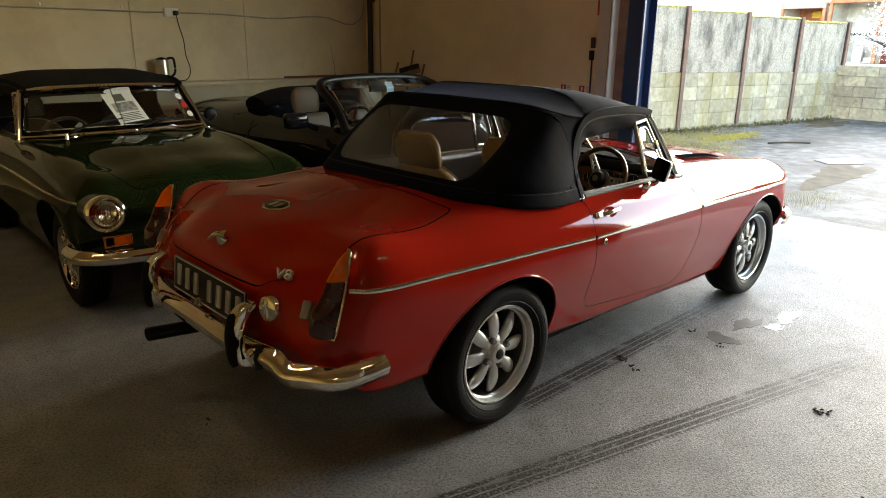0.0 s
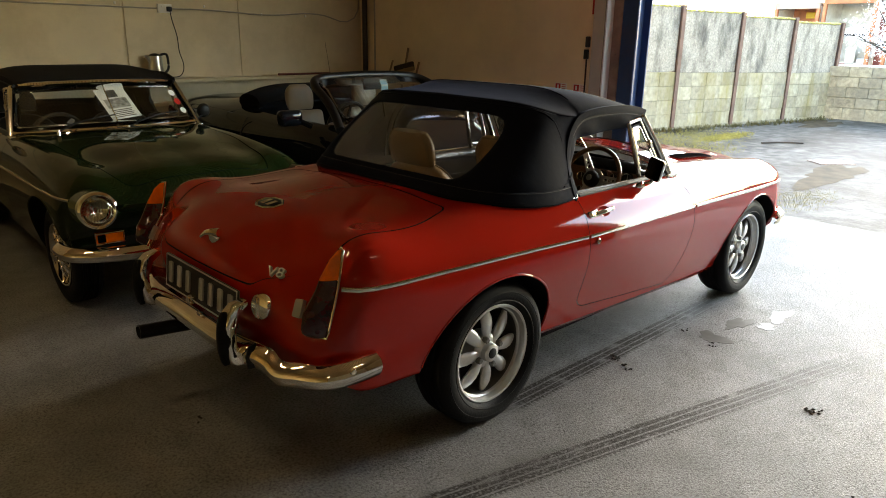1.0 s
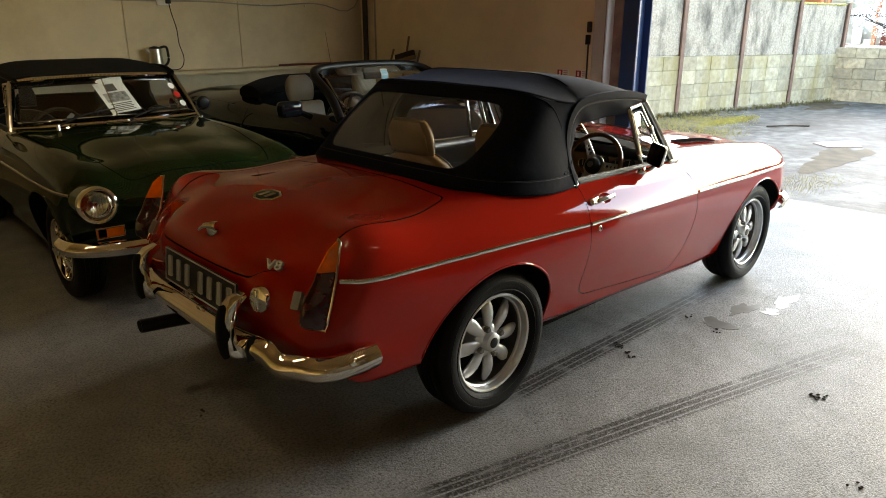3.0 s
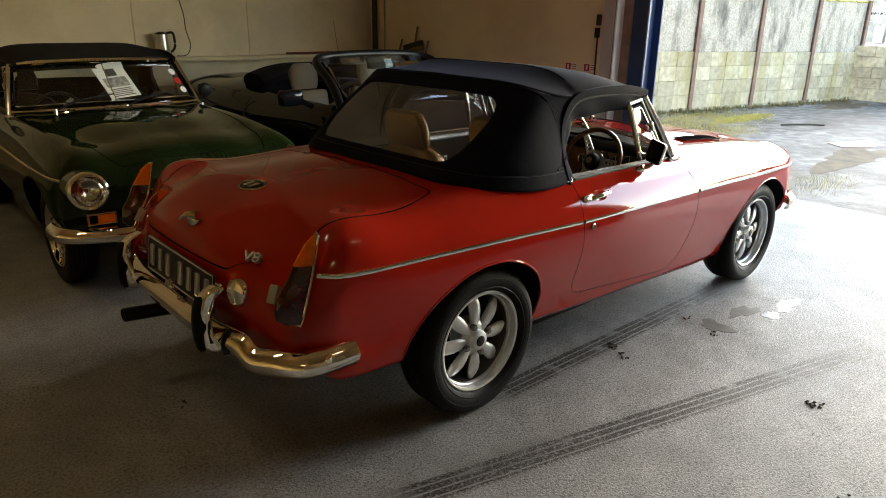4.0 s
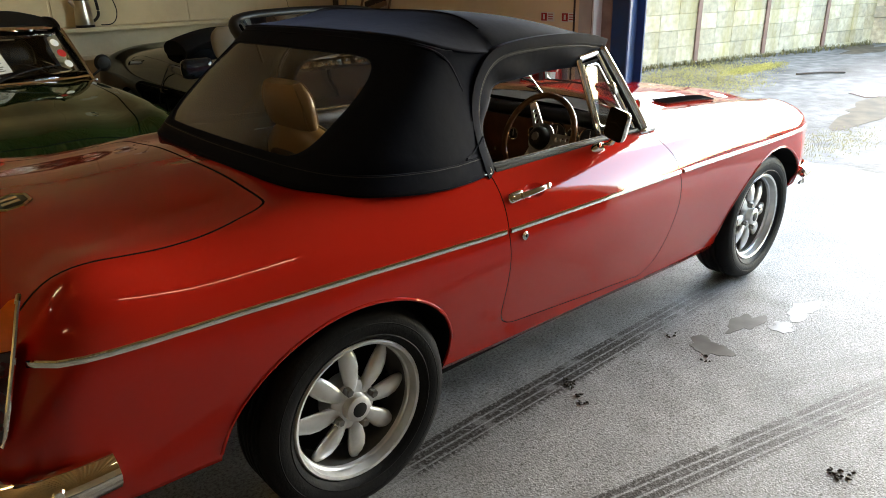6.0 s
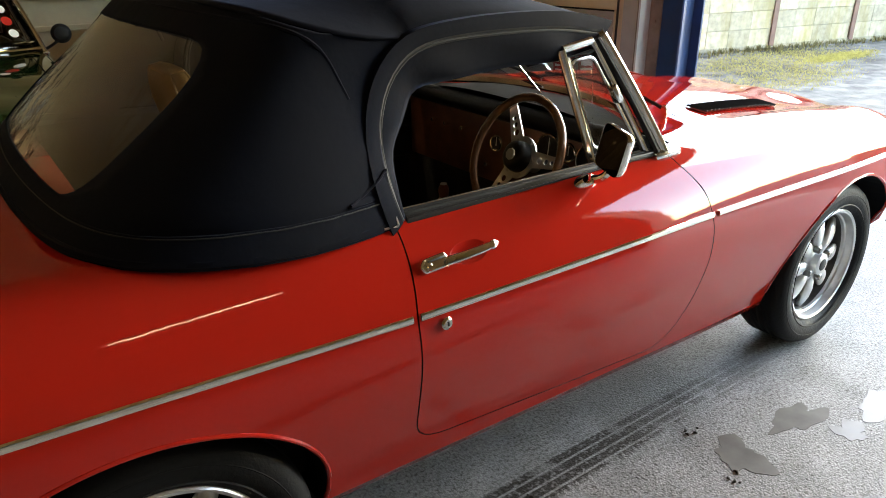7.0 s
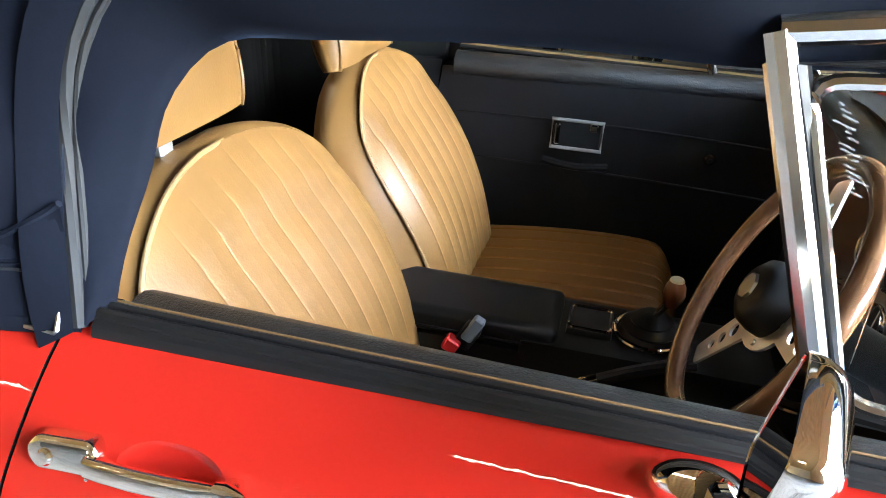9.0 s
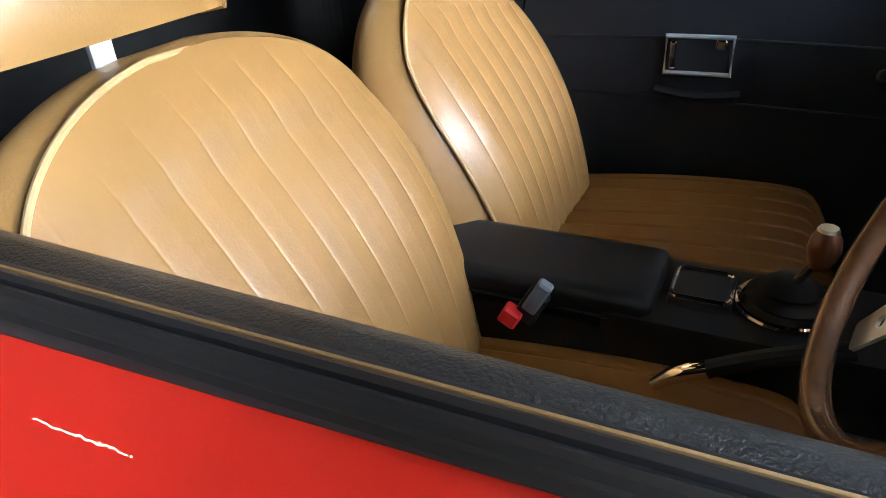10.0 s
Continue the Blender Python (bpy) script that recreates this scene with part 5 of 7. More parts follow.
for s, side in ((-1, "right"), (1, "left")):
    lamp = part("tail_lamp", lens(s, .62, .795), RED_LENS, red, "tall tail lamp with amber top and red base", smooth=60)
    part("amber_lens", lens(s, .797, .882), AMBER, lamp, "amber turn lens", smooth=60)
    zs = np.linspace(.884, .619, 14)
    edge = [tuple(lamp_edges(s, z)[1] + Vector((-.003, s * .003, 0))) for z in zs] + [tuple(lamp_edges(s, z)[0] + Vector((-.003, 0, 0))) for z in zs[::-1]]
    part("lamp_trim", tube(edge, .0052, len(edge), 8, closed=True, smooth=False), CHROME, lamp, "chrome lamp surround")
    co, no = tail(s * .588, .685)
    part("reversing_lamp", placed(box(.034, .062, .024, (0, 0, .008), .008, 2), facing(co, no)), WHITE_LENS, red, "small clear reversing lamp")

# boot badges, latch, filler cap, plate
co, no = top(-.60, -.034)
mb = facing(co, no, .002, up=(1, 0, 0))
badge = part("oval_badge", placed(revolve([(0, .002), (.052, .002), (.058, .006), (.062, .002), (.062, -.002), (0, -.002)], 8, "Z"), mb @ Matrix.Diagonal((1.25, .85, 1, 1)) @ Matrix.Rotation(math.pi / 8, 4, "Z")), CHROME, red_boot, "octagonal chrome badge")
part("badge_field", placed(revolve([(0, .0045), (.048, .0045), (.05, .003), (0, .003)], 8, "Z"), mb @ Matrix.Diagonal((1.25, .85, 1, 1)) @ Matrix.Rotation(math.pi / 8, 4, "Z")), BLACK, badge)
for dx in (-.022, .018):
    part("badge_relief", placed(box(.022, .045, .003, (dx, 0, .005), .001, 1), mb), CHROME, badge)
co, no = tail(-.068, .812)
ml = facing(co, no)
latch = part("boot_latch", placed(tube([(-.058, -.022, .016), (-.02, -.004, .03), (.03, .016, .022)], [.007, .012, .017], 14, 10), ml), CHROME, red_boot, "chrome boot release handle")
part("latch_boss", placed(revolve([(0, .03), (.012, .028), (.02, .012), (.022, 0), (0, 0)], 24, "Z"), ml), CHROME, latch)
co, no = tail(-.448, .768)
part("model_badge", placed(lettering("V8", .058, .006), facing(co, no, .006) @ Matrix.Diagonal((1.1, .85, 1, 1))), SILVER, red_boot, "raised silver model badge")
co, no = tail(-.443, .665)
mc = facing(co, no)
cap = part("filler_cap", placed(revolve([(0, .026), (.03, .026), (.042, .02), (.046, .008), (.046, 0), (0, 0)], 32, "Z"), mc), CHROME, red, "round chrome fuel filler cap")
part("cap_grip", placed(box(.014, .07, .012, (0, 0, .027), .004, 2), mc), CHROME, cap)
mp = facing((-.922, -.068, .638), (-1, 0, .12)) @ Matrix.Diagonal((1.08, 1.08, 1, 1))
plate = part("number_plate", placed(box(.54, .125, .008, (0, 0, 0), .003, 1), mp), PLATE_BLACK, red, "black rear plate with silver characters")
part("plate_rim", placed(tube([(-.265, -.058, .005), (.265, -.058, .005), (.265, .058, .005), (-.265, .058, .005)], .003, 4, 6, closed=True, smooth=False), mp), SILVER, plate)
for k, cx in enumerate((-.222, -.152, -.082, .022, .09, .158, .226)):
    part("plate_bar", placed(box(.030, .076, .003, (cx, 0, .0055), .006, 2), mp), SILVER, plate)
part("plate_lamp", box(.05, .035, .03, (-.935, -.03, .585), .008, 2), CHROME, plate)

# rear bumper
def blade(path, half, name, parent, proud=.027):
    P = spline(path, 130)
    rows = []
    for i in range(130):
        d = P[min(i + 1, 129)] - P[max(i - 1, 0)]
        d = Vector((d[0], d[1], 0)).normalized()
        out = d.cross(Vector((0, 0, 1)))
        ring = []
        for a, o in ((-1, -.014), (-.97, .0), (-.85, proud * .42), (-.45, proud * .84), (-.08, proud), (.06, proud), (.5, proud * .66), (.93, -.004), (1, -.018), (.9, -.018), (0, proud * .5), (-.9, -.014)):
            ring.append(tuple(Vector(P[i]) + out * o + Vector((0, 0, a * half))))
        rows.append(ring)
    bm = sheet(rows, wrap=True)
    bm.verts.ensure_lookup_table()
    bm.faces.new(bm.verts[:12])
    bm.faces.new(bm.verts[-12:][::-1])
    bmesh.ops.recalc_face_normals(bm, faces=bm.faces)
    return part(name, bm, CHROME, parent, "polished chrome bumper blade")


bumper = blade([(-.635, .748, .490), (-.74, .748, .490), (-.83, .71, .484), (-.878, .63, .480), (-.908, .56, .480), (-.908, .53, .494), (-.912, .50, .50), (-.935, .35, .502), (-.945, 0, .504), (-.935, -.35, .502), (-.912, -.50, .50), (-.908, -.53, .494), (-.908, -.56, .480), (-.878, -.63, .480), (-.83, -.71, .484), (-.74, -.748, .490), (-.635, -.748, .490)], .043, "rear_bumper", red)
for s in (-1, 1):
    prof = [(-.925, .45), (-.962, .452), (-.982, .475), (-.99, .53), (-.99, .60), (-.975, .645), (-.95, .668), (-.905, .678), (-.895, .664), (-.93, .635), (-.952, .58), (-.95, .50)]
    bm = prism(prof, s * .37 - .028, s * .37 + .028, "y")
    bmesh.ops.bevel(bm, geom=[e for e in bm.edges if abs(e.verts[0].co.y - e.verts[1].co.y) < .001], offset=.010, segments=3, affect="EDGES", profile=.6)
    o = part("overrider", bm, CHROME, bumper, "upright chrome bumper overrider", smooth=60)
    pad = revolve([(0, .022), (.012, .020), (.022, .013), (.027, .002), (.027, -.012), (0, -.012)], 32, "Z")
    part("overrider_pad", placed(pad, facing((-.988, s * .37, .553), (-1, 0, .02)) @ Matrix.Diagonal((1.05, 3.6, 1, 1))), RUBBER, o, "black oval rubber facing")
    joint = prism([(-.948, .462), (-.955, .505), (-.944, .540), (-.915, .548), (-.915, .458)], s * .452 - .003, s * .452 + .003, "y")
    part("bumper_joint", joint, BLACK, bumper, "black rubber joint between bumper blades")
    part("bumper_iron", box(.1, .04, .05, (-.89, s * .335, .48), .005, 1), SHADOW, bumper)
    co = (-.73, s * .774, .495)
    part("bumper_bolt", placed(revolve([(0, .008), (.009, .006), (.012, 0), (0, 0)], 16, "Z"), facing((-.748, s * .768, .504), (-.1, s, 0))), CHROME, bumper)
pipe = part("exhaust_pipe", tube([(-.4, .33, .28), (-.75, .38, .31), (-1.0, .405, .325)], .03, 14, 16), BLACK, red, "dark steel exhaust tailpipe")
# Flat near-black disc: the hollow's shade put on the capped end.
part("pipe_mouth", cylinder(.025, .025, (-1.0, .405, .325), (-1.003, .405, .325), 16), SHADOW, pipe)

# front bumper and bonnet louvres
blade([(2.66, -.742, .45), (2.78, -.715, .45), (2.88, -.58, .45), (2.93, -.3, .45), (2.94, 0, .45), (2.93, .3, .45), (2.88, .58, .45), (2.78, .715, .45), (2.66, .742, .45)], .046, "front_bumper", red)
for s in (-1, 1):
    base = [[tuple(top(xx, s * (.405 + yy))[0] + Vector((0, 0, .002))) for yy in (-.042, -.014, .014, .042)] for xx in np.linspace(1.84, 2.26, 14)]
    lv = part("bonnet_louvre", sheet(base), RED, red_bonnet, "black slatted bonnet vent")
    for k in range(20):
        x = 1.85 + .021 * k
        co, no = top(x, s * .405)
        slat = box(.010, .080, .005, (0, 0, .007), .002, 1, rot=Matrix.Rotation(-.5, 4, "Y"))
        part("louvre_slat", placed(slat, Matrix.Translation(co) @ Matrix.Rotation(math.atan2(-no.y, no.z), 4, "X")), BLACK, lv)

# door mirror
mm = part("door_mirror", tube([(1.085, -.655, .858), (1.09, -.69, .868), (1.10, -.715, .90)], [.012, .010, .009], 12, 10), CHROME, red_doors[-1], "chrome door mirror on a short stalk")
part("mirror_base", placed(revolve([(0, .02), (.014, .018), (.02, .009), (.022, 0), (0, 0)], 28, "Z"), facing((1.075, -.658, .853), (0, -.75, .66)) @ Matrix.Diagonal((1.7, .85, 1, 1))), CHROME, mm)
MIRROR = pose(1.10, -.712, .938, 10, 7, -12)
outline = rounded([(-.047, -.053), (.047, -.053), (.047, .053), (-.047, .053)], .018, 6)
rows = [[(d, a * k, b * k) for a, b in outline] for d, k in ((-.006, .975), (-.0075, .985), (-.006, 1.0), (.004, 1.0), (.012, .95), (.02, .82), (.026, .58), (.028, .25))]
bm = sheet(rows, wrap=True)
bm.verts.ensure_lookup_table()
bm.faces.new(bm.verts[-len(outline):])
bmesh.ops.recalc_face_normals(bm, faces=bm.faces)
part("mirror_shell", placed(bm, MIRROR), CHROME, mm, "domed chrome mirror shell", smooth=50)
part("mirror_glass", placed(prism([(a * .98, b * .98) for a, b in outline], -.0065, -.002, "x"), MIRROR), MIRROR_DARK, mm, "mirror glass with rounded corners")


# ---- inside the red roadster ----
seat(red, -.290, half=.320)
seat(red, .308, half=.284)
steering_wheel(red)
part("cabin_floor", box(1.36, 1.14, .02, (.74, 0, .25)), CARPET, red, "black carpet")
part("rear_shelf", box(.42, 1.12, .3, (.22, 0, .42), .03, 2), CARPET, red)
part("front_bulkhead", box(.03, 1.14, .5, (1.41, 0, .5)), CARPET, red)
part("tunnel", box(1.2, .2, .22, (.80, .0, .34), .03, 3), CARPET, red)
con = part("console", box(.42, .17, .12, (1.08, .0, .49), .02, 2), VINYL, red, "black vinyl centre console")
part("armrest_box", box(.33, .165, .16, (.765, .0, .445), .015, 2), VINYL, con)
part("armrest_lid", box(.345, .155, .05, (.763, .0, .545), .022, 4), VINYL, con, "padded black armrest lid")
part("lid_seam", tube([(.60, -.079, .538), (.78, -.0795, .538), (.925, -.079, .538)], .0022, 12, 6), VINYL, con)
part("ashtray", box(.078, .082, .016, (.985, .0, .553), .006, 2), BLACK, con)
part("ashtray_frame", tube([(a, b, .562) for a, b in rounded([(.95, -.036), (1.02, -.036), (1.02, .036), (.95, .036)], .012, 5)], .0036, 24, 8, closed=True, smooth=False), CHROME, con, "chrome ashtray frame")
ring = [(1.085 + .058 * math.cos(a), .058 * math.sin(a), .556) for a in np.linspace(0, 2 * math.pi, 40, endpoint=False)]
part("gaiter_ring", tube(ring, .005, 40, 8, closed=True, smooth=False), CHROME, con, "chrome ring round the gear lever gaiter")
part("gaiter", placed(revolve([(.054, .0), (.046, .012), (.05, .017), (.034, .026), (.036, .030), (.02, .042), (.0, .045)], 28, "Z", closed=False), pose(1.085, 0, .552)), VINYL, con)
gl = part("gear_lever", cylinder(.006, .006, (1.085, 0, .58), (1.105, -.03, .645), 12), CHROME, red, "chrome gear lever with a wooden knob")
part("gear_knob", placed(revolve([(0, .026), (.010, .025), (.016, .014), (.018, 0), (.014, -.016), (.010, -.024), (0, -.024)], 28, "Z"), pose(1.107, -.036, .658)), WOOD, gl, "turned wooden knob")
part("knob_disc", placed(revolve([(0, .0275), (.010, .0275), (.012, .024), (0, .024)], 24, "Z"), pose(1.107, -.036, .658)), STEEL, gl)
hb = part("handbrake", tube([(1.01, -.135, .535), (1.06, -.13, .56), (1.15, -.12, .59)], .011, 10, 10), BLACK, red, "black handbrake lever with a chrome tip")
part("handbrake_tip", tube([(.955, -.135, .495), (.975, -.135, .515), (1.012, -.135, .536)], [.008, .0115, .0115], 10, 12), CHROME, hb)
bk = part("seat_buckle", box(.03, .022, .05, (.79, -.105, .552), .006, 2, rot=Matrix.Rotation(.5, 4, "Y")), BLACK, red, "seat belt buckle with a red button")
part("buckle_plate", box(.02, .018, .05, (.800, -.112, .572), .003, 1, rot=Matrix.Rotation(.5, 4, "Y")), material("blue_grey_plastic", (.10, .115, .14), .4), bk)
part("buckle_button", box(.026, .022, .026, (.765, -.117, .538), .003, 1, rot=Matrix.Rotation(.5, 4, "Y")), RED_PLASTIC, bk)

# left door trim
ld = red_doors[1]
pull = part("door_release", box(.115, .012, .07, (.884, .573, .706), .004, 1), BLACK, ld, "chrome-framed door release")
part("release_frame", tube([(.824, .566, .672), (.944, .566, .672), (.944, .566, .741), (.824, .566, .741)], .005, 4, 8, closed=True, smooth=False), ALLOY, pull)
part("release_lever", box(.012, .008, .052, (.838, .564, .706), .003, 1), CHROME, pull, "chrome release lever")
part("release_catch", box(.02, .010, .018, (.923, .564, .728), .003, 1), CHROME, pull)
part("pull_lip", tube([(.81, .572, .636), (.885, .56, .630), (.965, .572, .634)], .01, 12, 8), VINYL, ld)
part("trim_seam", tube([(.58, .5755, .73), (1.0, .5755, .735), (1.38, .5755, .72)], .003, 14, 6), VINYL, ld)
part("trim_seam", tube([(.58, .5755, .62), (1.0, .5755, .615), (1.38, .5755, .60)], .003, 14, 6), VINYL, ld)
wd = part("window_winder", cylinder(.016, .013, (1.19, .577, .688), (1.19, .556, .688), 18, .003), CHROME, ld, "chrome window winder")
part("winder_cap", cylinder(.009, .007, (1.19, .556, .688), (1.19, .551, .688), 14, .002), BLACK, wd)

# dashboard
dash = part("dashboard", box(.05, 1.12, .24, (1.40, 0, .735), .01, 2), WOOD, red, "varnished wooden dashboard with round dials")
part("crash_roll", tube([(1.385, y, .868) for y in np.linspace(-.57, .57, 12)], .032, 12, 14, smooth=False), VINYL, dash, "padded black top roll")
part("scuttle_top", sheet([[tuple(top(1.385 + f * (.205 - .235 * abs(y / .615) ** 2.4), y)[0] + Vector((0, 0, .007))) for y in np.linspace(-.55, .55, 17)] for f in (0, .3, .6, .9)]), SHADOW, dash, "padded black dash top")
for y, z, r in ((-.23, .79, .05), (-.40, .79, .05), (-.315, .80, .028), (-.10, .78, .028), (-.10, .70, .028), (.02, .76, .026)):
    d = part("dial", placed(revolve([(0, .004), (r - .004, .004), (r - .003, .010), (r, .011), (r + .003, .006), (r + .003, 0), (0, 0)], 32, "Z"), facing((1.374, y, z), (-1, 0, .1))), CHROME, dash, "round dial with a chrome bezel")
    part("dial_face", placed(revolve([(0, .0055), (r - .005, .0055), (r - .005, .004), (0, .004)], 32, "Z"), facing((1.374, y, z), (-1, 0, .1))), BLACK, d)
    part("dial_needle", placed(box(.002, r * 1.1, .001, (0, r * .2, .0065)), facing((1.374, y, z), (-1, 0, .1))), WHITE_PAINT, d)
for y in (.06, .12, .20, .30, .38):
    part("switch", cylinder(.009, .007, (1.376, y, .68 + .1 * (y > .15)), (1.352, y, .68 + .1 * (y > .15)), 14, .002), CHROME, dash)
im = part("rear_view_mirror", box(.02, .19, .055, (1.32, 0, 1.10), .008, 2), BLACK, red, "interior mirror on a chrome stalk")
part("mirror_face", box(.002, .18, .047, (1.309, 0, 1.10)), CHROME, im)

# etched maker's mark on the quarter light glass, as plain bars
ETCH = material("etched_glass", (.45, .46, .46), .6, alpha=.22)
for k in range(14):
    fz = 1.112 - .0042 * k
    part("etched_bar", box(.004 + .0035 * (k * 5 % 4), .0006, .0012, (1.110 + .0016 * k + .002 * (k % 3), -.5835 - .0004 * k, fz), rot=Matrix.Rotation(.35, 4, "Y")), ETCH, red_doors[-1])


# ---- green roadster, nose towards the red one ----
GREEN_POSE = pose(-.225, 4.195, 0, 0, 0, -90)
green, green_body, green_doors, green_boot, green_bonnet, green_ws, green_hood = roadster(GREEN, GREEN_POSE, "dark green roadster with a black soft top", CANVAS_BLACK, "wire")
steering_wheel(green, -1, BLACK)
for y in (-.355, .365):
    seat(green, y, VINYL, BLACK)
part("cabin_floor", box(1.36, 1.14, .02, (.74, 0, .25)), CARPET, green)
part("dashboard", box(.05, 1.12, .26, (1.40, 0, .74), .01, 2), VINYL, green)
for s in (-1, 1):
    co, no = nose(s * .60, .648)
    mh = facing((co.x + .052, s * .612, .655), (1, s * .06, .05)) @ Matrix.Scale(.92, 4)
    hl = part("headlamp", placed(revolve([(0, .055), (.04, .05), (.07, .036), (.082, .018), (.082, -.03), (0, -.03)], 48, "Z"), mh), GLASS, green, "round headlamp in a chrome ring")
    part("lamp_bowl", placed(revolve([(.083, .012), (.06, -.02), (.03, -.045), (0, -.05)], 40, "Z", closed=False), mh), CHROME, hl)
    part("chrome_ring", placed(revolve([(.082, .02), (.092, .026), (.104, .014), (.109, -.02), (.10, -.05), (.082, -.05)], 48, "Z"), mh), CHROME, hl)
    part("lamp_tube", placed(revolve([(.0, -.055), (.10, -.055), (.106, -.02), (.112, -.16), (0, -.16)], 40, "Z"), mh), GREEN, hl)
    for k in range(7):
        part("lens_rib", placed(box(.003, .13, .004, (-.045 + .015 * k, 0, .045 - .5 * (-.045 + .015 * k) ** 2 * 8), .001, 1), mh), GLASS, hl)
    co, no = nose(s * .56, .50)
    mi = facing((co.x, s * .555, .492), (1, s * .1, 0))
    ind = part("turn_lamp", placed(box(.135, .05, .05, (0, 0, .005), .008, 2), mi), AMBER, green, "amber and clear front lamp in a chrome rim")
    part("clear_lens", placed(box(.042, .044, .05, (s * .04, 0, .008), .006, 2), mi), MIRROR_DARK, ind, "dark side lens")
    part("lamp_rim", placed(tube([(-.07, -.028, .03), (.07, -.028, .03), (.07, .028, .03), (-.07, .028, .03)], .005, 4, 8, closed=True, smooth=False), mi), CHROME, ind)
blade([(2.62, -.755, .41), (2.78, -.735, .41), (2.89, -.60, .41), (2.945, -.3, .41), (2.955, 0, .41), (2.945, .3, .41), (2.89, .60, .41), (2.78, .735, .41), (2.62, .755, .41)], .04, "front_bumper", green)
# louvre row on the scuttle and the mirrors
vent = part("scuttle_vent", box(.05, .30, .008, (1.665, .02, .905), .003, 1), CHROME, green, "chrome heater intake")
for k in range(9):
    part("vent_slot", box(.03, .02, .004, (1.668, -.11 + .032 * k, .910), .001, 1), BLACK, vent)
gm = part("door_mirror", tube([(1.27, -.66, .87), (1.26, -.70, .89), (1.25, -.74, .915)], .008, 10, 8), CHROME, green_doors[-1], "round chrome door mirror")
part("mirror_head", placed(revolve([(0, .03), (.04, .02), (.055, .0), (.05, -.008), (0, -.008)], 28, "X"), pose(1.24, -.755, .945)), CHROME, gm)
gm2 = part("door_mirror", tube([(1.27, .66, .87), (1.26, .70, .89), (1.25, .74, .915)], .008, 10, 8), BLACK, green_doors[1])
part("mirror_head", placed(revolve([(0, .03), (.04, .02), (.055, .0), (.05, -.008), (0, -.008)], 28, "X"), pose(1.24, .755, .945)), BLACK, gm2)


# ---- dark blue open car by the back wall, nose away from it ----
def smooth_at(x, xs, vs):
    return float(cubic(np.array(xs), np.array(vs, float)[:, None], np.array([x]))[0, 0])


def round_body(x0, x1, tops, halves, low=.2, rows=70, cols=56):
    """A rounded car body whose sections are soft boxes between low and the top line."""
    out = []
    for x in np.linspace(x0, x1, rows):
        zt, w = smooth_at(x, *tops), smooth_at(x, *halves)
        zl = low + .12 * max(0, abs((x - (x0 + x1) / 2) / ((x1 - x0) / 2)) - .75)
        zm = zl + (zt - zl) * .55
        ring = []
        for a in np.linspace(0, 2 * math.pi, cols, endpoint=False):
            c, s = math.cos(a), math.sin(a)
            y = w * math.copysign(abs(c) ** .55, c)
            z = zm + (zt - zm if s > 0 else zm - zl) * math.copysign(abs(s) ** (.75 if s > 0 else .5), s)
            ring.append((x, y, z))
        out.append(ring)
    bm = sheet(out, wrap=True)
    bm.verts.ensure_lookup_table()
    bm.faces.new(bm.verts[:cols])
    bm.faces.new(bm.verts[-cols:])
    bmesh.ops.recalc_face_normals(bm, faces=bm.faces)
    return bm


CREAM = material("cream_leather", (0.2, 0.16, 0.112), 0.45, var=0.06, bump=0.1, bump_scale=250)
dark = thing("car", pose(1.85, 3.96, 0, 0, 0, -90), "dark blue open convertible with cream leather seats", "car")
dm = mesh_of(round_body(-1.28, 3.05, ([-1.28, -1.1, -.6, 0, .6, 1.2, 1.9, 2.4, 2.85, 3.05], [.70, .83, .92, .94, .935, .92, .91, .83, .70, .58]), ([-1.28, -1.1, -.6, 0, .8, 1.6, 2.4, 2.85, 3.05], [.62, .76, .86, .89, .865, .865, .85, .76, .62])))
dm = boolean(dm, mesh_of(prism(rounded([(.52, -.66), (1.86, -.68), (1.86, .68), (.52, .66)], .12), .40, 1.4, "z")), "DIFFERENCE")
arch = bmesh.new()
for s in (-1, 1):
    for cx in (0, 2.35):
        prism(ellipse(cx, .30, .35, .34), s * .5, s * 1.0, "y", arch)
dm = boolean(dm, mesh_of(arch), "DIFFERENCE")
for p in dm.polygons:
    p.use_smooth = True
dm.set_sharp_from_angle(angle=radians(35))
dbody = part("body", dm, NAVY_PAINT, dark, "dark glossy rounded body")
part("cabin_floor", box(1.3, 1.3, .04, (1.18, 0, .41)), CARPET, dark)
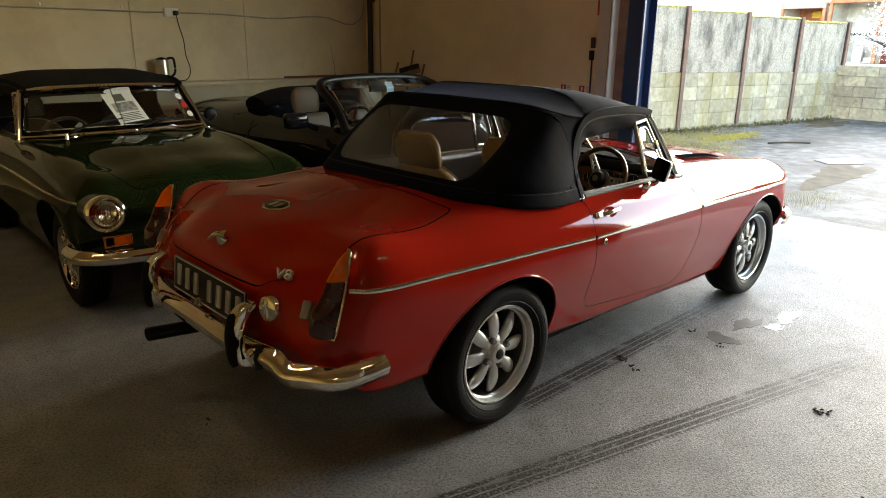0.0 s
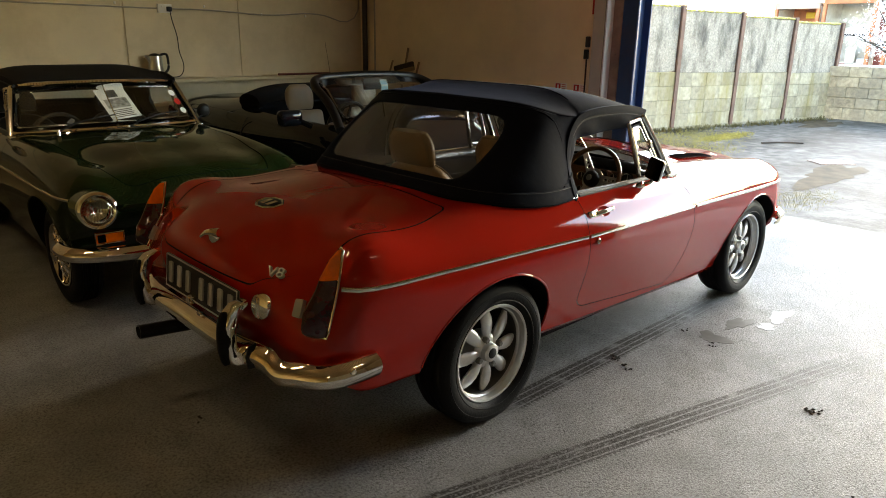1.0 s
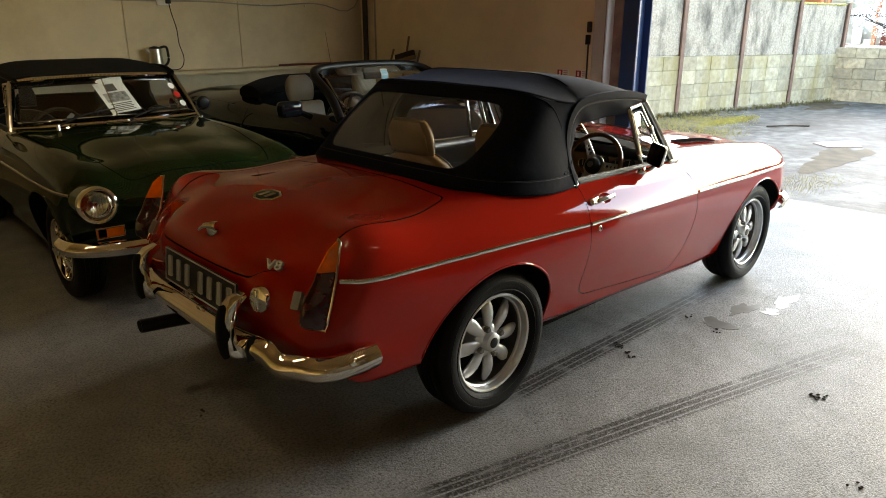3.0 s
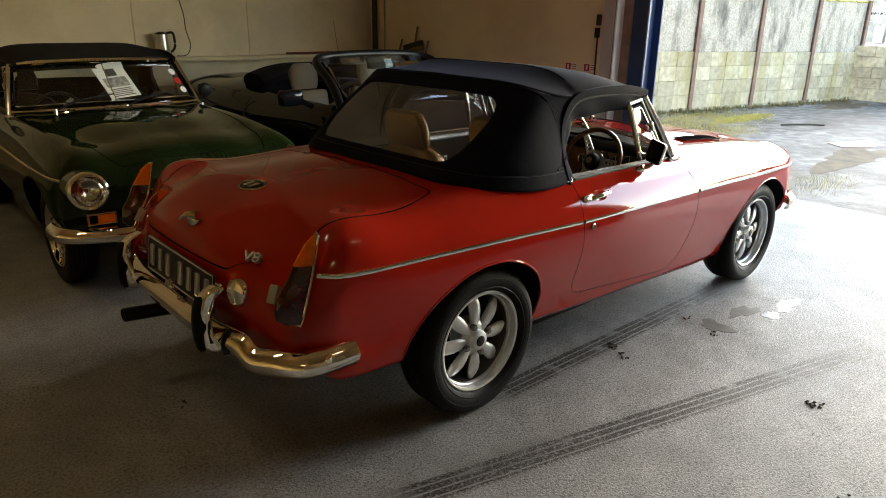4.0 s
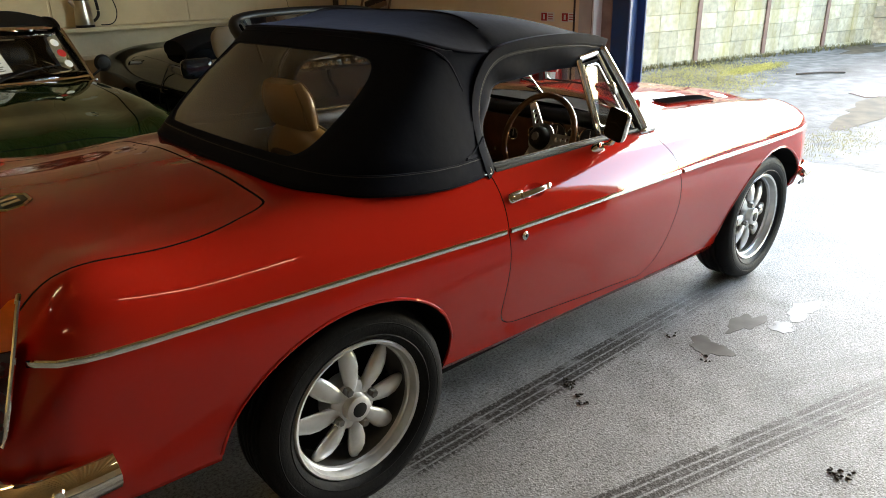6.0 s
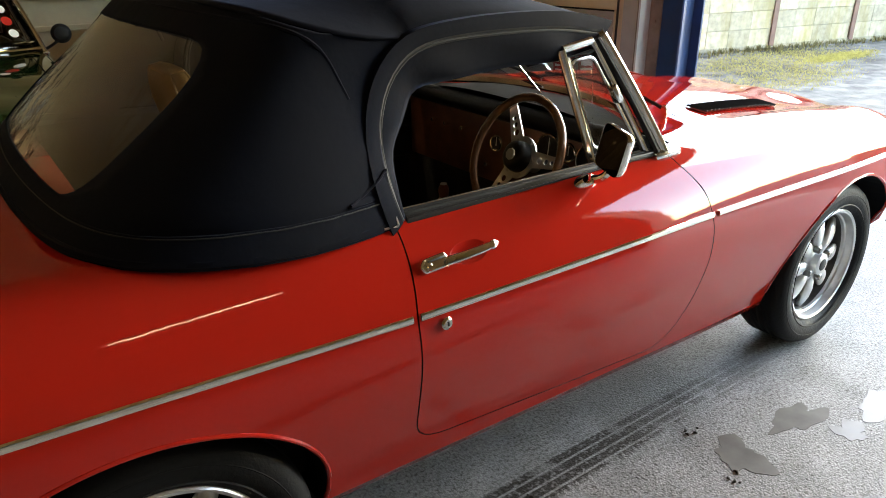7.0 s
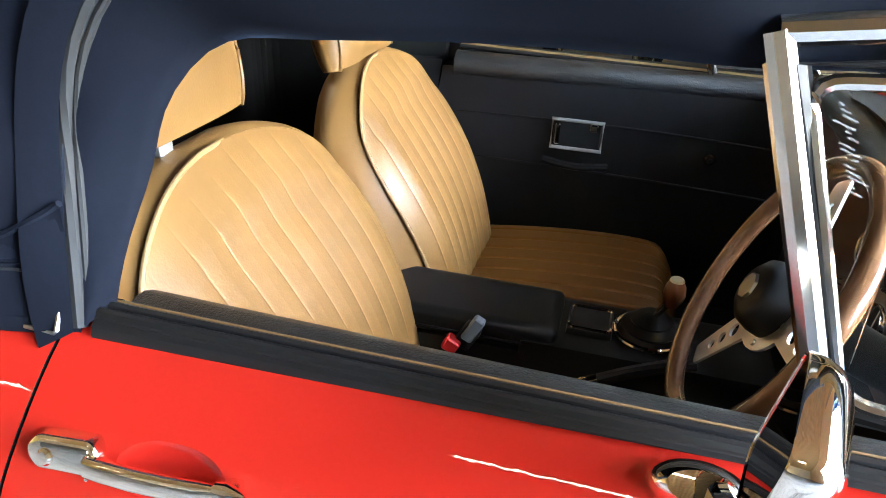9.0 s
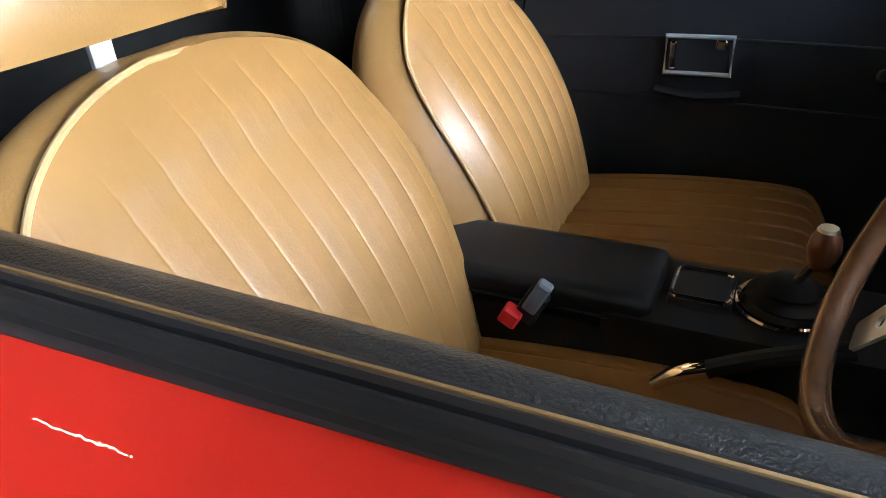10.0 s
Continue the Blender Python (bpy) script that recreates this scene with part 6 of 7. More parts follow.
for s in (-1, 1):
    for x in (0, 2.35):
        w = part("wheel", cylinder(.21, .2, (x, s * .72, .31), (x, s * .865, .31), 32, .01), ALLOY, dark, "silver alloy wheel")
        part("tyre", placed(tyre_mesh(.31, .2, .212), Matrix.Translation((x, s * .77, .31)) @ (Matrix() if s < 0 else Matrix.Rotation(math.pi, 4, "Z"))), RUBBER, w)
    st = part("seat", placed(box(.13, .44, .42, (0, 0, .21), .05, 4), pose(.98, s * .36, .47, 0, -14, 0)), CREAM, dark, "cream leather seat with a headrest")
    part("seat_cushion", box(.5, .46, .16, (1.22, s * .36, .50), .05, 4), CREAM, st)
    rows = []
    for v in np.linspace(-1, 1, 9):
        rows.append([((.055 * math.cos(a)) * (1 - .5 * abs(v) ** 3), .14 * math.copysign(abs(math.sin(a)) ** .7, math.sin(a)) * (1 - .42 * max(0, v) ** 3 - .15 * max(0, -v) ** 3), v * .11) for a in np.linspace(0, 2 * math.pi, 24, endpoint=False)])
    bm = sheet(rows, wrap=True)
    bm.verts.ensure_lookup_table()
    bm.faces.new(bm.verts[:24])
    bm.faces.new(bm.verts[-24:])
    bmesh.ops.recalc_face_normals(bm, faces=bm.faces)
    part("headrest", placed(bm, pose(.885, s * .36, 1.0, 0, -10, 0)), CREAM, st, smooth=60)
    door = part("door_line", tube([(.72, s * .872, .40), (.70, s * .885, .62), (.74, s * .80, .84)], .004, 14, 6), BLACK, dbody)
    part("door_handle", box(.15, .02, .035, (.83, s * .885, .69), .008, 2), NAVY_PAINT, dbody)
    mi = part("door_mirror", tube([(1.78, s * .82, .86), (1.76, s * .90, .90)], .02, 2, 8, smooth=False), NAVY_PAINT, dark, "dark oval door mirror")
    part("mirror_shell", placed(box(.09, .20, .12, (0, 0, 0), .045, 4), pose(1.74, s * .985, .93)), NAVY_PAINT, mi)
wf = part("windscreen_frame", tube([(2.02, -.72, .85), (1.72, -.64, 1.05), (1.45, -.56, 1.175), (1.40, -.3, 1.205), (1.39, 0, 1.21), (1.40, .3, 1.205), (1.45, .56, 1.175), (1.72, .64, 1.05), (2.02, .72, .85)], .034, 60, 12), BLACK, dark, "black windscreen frame")
gl = part("windscreen_glass", sheet([[(2.08 - .56 * v - .10 * u * u, u * (.70 - .14 * v), .86 + .32 * v + .02 * (1 - u * u)) for u in np.linspace(-1, 1, 15)] for v in np.linspace(0, 1, 6)]), GLASS, wf)
gl.visible_shadow = False
gl.modifiers.new("thick", "SOLIDIFY").thickness = .004
part("inner_mirror", box(.03, .2, .06, (1.50, 0, 1.12), .01, 2), BLACK, wf)
tag = part("paper_tag", box(.003, .075, .14, (1.52, .11, 1.06)), WHITE_PAINT, wf, "hanging blue and white paper tag")
part("tag_band", box(.001, .068, .05, (1.523, .11, 1.09)), material("pale_blue_print", (.3, .55, .7), .5), tag)
ax = facing((1.60, -.36, .84), (-.92, 0, .39))
sw = part("steering_wheel", placed(tube([(.18 * math.cos(a), .18 * math.sin(a), 0) for a in np.linspace(0, 2 * math.pi, 40, endpoint=False)], .015, 40, 10, closed=True, smooth=False), ax), BLACK, dark, "black steering wheel")
for k in range(3):
    part("spoke", placed(box(.16, .03, .012, (.09, 0, 0), .004, 1), ax @ Matrix.Rotation(radians(90 + 120 * k), 4, "Z")), BLACK, sw)
part("hub", placed(revolve([(0, .02), (.05, .012), (.06, -.02), (0, -.02)], 24, "Z"), ax), BLACK, sw)
part("dashboard", box(.3, 1.34, .2, (1.88, 0, .78), .06, 3), CREAM, dark)
part("hood_cover", tube([(.45, -.62, .93), (.38, -.35, .99), (.36, 0, 1.0), (.38, .35, .99), (.45, .62, .93)], .085, 30, 12, flat=1.5), CANVAS_BLACK, dark, "folded black soft top")
for s in (-1, 1):
    co = [(-1.05, s * .70, .74), (-.98, s * .76, .76), (-.88, s * .81, .77)]
    part("tail_lamp", tube(co, .045, 10, 10, flat=.5), RED_LENS, dark)


part("aerial", cylinder(.003, .0015, (-.72, 1.12, .86), (-.78, 1.06, 1.46), 6), BLACK, dark, "thin black radio aerial")

# ---- the room ----
for k, px in enumerate((-4.30, -3.02, -1.74, -.46, .82, 2.10)):
    wide = 1.262 if k < 5 else 1.742
    tagged(part("wall_panel", box(wide, .014, 1.36, (px + wide / 2 + .009, WALL_Y - .007, 1.065 + .68), .004, 1), WALL_BOARD), "cream painted wall board with open joints", "wall panel", "back wall boards", "structure")
    tagged(part("wall_panel", box(wide, .014, 1.3, (px + wide / 2 + .009, WALL_Y - .007, 2.431 + .65), .004, 1), WALL_BOARD), "cream painted wall board with open joints", "wall panel", "back wall boards", "structure")
ledge = tagged(part("ledge", box(8.14, .17, .04, (-.24, WALL_Y - .085, 1.04), .006, 1), WALL_BOARD), "cream painted wall ledge", "ledge", kind="structure")
tagged(part("trim", box(8.14, .03, .05, (-.24, WALL_Y - .015, .78), .006, 1), WALL_BOARD), "cream painted rail", "trim", kind="structure")
CABLE = material("grey_cable", (.35, .32, .27), .5)
DARK_PIPE = material("dark_brown_pipe", (.03, .022, .018), .5)
cable = part("cable", tube([(-4.2, WALL_Y - .025, 1.755), (-.4, WALL_Y - .025, 1.783), (.4, WALL_Y - .025, 1.78), (1.15, WALL_Y - .025, 1.778), (1.9, WALL_Y - .025, 1.775), (2.6, WALL_Y - .025, 1.755), (3.35, WALL_Y - .025, 1.755), (3.62, WALL_Y - .025, 1.705), (3.76, WALL_Y - .025, 1.78), (3.80, WALL_Y - .025, 2.1), (3.80, WALL_Y - .025, 4.2)], .008, 90, 8), CABLE)
tagged(cable, "thin grey cable clipped along the back wall", "cable")
for x in (-.7, 0.0, .75, 1.7, 2.4, 3.0):
    part("cable_clip", box(.02, .014, .028, (x, WALL_Y - .02, 1.815 if x < 2 else 1.755), .003, 1), WHITE_PAINT, cable)
socket = thing("wall_socket", pose(1.25, WALL_Y - .014, 1.778), "white double wall socket with a black plug", "socket")
part("socket_box", box(.15, .035, .09, (0, -.018, 0), .006, 2), WHITE_PAINT, socket)
part("switch_rocker", box(.012, .008, .02, (-.03, -.038, .018), .002, 1), WHITE_PAINT, socket)
plug = part("plug", box(.05, .04, .05, (.035, -.055, -.005), .01, 2), BLACK, socket, "black mains plug")
part("kettle_cord", tube([(.035, -.07, -.02), (.045, -.08, -.12), (.09, -.07, -.3), (.10, -.07, -.45), (.12, -.10, -.58), (.06, -.13, -.69), (-.05, -.13, -.70)], .005, 40, 8), BLACK, plug)
kettle = thing("kettle", pose(1.07, WALL_Y - .105, 1.061), "brushed steel jug kettle on the ledge", "kettle")
part("kettle_base", placed(revolve([(0, 0), (.082, 0), (.085, .008), (.08, .022), (0, .022)], 32, "Z"), Matrix()), BLACK, kettle)
part("kettle_body", revolve([(0, .022), (.078, .022), (.08, .03), (.066, .2), (.062, .235), (0, .24)], 40, "Z"), STEEL, kettle, "brushed steel jug")
part("kettle_lid", revolve([(0, .262), (.02, .26), (.05, .25), (.062, .236), (0, .236)], 32, "Z"), BLACK, kettle)
part("kettle_handle", tube([(.06, 0, .245), (.12, 0, .25), (.135, 0, .19), (.125, 0, .09), (.08, 0, .05)], .013, 24, 10), BLACK, kettle)
part("kettle_spout", tube([(-.055, 0, .19), (-.085, 0, .22), (-.10, 0, .235)], [.028, .02, .014], 8, 12), STEEL, kettle)
rod = part("stick", cylinder(.013, .013, (2.55, WALL_Y - .08, 1.073), (3.30, WALL_Y - .08, 1.073), 12), material("red_brown_stick", (.16, .04, .03), .5))
tagged(rod, "red-brown wooden stick lying on the ledge", "stick")
pipe1 = part("corner_pipe", cylinder(.034, .034, (3.79, WALL_Y - .18, 0), (3.79, WALL_Y - .18, 4.2), 20), DARK_PIPE)
tagged(pipe1, "dark brown vertical pipe in the corner", "pipe")
for z in (.6, 2.0, 3.4):
    part("pipe_clip", box(.06, .09, .03, (3.815, WALL_Y - .18, z), .004, 1), DARK_PIPE, pipe1)
cond = tagged(part("conduit", cylinder(.011, .011, (3.838, 4.975, .4), (3.838, 4.975, 2.05), 12), CABLE), "thin wall conduit with a small box", "conduit")
part("conduit_box", box(.05, .10, .14, (3.825, 4.975, 2.12), .006, 1), BLACK, cond)

# grey lower wall with a black line, and a bundle hung on it
WALL_GREY = material("pale_grey_lower_wall", (.52, .5, .47), .6, var=.08, stain=(.36, .33, .29), stain_scale=1.1)
tagged(part("wall_dado", box(.006, 1.98, .95, (3.847, 2.70, .475)), WALL_GREY), "pale grey painted lower wall", "wall", kind="structure")
tagged(part("dado_line", box(.008, 1.98, .012, (3.846, 2.70, .957)), BLACK), "thin black line along the wall", "trim", kind="structure")
CLOTH = material("dark_blue_cloth", (.012, .014, .022), .9, bump=.5, bump_scale=60)
rows = []
for v in np.linspace(-1, 1, 13):
    ring = []
    for a in np.linspace(0, 2 * math.pi, 26, endpoint=False):
        k = 1 + .10 * math.sin(3 * a + 4 * v) + .07 * math.sin(7 * a - 3 * v)
        ring.append((3.765 + .07 * math.cos(a) * k * (1 - v ** 4) ** .5, 2.52 + .17 * math.sin(a) * k * (1 - .9 * v ** 6) ** .5, .66 + .14 * v + .02 * math.sin(2 * a)))
    rows.append(ring)
tagged(part("hanging_cloth", sheet(rows, wrap=True), CLOTH, smooth=60), "crumpled dark blue cloth hung on the wall", "cloth")

# brooms against the door wall
HANDLE = material("worn_broom_wood", (.22, .14, .08), .6, var=.2)
BRISTLE = material("dark_bristles", (.03, .02, .016), .9, bump=.8, bump_scale=200)
for (a, b, head) in (((3.62, 4.42, .02), (3.81, 4.28, 1.405), False), ((3.60, 4.86, .02), (3.81, 4.575, 1.25), False), ((3.62, 4.28, .02), (3.81, 4.08, 1.245), False)):
    broom = part("broom", cylinder(.014, .013, a, b, 12), HANDLE)
    tagged(broom, "wooden broom handle leaning on the wall", "broom", "brooms by the wall")
hung = part("broom", cylinder(.013, .013, (3.60, 4.30, .02), (3.80, 4.36, 1.10), 12), HANDLE)
tagged(hung, "upturned broom with dark bristles leaning on the wall", "broom", "brooms by the wall")
part("broom_head", box(.05, .36, .05, (3.79, 4.335, 1.13), .012, 2, rot=Matrix.Rotation(radians(-12), 4, "X")), HANDLE, hung)
part("bristles", box(.05, .35, .07, (3.79, 4.34, 1.18), .01, 1, rot=Matrix.Rotation(radians(-12), 4, "X")), BRISTLE, hung)

# fire points
SIGN_RED = material("red_sign", (.45, .02, .015), .4)
for y in (1.96, 1.735):
    sg = part("safety_sign", box(.004, .146, .074, (3.847, y, 1.077), .001, 1), WHITE_PAINT)
    tagged(sg, "small red and white extinguisher sign", "sign", "extinguisher signs")
    part("sign_panel", box(.002, .062, .064, (3.844, y + .036, 1.077)), SIGN_RED, sg)
    for z in (1.099, 1.080, 1.061):
        part("sign_bar", box(.002, .05, .007, (3.844, y - .034, z)), SIGN_RED, sg)
    part("sign_mark", box(.001, .02, .04, (3.8425, y + .036, 1.077)), WHITE_PAINT, sg)
EXT_RED = material("red_extinguisher_enamel", (.42, .015, .015), .3, coat=.5)
for y in (2.06, 1.80):
    ex = thing("fire_extinguisher", pose(3.755, y, .30), "red fire extinguisher hung on the wall", "extinguisher", "wall extinguishers")
    part("cylinder", revolve([(0, 0), (.07, 0), (.082, .012), (.082, .42), (.07, .465), (.035, .495), (.022, .51), (0, .51)], 40, "Z"), EXT_RED, ex)
    part("foot_ring", revolve([(.072, -.004), (.084, -.004), (.084, .02), (.072, .02)], 40, "Z"), BLACK, ex)
    part("label_panel", revolve([(.0826, .14), (.0832, .14), (.0832, .36), (.0826, .36)], 40, "Z"), EXT_RED, ex)
    lb = []
    for z0, z1, mat in ((.30, .36, WHITE_PAINT), (.27, .285, WHITE_PAINT), (.24, .25, WHITE_PAINT), (.21, .22, WHITE_PAINT), (.18, .19, WHITE_PAINT), (.05, .10, WHITE_PAINT)):
        g = [[(-.0842 * math.cos(a), -.0842 * math.sin(a), z) for a in np.linspace(-.1, 1.0, 9)] for z in (z0, z1)]
        part("label_bar", sheet(g), mat, ex)
    part("valve", cylinder(.02, .018, (0, 0, .505), (0, 0, .56), 16, .003), STEEL, ex)
    part("grip", box(.15, .022, .014, (-.045, 0, .585), .004, 1, rot=Matrix.Rotation(-.25, 4, "Y")), BLACK, ex)
    part("carry_handle", box(.14, .022, .012, (-.045, 0, .548), .004, 1, rot=Matrix.Rotation(.12, 4, "Y")), BLACK, ex)
    part("hose", tube([(.02, .01, .535), (.03, .075, .53), (.02, .10, .44), (.0, .10, .25), (-.01, .097, .12)], .011, 26, 8), BLACK, ex)
    part("bracket", box(.05, .06, .03, (.085, 0, .42), .004, 1), STEEL, ex)
fs = part("safety_sign", box(.004, .15, .24, (3.847, 1.575, 1.885), .001, 1), SIGN_RED)
tagged(fs, "red fire point sign with white print", "sign")
part("sign_mark", box(.001, .08, .07, (3.8445, 1.59, 1.95)), WHITE_PAINT, fs)
part("sign_mark", box(.001, .05, .09, (3.8445, 1.535, 1.93)), WHITE_PAINT, fs)
txt = lettering("Fire", .05, .0004)
part("sign_letters", placed(txt, facing((3.844, 1.575, 1.84), (-1, 0, 0))), WHITE_PAINT, fs)
txt = lettering("point", .05, .0004)
part("sign_letters", placed(txt, facing((3.844, 1.575, 1.795), (-1, 0, 0))), WHITE_PAINT, fs)
sb = part("switch_box", box(.04, .04, .09, (3.83, 1.672, 1.40), .005, 1), BLACK)
tagged(sb, "small black switch box on the wall", "switch")
part("switch_conduit", cylinder(.008, .008, (3.84, 1.672, .05), (3.84, 1.672, 1.37), 10), DARK_PIPE, sb)
part("switch_lever", box(.05, .03, .10, (3.82, 1.655, 1.515), .01, 2), DARK_PIPE, sb)

# door frame: pale jamb, brown shutter guide, blue column
jamb = tagged(part("door_jamb", box(.12, .15, 3.95, (3.892, 1.548, 1.975), .006, 1), GREY_PAINT), "pale painted door jamb", "door frame", kind="structure")
part("jamb_strip", box(.03, .012, 3.9, (3.835, 1.480, 1.97), .003, 1), BROWN_STEEL, jamb)
guide = tagged(part("shutter_guide", box(.10, .105, 3.95, (3.98, 1.418, 1.975), .008, 1), BROWN_STEEL), "rusty brown roller shutter guide", "shutter guide", kind="structure")
for z in (.4, .9, 1.4, 1.9, 2.4):
    part("guide_bolt", cylinder(.012, .012, (3.93, 1.418, z), (3.92, 1.418, z), 8), BROWN_STEEL, guide)
col = tagged(part("steel_column", box(.02, .158, 3.95, (3.935, 1.284, 1.975), .003, 1), BLUE_STEEL), "blue painted steel column beside the opening", "column", kind="structure")
part("column_web", box(.20, .016, 3.95, (4.045, 1.284, 1.975)), BLUE_STEEL, col)
part("column_flange", box(.02, .158, 3.95, (4.155, 1.284, 1.975), .003, 1), BLUE_STEEL, col)
part("column_edge", box(.03, .012, 3.95, (3.945, 1.206, 1.975), .003, 1), BLUE_STEEL, col)

# sheet of paper and stickers behind the green car's screen
paper = thing("paper_notice", GREEN_POSE, "printed sale notice behind the windscreen", "paper")
pm = facing((1.375, .06, 1.045), (.64, 0, .77), up=(-.77, 0, .64)) @ Matrix.Rotation(radians(8), 4, "Z")
part("paper_sheet", placed(box(.21, .297, .001, (0, 0, 0)), pm), material("white_paper", (.8, .8, .8), .7), paper)
INK = material("grey_ink", (.08, .085, .09), .7)
part("printed_picture", placed(box(.07, .07, .001, (0, .095, .001)), pm), INK, paper)
part("printed_picture", placed(box(.16, .09, .001, (0, .0, .001)), pm), material("grey_photo", (.3, .3, .3), .7, var=.8, scale=30), paper)
for k in range(5):
    part("text_bar", placed(box(.15 - .02 * (k % 2), .007, .001, (0, -.065 - .016 * k, .001)), pm), INK, paper)
for z, rr, mat in ((1.10, .026, WHITE_PAINT), (1.04, .027, SIGN_RED), (.98, .025, WHITE_PAINT)):
    st = part("windscreen_sticker", placed(cylinder(rr, rr, (0, 0, -.0005), (0, 0, .0005), 28), facing((1.5 - (z - .93) * .95, .50 - (z - .98) * .25, z), (.75, .3, .6))), mat)
    st.matrix_world = GREEN_POSE
    tagged(st, "round disc sticker on the windscreen", "sticker", "windscreen stickers")

# wet patches and litter on the floor
WET = material("standing_water", (.16, .16, .157), .3, var=.2)
WET.node_tree.nodes["Principled BSDF"].inputs["Specular IOR Level"].default_value = .2
DAMP = material("damp_concrete", (.12, .118, .11), .4, var=.2, scale=12)
DAMP.node_tree.nodes["Principled BSDF"].inputs["Specular IOR Level"].default_value = .1
LITTER = material("dark_litter", (.03, .028, .022), .9)


def blob(cx, cy, rx, ry, seed, z=.0012, n=40):
    rnd = random.Random(seed)
    ph = [rnd.uniform(0, 6.28) for _ in range(5)]
    pts = []
    for a in np.linspace(0, 2 * math.pi, n, endpoint=False):
        k = 1 + .25 * math.sin(2 * a + ph[0]) + .2 * math.sin(3 * a + ph[1]) + .12 * math.sin(5 * a + ph[2]) + .09 * math.sin(9 * a + ph[3])
        pts.append((cx + rx * k * math.cos(a), cy + ry * k * math.sin(a)))
    return prism(pts, z - .001, z, "z")


for k, (cx, cy, rx, ry, mat) in enumerate(((2.11, -1.05, .10, .055, WET), (1.89, -1.06, .045, .05, WET), (1.82, -.93, .12, .045, DAMP), (1.52, -.93, .075, .07, DAMP))):
    tagged(part("puddle", blob(cx, cy, rx, ry, k + 3), mat), "thin wet patch on the concrete floor" if mat is WET else "dark damp patch on the concrete floor", "puddle", "wet patches")
for k, (cx, cy) in enumerate(((1.10, -1.59), (.90, -.72), (1.49, -.77), (.84, -.83), (.86, -.79), (1.42, -.96), (.55, -1.9), (-.6, -1.2), (-.9, .1))):
    rnd = random.Random(k)
    bm = None
    for j in range(12 if k < 2 else 4):
        a, r0 = rnd.uniform(0, 6.28), rnd.uniform(.0, .035)
        L = rnd.uniform(.005, .018)
        x, y = cx + r0 * math.cos(a), cy + r0 * math.sin(a)
        b2 = rnd.uniform(0, 6.28)
        bm = tube([(x, y, .003), (x + L * .5 * math.cos(b2), y + L * .5 * math.sin(b2), .004), (x + L * math.cos(b2 + .6), y + L * math.sin(b2 + .6), .003)], [.002, .0045, .0015], 6, 6, bm=bm)
    tagged(part("litter", bm, LITTER), "scrap of dark dried leaf litter", "litter", "floor litter")


# ---- the yard ----
FENCE = [(10.1 + 1.655 * k, 4.14 - .352 * k, 2.15 - .06 * k) for k in range(-3, 4)]
turn = math.atan2(-.352, 1.655)
wallf = thing("yard_wall", None, "panel wall of flaking render over stained blocks", "wall", kind="structure")
rnd = random.Random(5)
BLOCKS = [as_mesh(box(.4065, .10, .237, (0, 0, 0), .004, 1), "block") for _ in range(3)]
for me in BLOCKS:
    me.materials.append(BLOCK_YELLOW)
for k, (x, y, h) in enumerate(FENCE):
    pm = pose(x, y, 0, 0, 0, math.degrees(turn))
    po = part("wall_post", placed(box(.09, .02, h + .02, (0, -.075, h / 2), .003, 1), pm), POST_BROWN, wallf, "rusty brown steel post")
    part("post_web", placed(box(.014, .14, h + .02, (0, 0, h / 2)), pm), POST_BROWN, po)
    part("post_flange", placed(box(.09, .02, h + .02, (0, .075, h / 2), .003, 1), pm), POST_BROWN, po)
    if k < len(FENCE) - 1:
        x2, y2, h2 = FENCE[k + 1]
        mid = pose((x + x2) / 2, (y + y2) / 2, 0, 0, 0, math.degrees(turn))
        zl = .99 - .022 * (k - 3)
        hh = (h + h2) / 2 - .05
        part("render_panel", placed(box(1.655 - .03, .075, hh - zl, (0, .005 * (k % 3), (zl + hh) / 2), .008, 1), mid), RENDER_WHITE, wallf, "flaking white rendered panel")
        part("wall_footing", placed(box(1.66, .13, .07, (0, 0, -.02)), mid), BLOCK_YELLOW, wallf, "stained concrete footing")
        part("wall_core", placed(box(1.62, .055, zl - .02, (0, 0, zl / 2)), mid), BLOCK_YELLOW, wallf)
        for c in range(4):
            n = 4
            for b in range(n):
                o = part("block", BLOCKS[(b + c) % 3], None, wallf)
                o.matrix_local = mid @ pose(-.61 + .408 * b + rnd.uniform(-.003, .003), rnd.uniform(-.006, .006), .125 + (zl / 4) * c - .005, 0, 0, rnd.uniform(-.4, .4)) @ Matrix.Diagonal((1, 1, zl / 4 / .241, 1))
        mo = bmesh.new()
        for j in range(150 if k > 1 else 10):
            u = rnd.uniform(-.8, .8)
            bm2 = bmesh.new()
            bmesh.ops.create_icosphere(bm2, subdivisions=1, radius=rnd.uniform(.014, .042))
            join(mo, placed(bm2, mid @ Matrix.Translation((u, rnd.uniform(-.04, .04), hh + rnd.uniform(-.005, .012))) @ Matrix.Diagonal((1.4, 1, .6, 1))))
        tagged(part("moss", mo, MOSS, None), "yellow-green moss along the wall top", "moss", kind="stuff")
low = thing("low_wall", None, "low grey concrete block wall", "wall", kind="structure")
GBLOCK = as_mesh(box(.10, .435, .21, (0, 0, 0), .008, 1), "block")
GBLOCK.materials.append(BLOCK_GREY)
for c in range(5):
    for b in range(22):
        o = part("block", GBLOCK, None, low)
        o.matrix_local = pose(14.95 + rnd.uniform(-.006, .006), 2.92 - .44 * b - (.22 if c % 2 else 0), .108 + .217 * c)
part("wall_footing", box(.12, 9.6, .07, (14.955, -1.6, -.02)), BLOCK_GREY, low)
part("wall_core", box(.07, 9.6, 1.06, (14.96, -1.6, .53)), BLOCK_GREY, low)

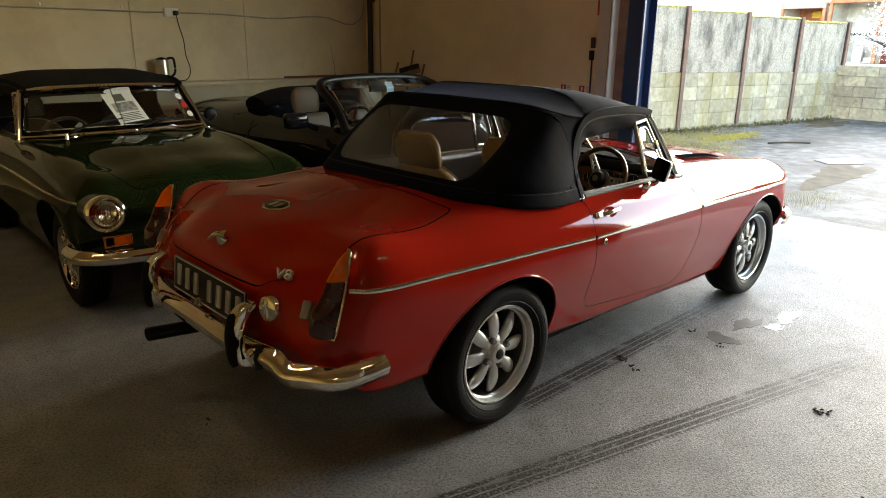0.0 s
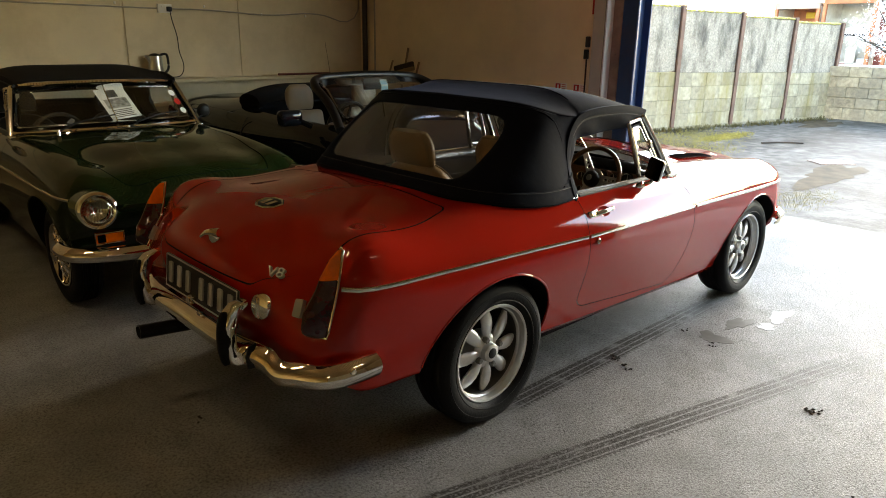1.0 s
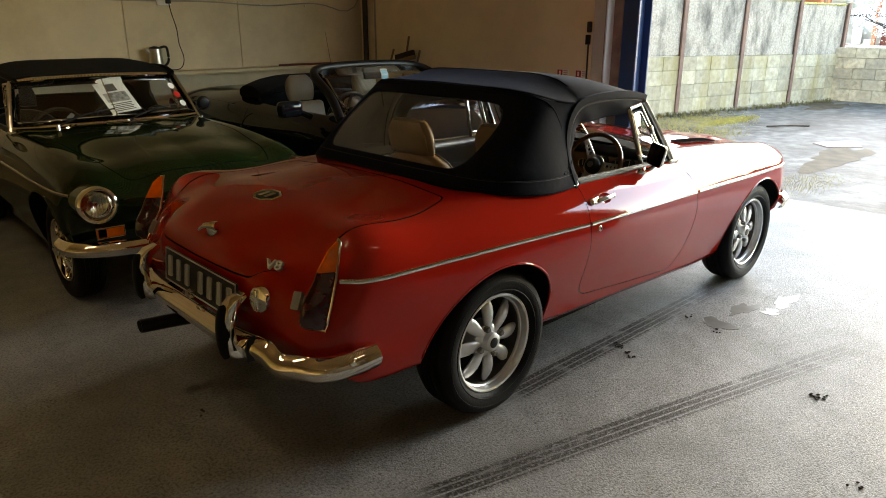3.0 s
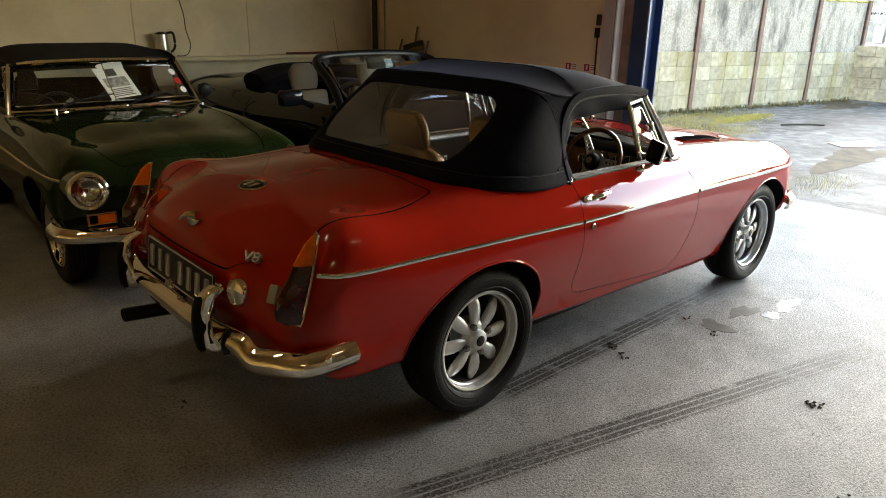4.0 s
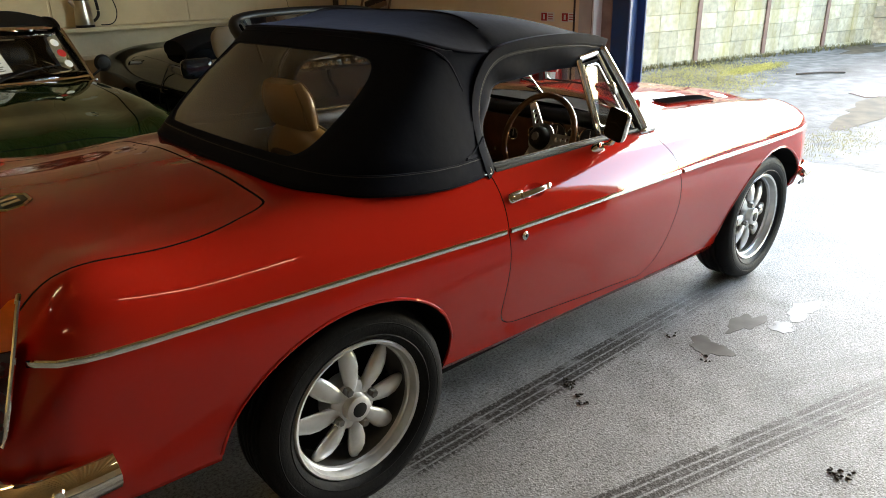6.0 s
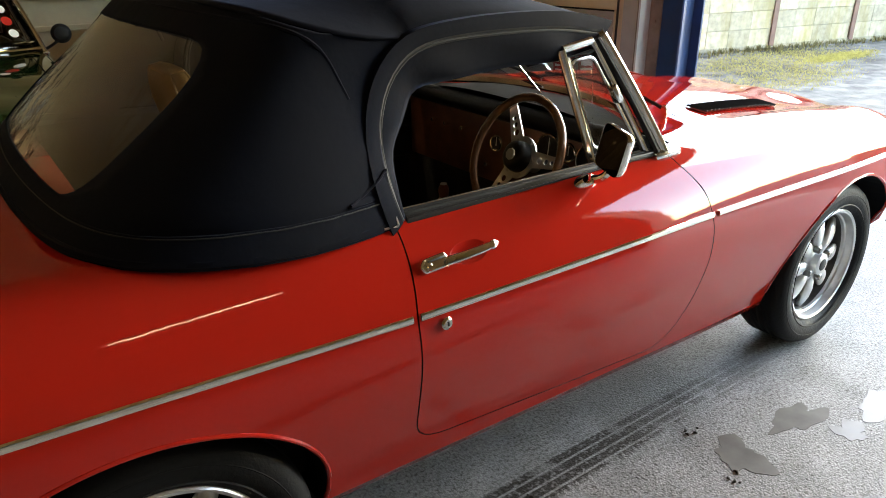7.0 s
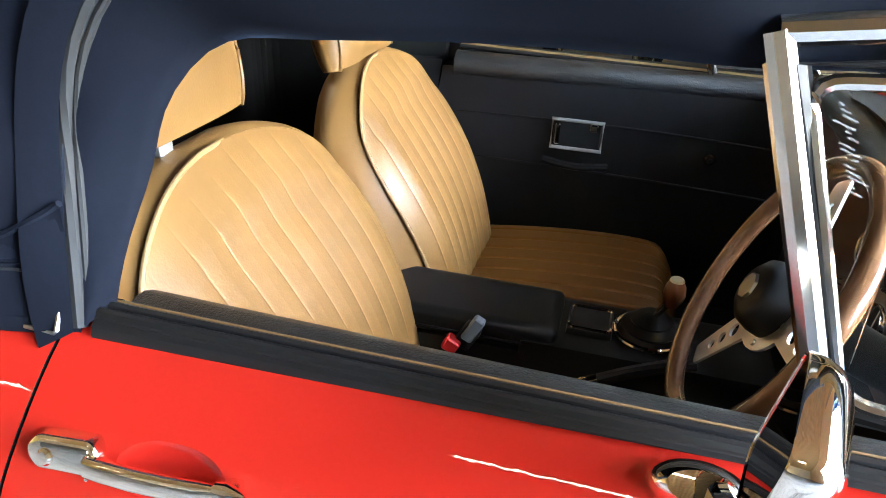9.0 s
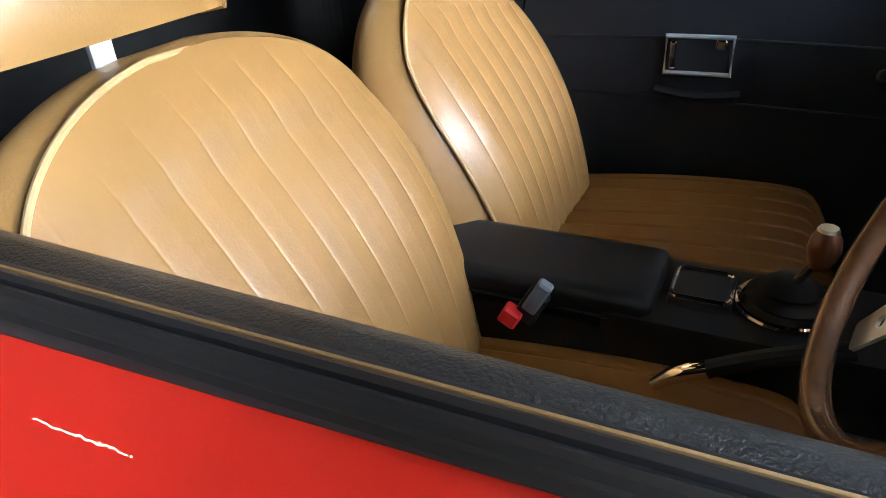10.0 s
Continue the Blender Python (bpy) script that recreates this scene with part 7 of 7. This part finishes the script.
# wild growth at the foot of the wall, and moss on the ground
def tufts(name, area, count, size, mat, label, seed):
    rr = random.Random(seed)
    verts, faces = [], []
    for _ in range(count):
        x, y = area(rr)
        s = size * rr.uniform(.5, 1.3)
        for b in range(4):
            a, lean = rr.uniform(0, 6.28), rr.uniform(.2, .9)
            w = s * .12
            i = len(verts)
            dx, dy = math.cos(a), math.sin(a)
            verts += [(x - dy * w, y + dx * w, -.035), (x + dy * w, y - dx * w, -.035), (x + dx * s * lean, y + dy * s * lean, -.03 + s)]
            faces.append((i, i + 1, i + 2))
    me = bpy.data.meshes.new(name)
    me.from_pydata(verts, [], faces)
    me.materials.append(mat)
    return tagged(new(name, me), label, "moss", kind="stuff")


def foot(rr):
    k = rr.uniform(-3.5, 2.8)
    return 10.1 + 1.655 * k + rr.gauss(0, .03), 4.07 - .352 * k - .12 - abs(rr.gauss(0, .12))


def patch(cx, cy, rx, ry):
    def f(rr):
        a, r = rr.uniform(0, 6.28), math.sqrt(rr.random()) * (1 + .3 * math.sin(rr.uniform(0, 6.28)))
        return cx + rx * r * math.cos(a), cy + ry * r * math.sin(a)
    return f


WEED = material("green_brown_weeds", (.14, .12, .05), .9, var=.4, scale=15)
tufts("weeds", foot, 600, .07, WEED, "straggling weeds along the foot of the wall", 2)
tufts("ground_moss", patch(8.9, 3.3, 1.8, .7), 5200, .016, MOSS, "yellow-green moss spread on the yard", 3)
tufts("ground_moss", patch(7.7, 2.45, 1.2, .42), 2600, .014, MOSS, "yellow-green moss spread on the yard", 4)
tufts("ground_moss", patch(5.65, .2, .7, .3), 1500, .008, MOSS, "yellow-green moss by the threshold", 5)
tufts("ground_moss", patch(9.9, 2.95, .8, .2), 2200, .02, MOSS, "yellow-green moss spread on the yard", 6)
YARD.node_tree.nodes["Principled BSDF"].inputs["Specular IOR Level"].default_value = 0.12
YARD_WET = material("yard_water", (.085, .066, .042), .6, var=.5, scale=6)
YARD_WET.node_tree.nodes["Principled BSDF"].inputs["Specular IOR Level"].default_value = 0.03
for k, (cx, cy, rx, ry) in enumerate(((13.6, 2.7, .9, .35), (7.5, .45, .85, .3))):
    tagged(part("puddle", blob(cx, cy, rx, ry, 20 + k, -.031), YARD_WET), "shallow brown puddle on the yard", "puddle", "yard puddles")
drain = thing("drain_grate", pose(8.5, .78, -.034, 0, 0, -40), "rusty iron drain grating in the yard", "drain")
part("grate_frame", box(.50, .34, .012, (0, 0, .002), .002, 1), BROWN_STEEL, drain)
for k in range(9):
    part("grate_bar", box(.028, .30, .014, (-.21 + .0525 * k, 0, .010), .003, 1), STEEL, drain)
stick = tagged(part("stick", tube([(9.6, 2.2, -.02), (9.9, 2.0, -.015), (10.15, 1.75, -.02)], .014, 12, 8), material("wet_stick", (.05, .035, .025), .7)), "dark wet stick lying on the yard", "stick")
bolt = tagged(part("floor_bolt", cylinder(.014, .014, (2.62, -1.72, -.01), (2.62, -1.72, .055), 10), BROWN_STEEL), "rusty bolt standing in the floor", "bolt")

# distant red-framed shed beyond the low wall
SHED_RED = material("faded_red_steel", (.22, .05, .035), .6, var=.25)
SHED_WHITE = material("dirty_white_sheet", (.62, .60, .55), .6, var=.15, scale=3, stain=(.3, .24, .17), stain_scale=1.2, stain_amount=.5)
SHED_PINK = material("faded_pink_grey_steel", (.4, .31, .26), .65, var=.3, scale=4, stain=(.2, .08, .05), stain_scale=2)
SHED_ORANGE = material("rusty_orange_steel", (.42, .15, .07), .65, var=.3, scale=3)
shed = thing("open_shed", pose(28, 8.0, 0, 0, 0, -4), "row of open cabins with faded red frames", "shed")
for y0, y1, zt, head, back in ((.09, 1.84, 3.08, SHED_PINK, SHED_ORANGE), (-1.93, -.03, 3.24, SHED_ORANGE, SHED_WHITE), (-4.3, -2.36, 3.2, SHED_ORANGE, SHED_WHITE), (-6.6, -4.7, 3.15, SHED_RED, SHED_WHITE)):
    ym, w = (y0 + y1) / 2, y1 - y0
    cab = part("cabin", box(2.4, w, .12, (1.2, ym, .76), .01, 1), SHED_RED, shed, "open-fronted cabin with a red steel frame")
    part("back_wall", box(.06, w - .1, zt - .95, (1.5, ym, .82 + (zt - .9) / 2)), back, cab)
    part("roof", box(2.4, w, .08, (1.2, ym, zt - .04)), SHED_PINK, cab)
    part("front_beam", box(.14, w, .22, (.0, ym, zt - .12), .01, 1), head, cab)
    for yy in (y0 + .06, y1 - .06):
        part("frame_post", box(.14, .12, zt - 1.05, (.0, yy, .82 + (zt - 1.05) / 2), .01, 1), SHED_ORANGE, cab)
        part("side_wall", box(2.2, .04, zt - .95, (1.2, yy, .82 + (zt - .95) / 2)), SHED_WHITE, cab)
    part("back_rail", box(.05, w - .2, .09, (1.44, ym, 1.9)), BLACK, cab)
    part("stored_panel", box(.05, .36, .62, (1.1, ym + .12, 1.13), .01, 1), SHED_WHITE, cab)
    part("stored_panel", box(.3, .5, .22, (.9, ym - .5, .93), .02, 1), GREY_PAINT, cab)
    part("support_leg", box(2.2, .2, .74, (1.3, ym, .35)), SHADOW, cab)
part("yellow_sign", box(.03, .36, .24, (1.42, 1.05, 2.66), .01, 1), material("yellow_sign", (.65, .42, .04), .5), shed)
part("gap_panel", box(.05, .42, 1.9, (.5, -2.145, 1.75)), SHED_RED, shed, "dark red sheet between the cabins")
part("plinth", box(.3, 9.5, .72, (1.4, -2.4, .36)), material("dark_plinth", (.03, .028, .026), .9), shed)
part("white_rail", cylinder(.04, .04, (-.6, 2, .80), (-.6, -7, .80), 10), WHITE_PAINT, shed)

# blossom tree
tree = thing("blossom_tree", pose(19, 2.75, -.03), "tree in white blossom behind the low wall", "tree")
BARK = material("dark_bark", (.06, .05, .04), .9, bump=.5)
BLOSSOM = material("white_blossom", (.78, .74, .74), .8, var=.1)
rt = random.Random(9)
trunk = part("trunk", tube([(0, 0, 0), (.03, .02, .9), (-.04, .05, 1.7)], [.13, .10, .07], 12, 10), BARK, tree)
tips = []
for k in range(16):
    a = k * 2.4
    L = rt.uniform(.7, 1.35)
    e = (L * math.cos(a), L * math.sin(a), 1.5 + rt.uniform(.2, 1.8))
    mid = (e[0] * .5 + rt.uniform(-.1, .1), e[1] * .5, 1.2 + (e[2] - 1.2) * .55)
    part("limb", tube([(0, .03, 1.0 + .05 * k), mid, e], [.045, .025, .008], 10, 6), BARK, tree)
    tips += [mid, e]
verts, faces = [], []
for _ in range(5200):
    c = tips[rt.randrange(len(tips))]
    p = Vector((c[0] + rt.gauss(0, .17), c[1] + rt.gauss(0, .17), c[2] + rt.gauss(0, .16)))
    d = Vector((rt.gauss(0, 1), rt.gauss(0, 1), rt.gauss(0, 1))).normalized()
    e = d.orthogonal().normalized()
    f = d.cross(e)
    s = rt.uniform(.012, .03)
    i = len(verts)
    verts += [p + e * s, p + f * s, p - e * s, p - f * s]
    faces.append((i, i + 1, i + 2, i + 3))
me = bpy.data.meshes.new("crown")
me.from_pydata(verts, [], faces)
me.materials.append(BLOSSOM)
part("crown", me, None, tree, "many small white blossoms")
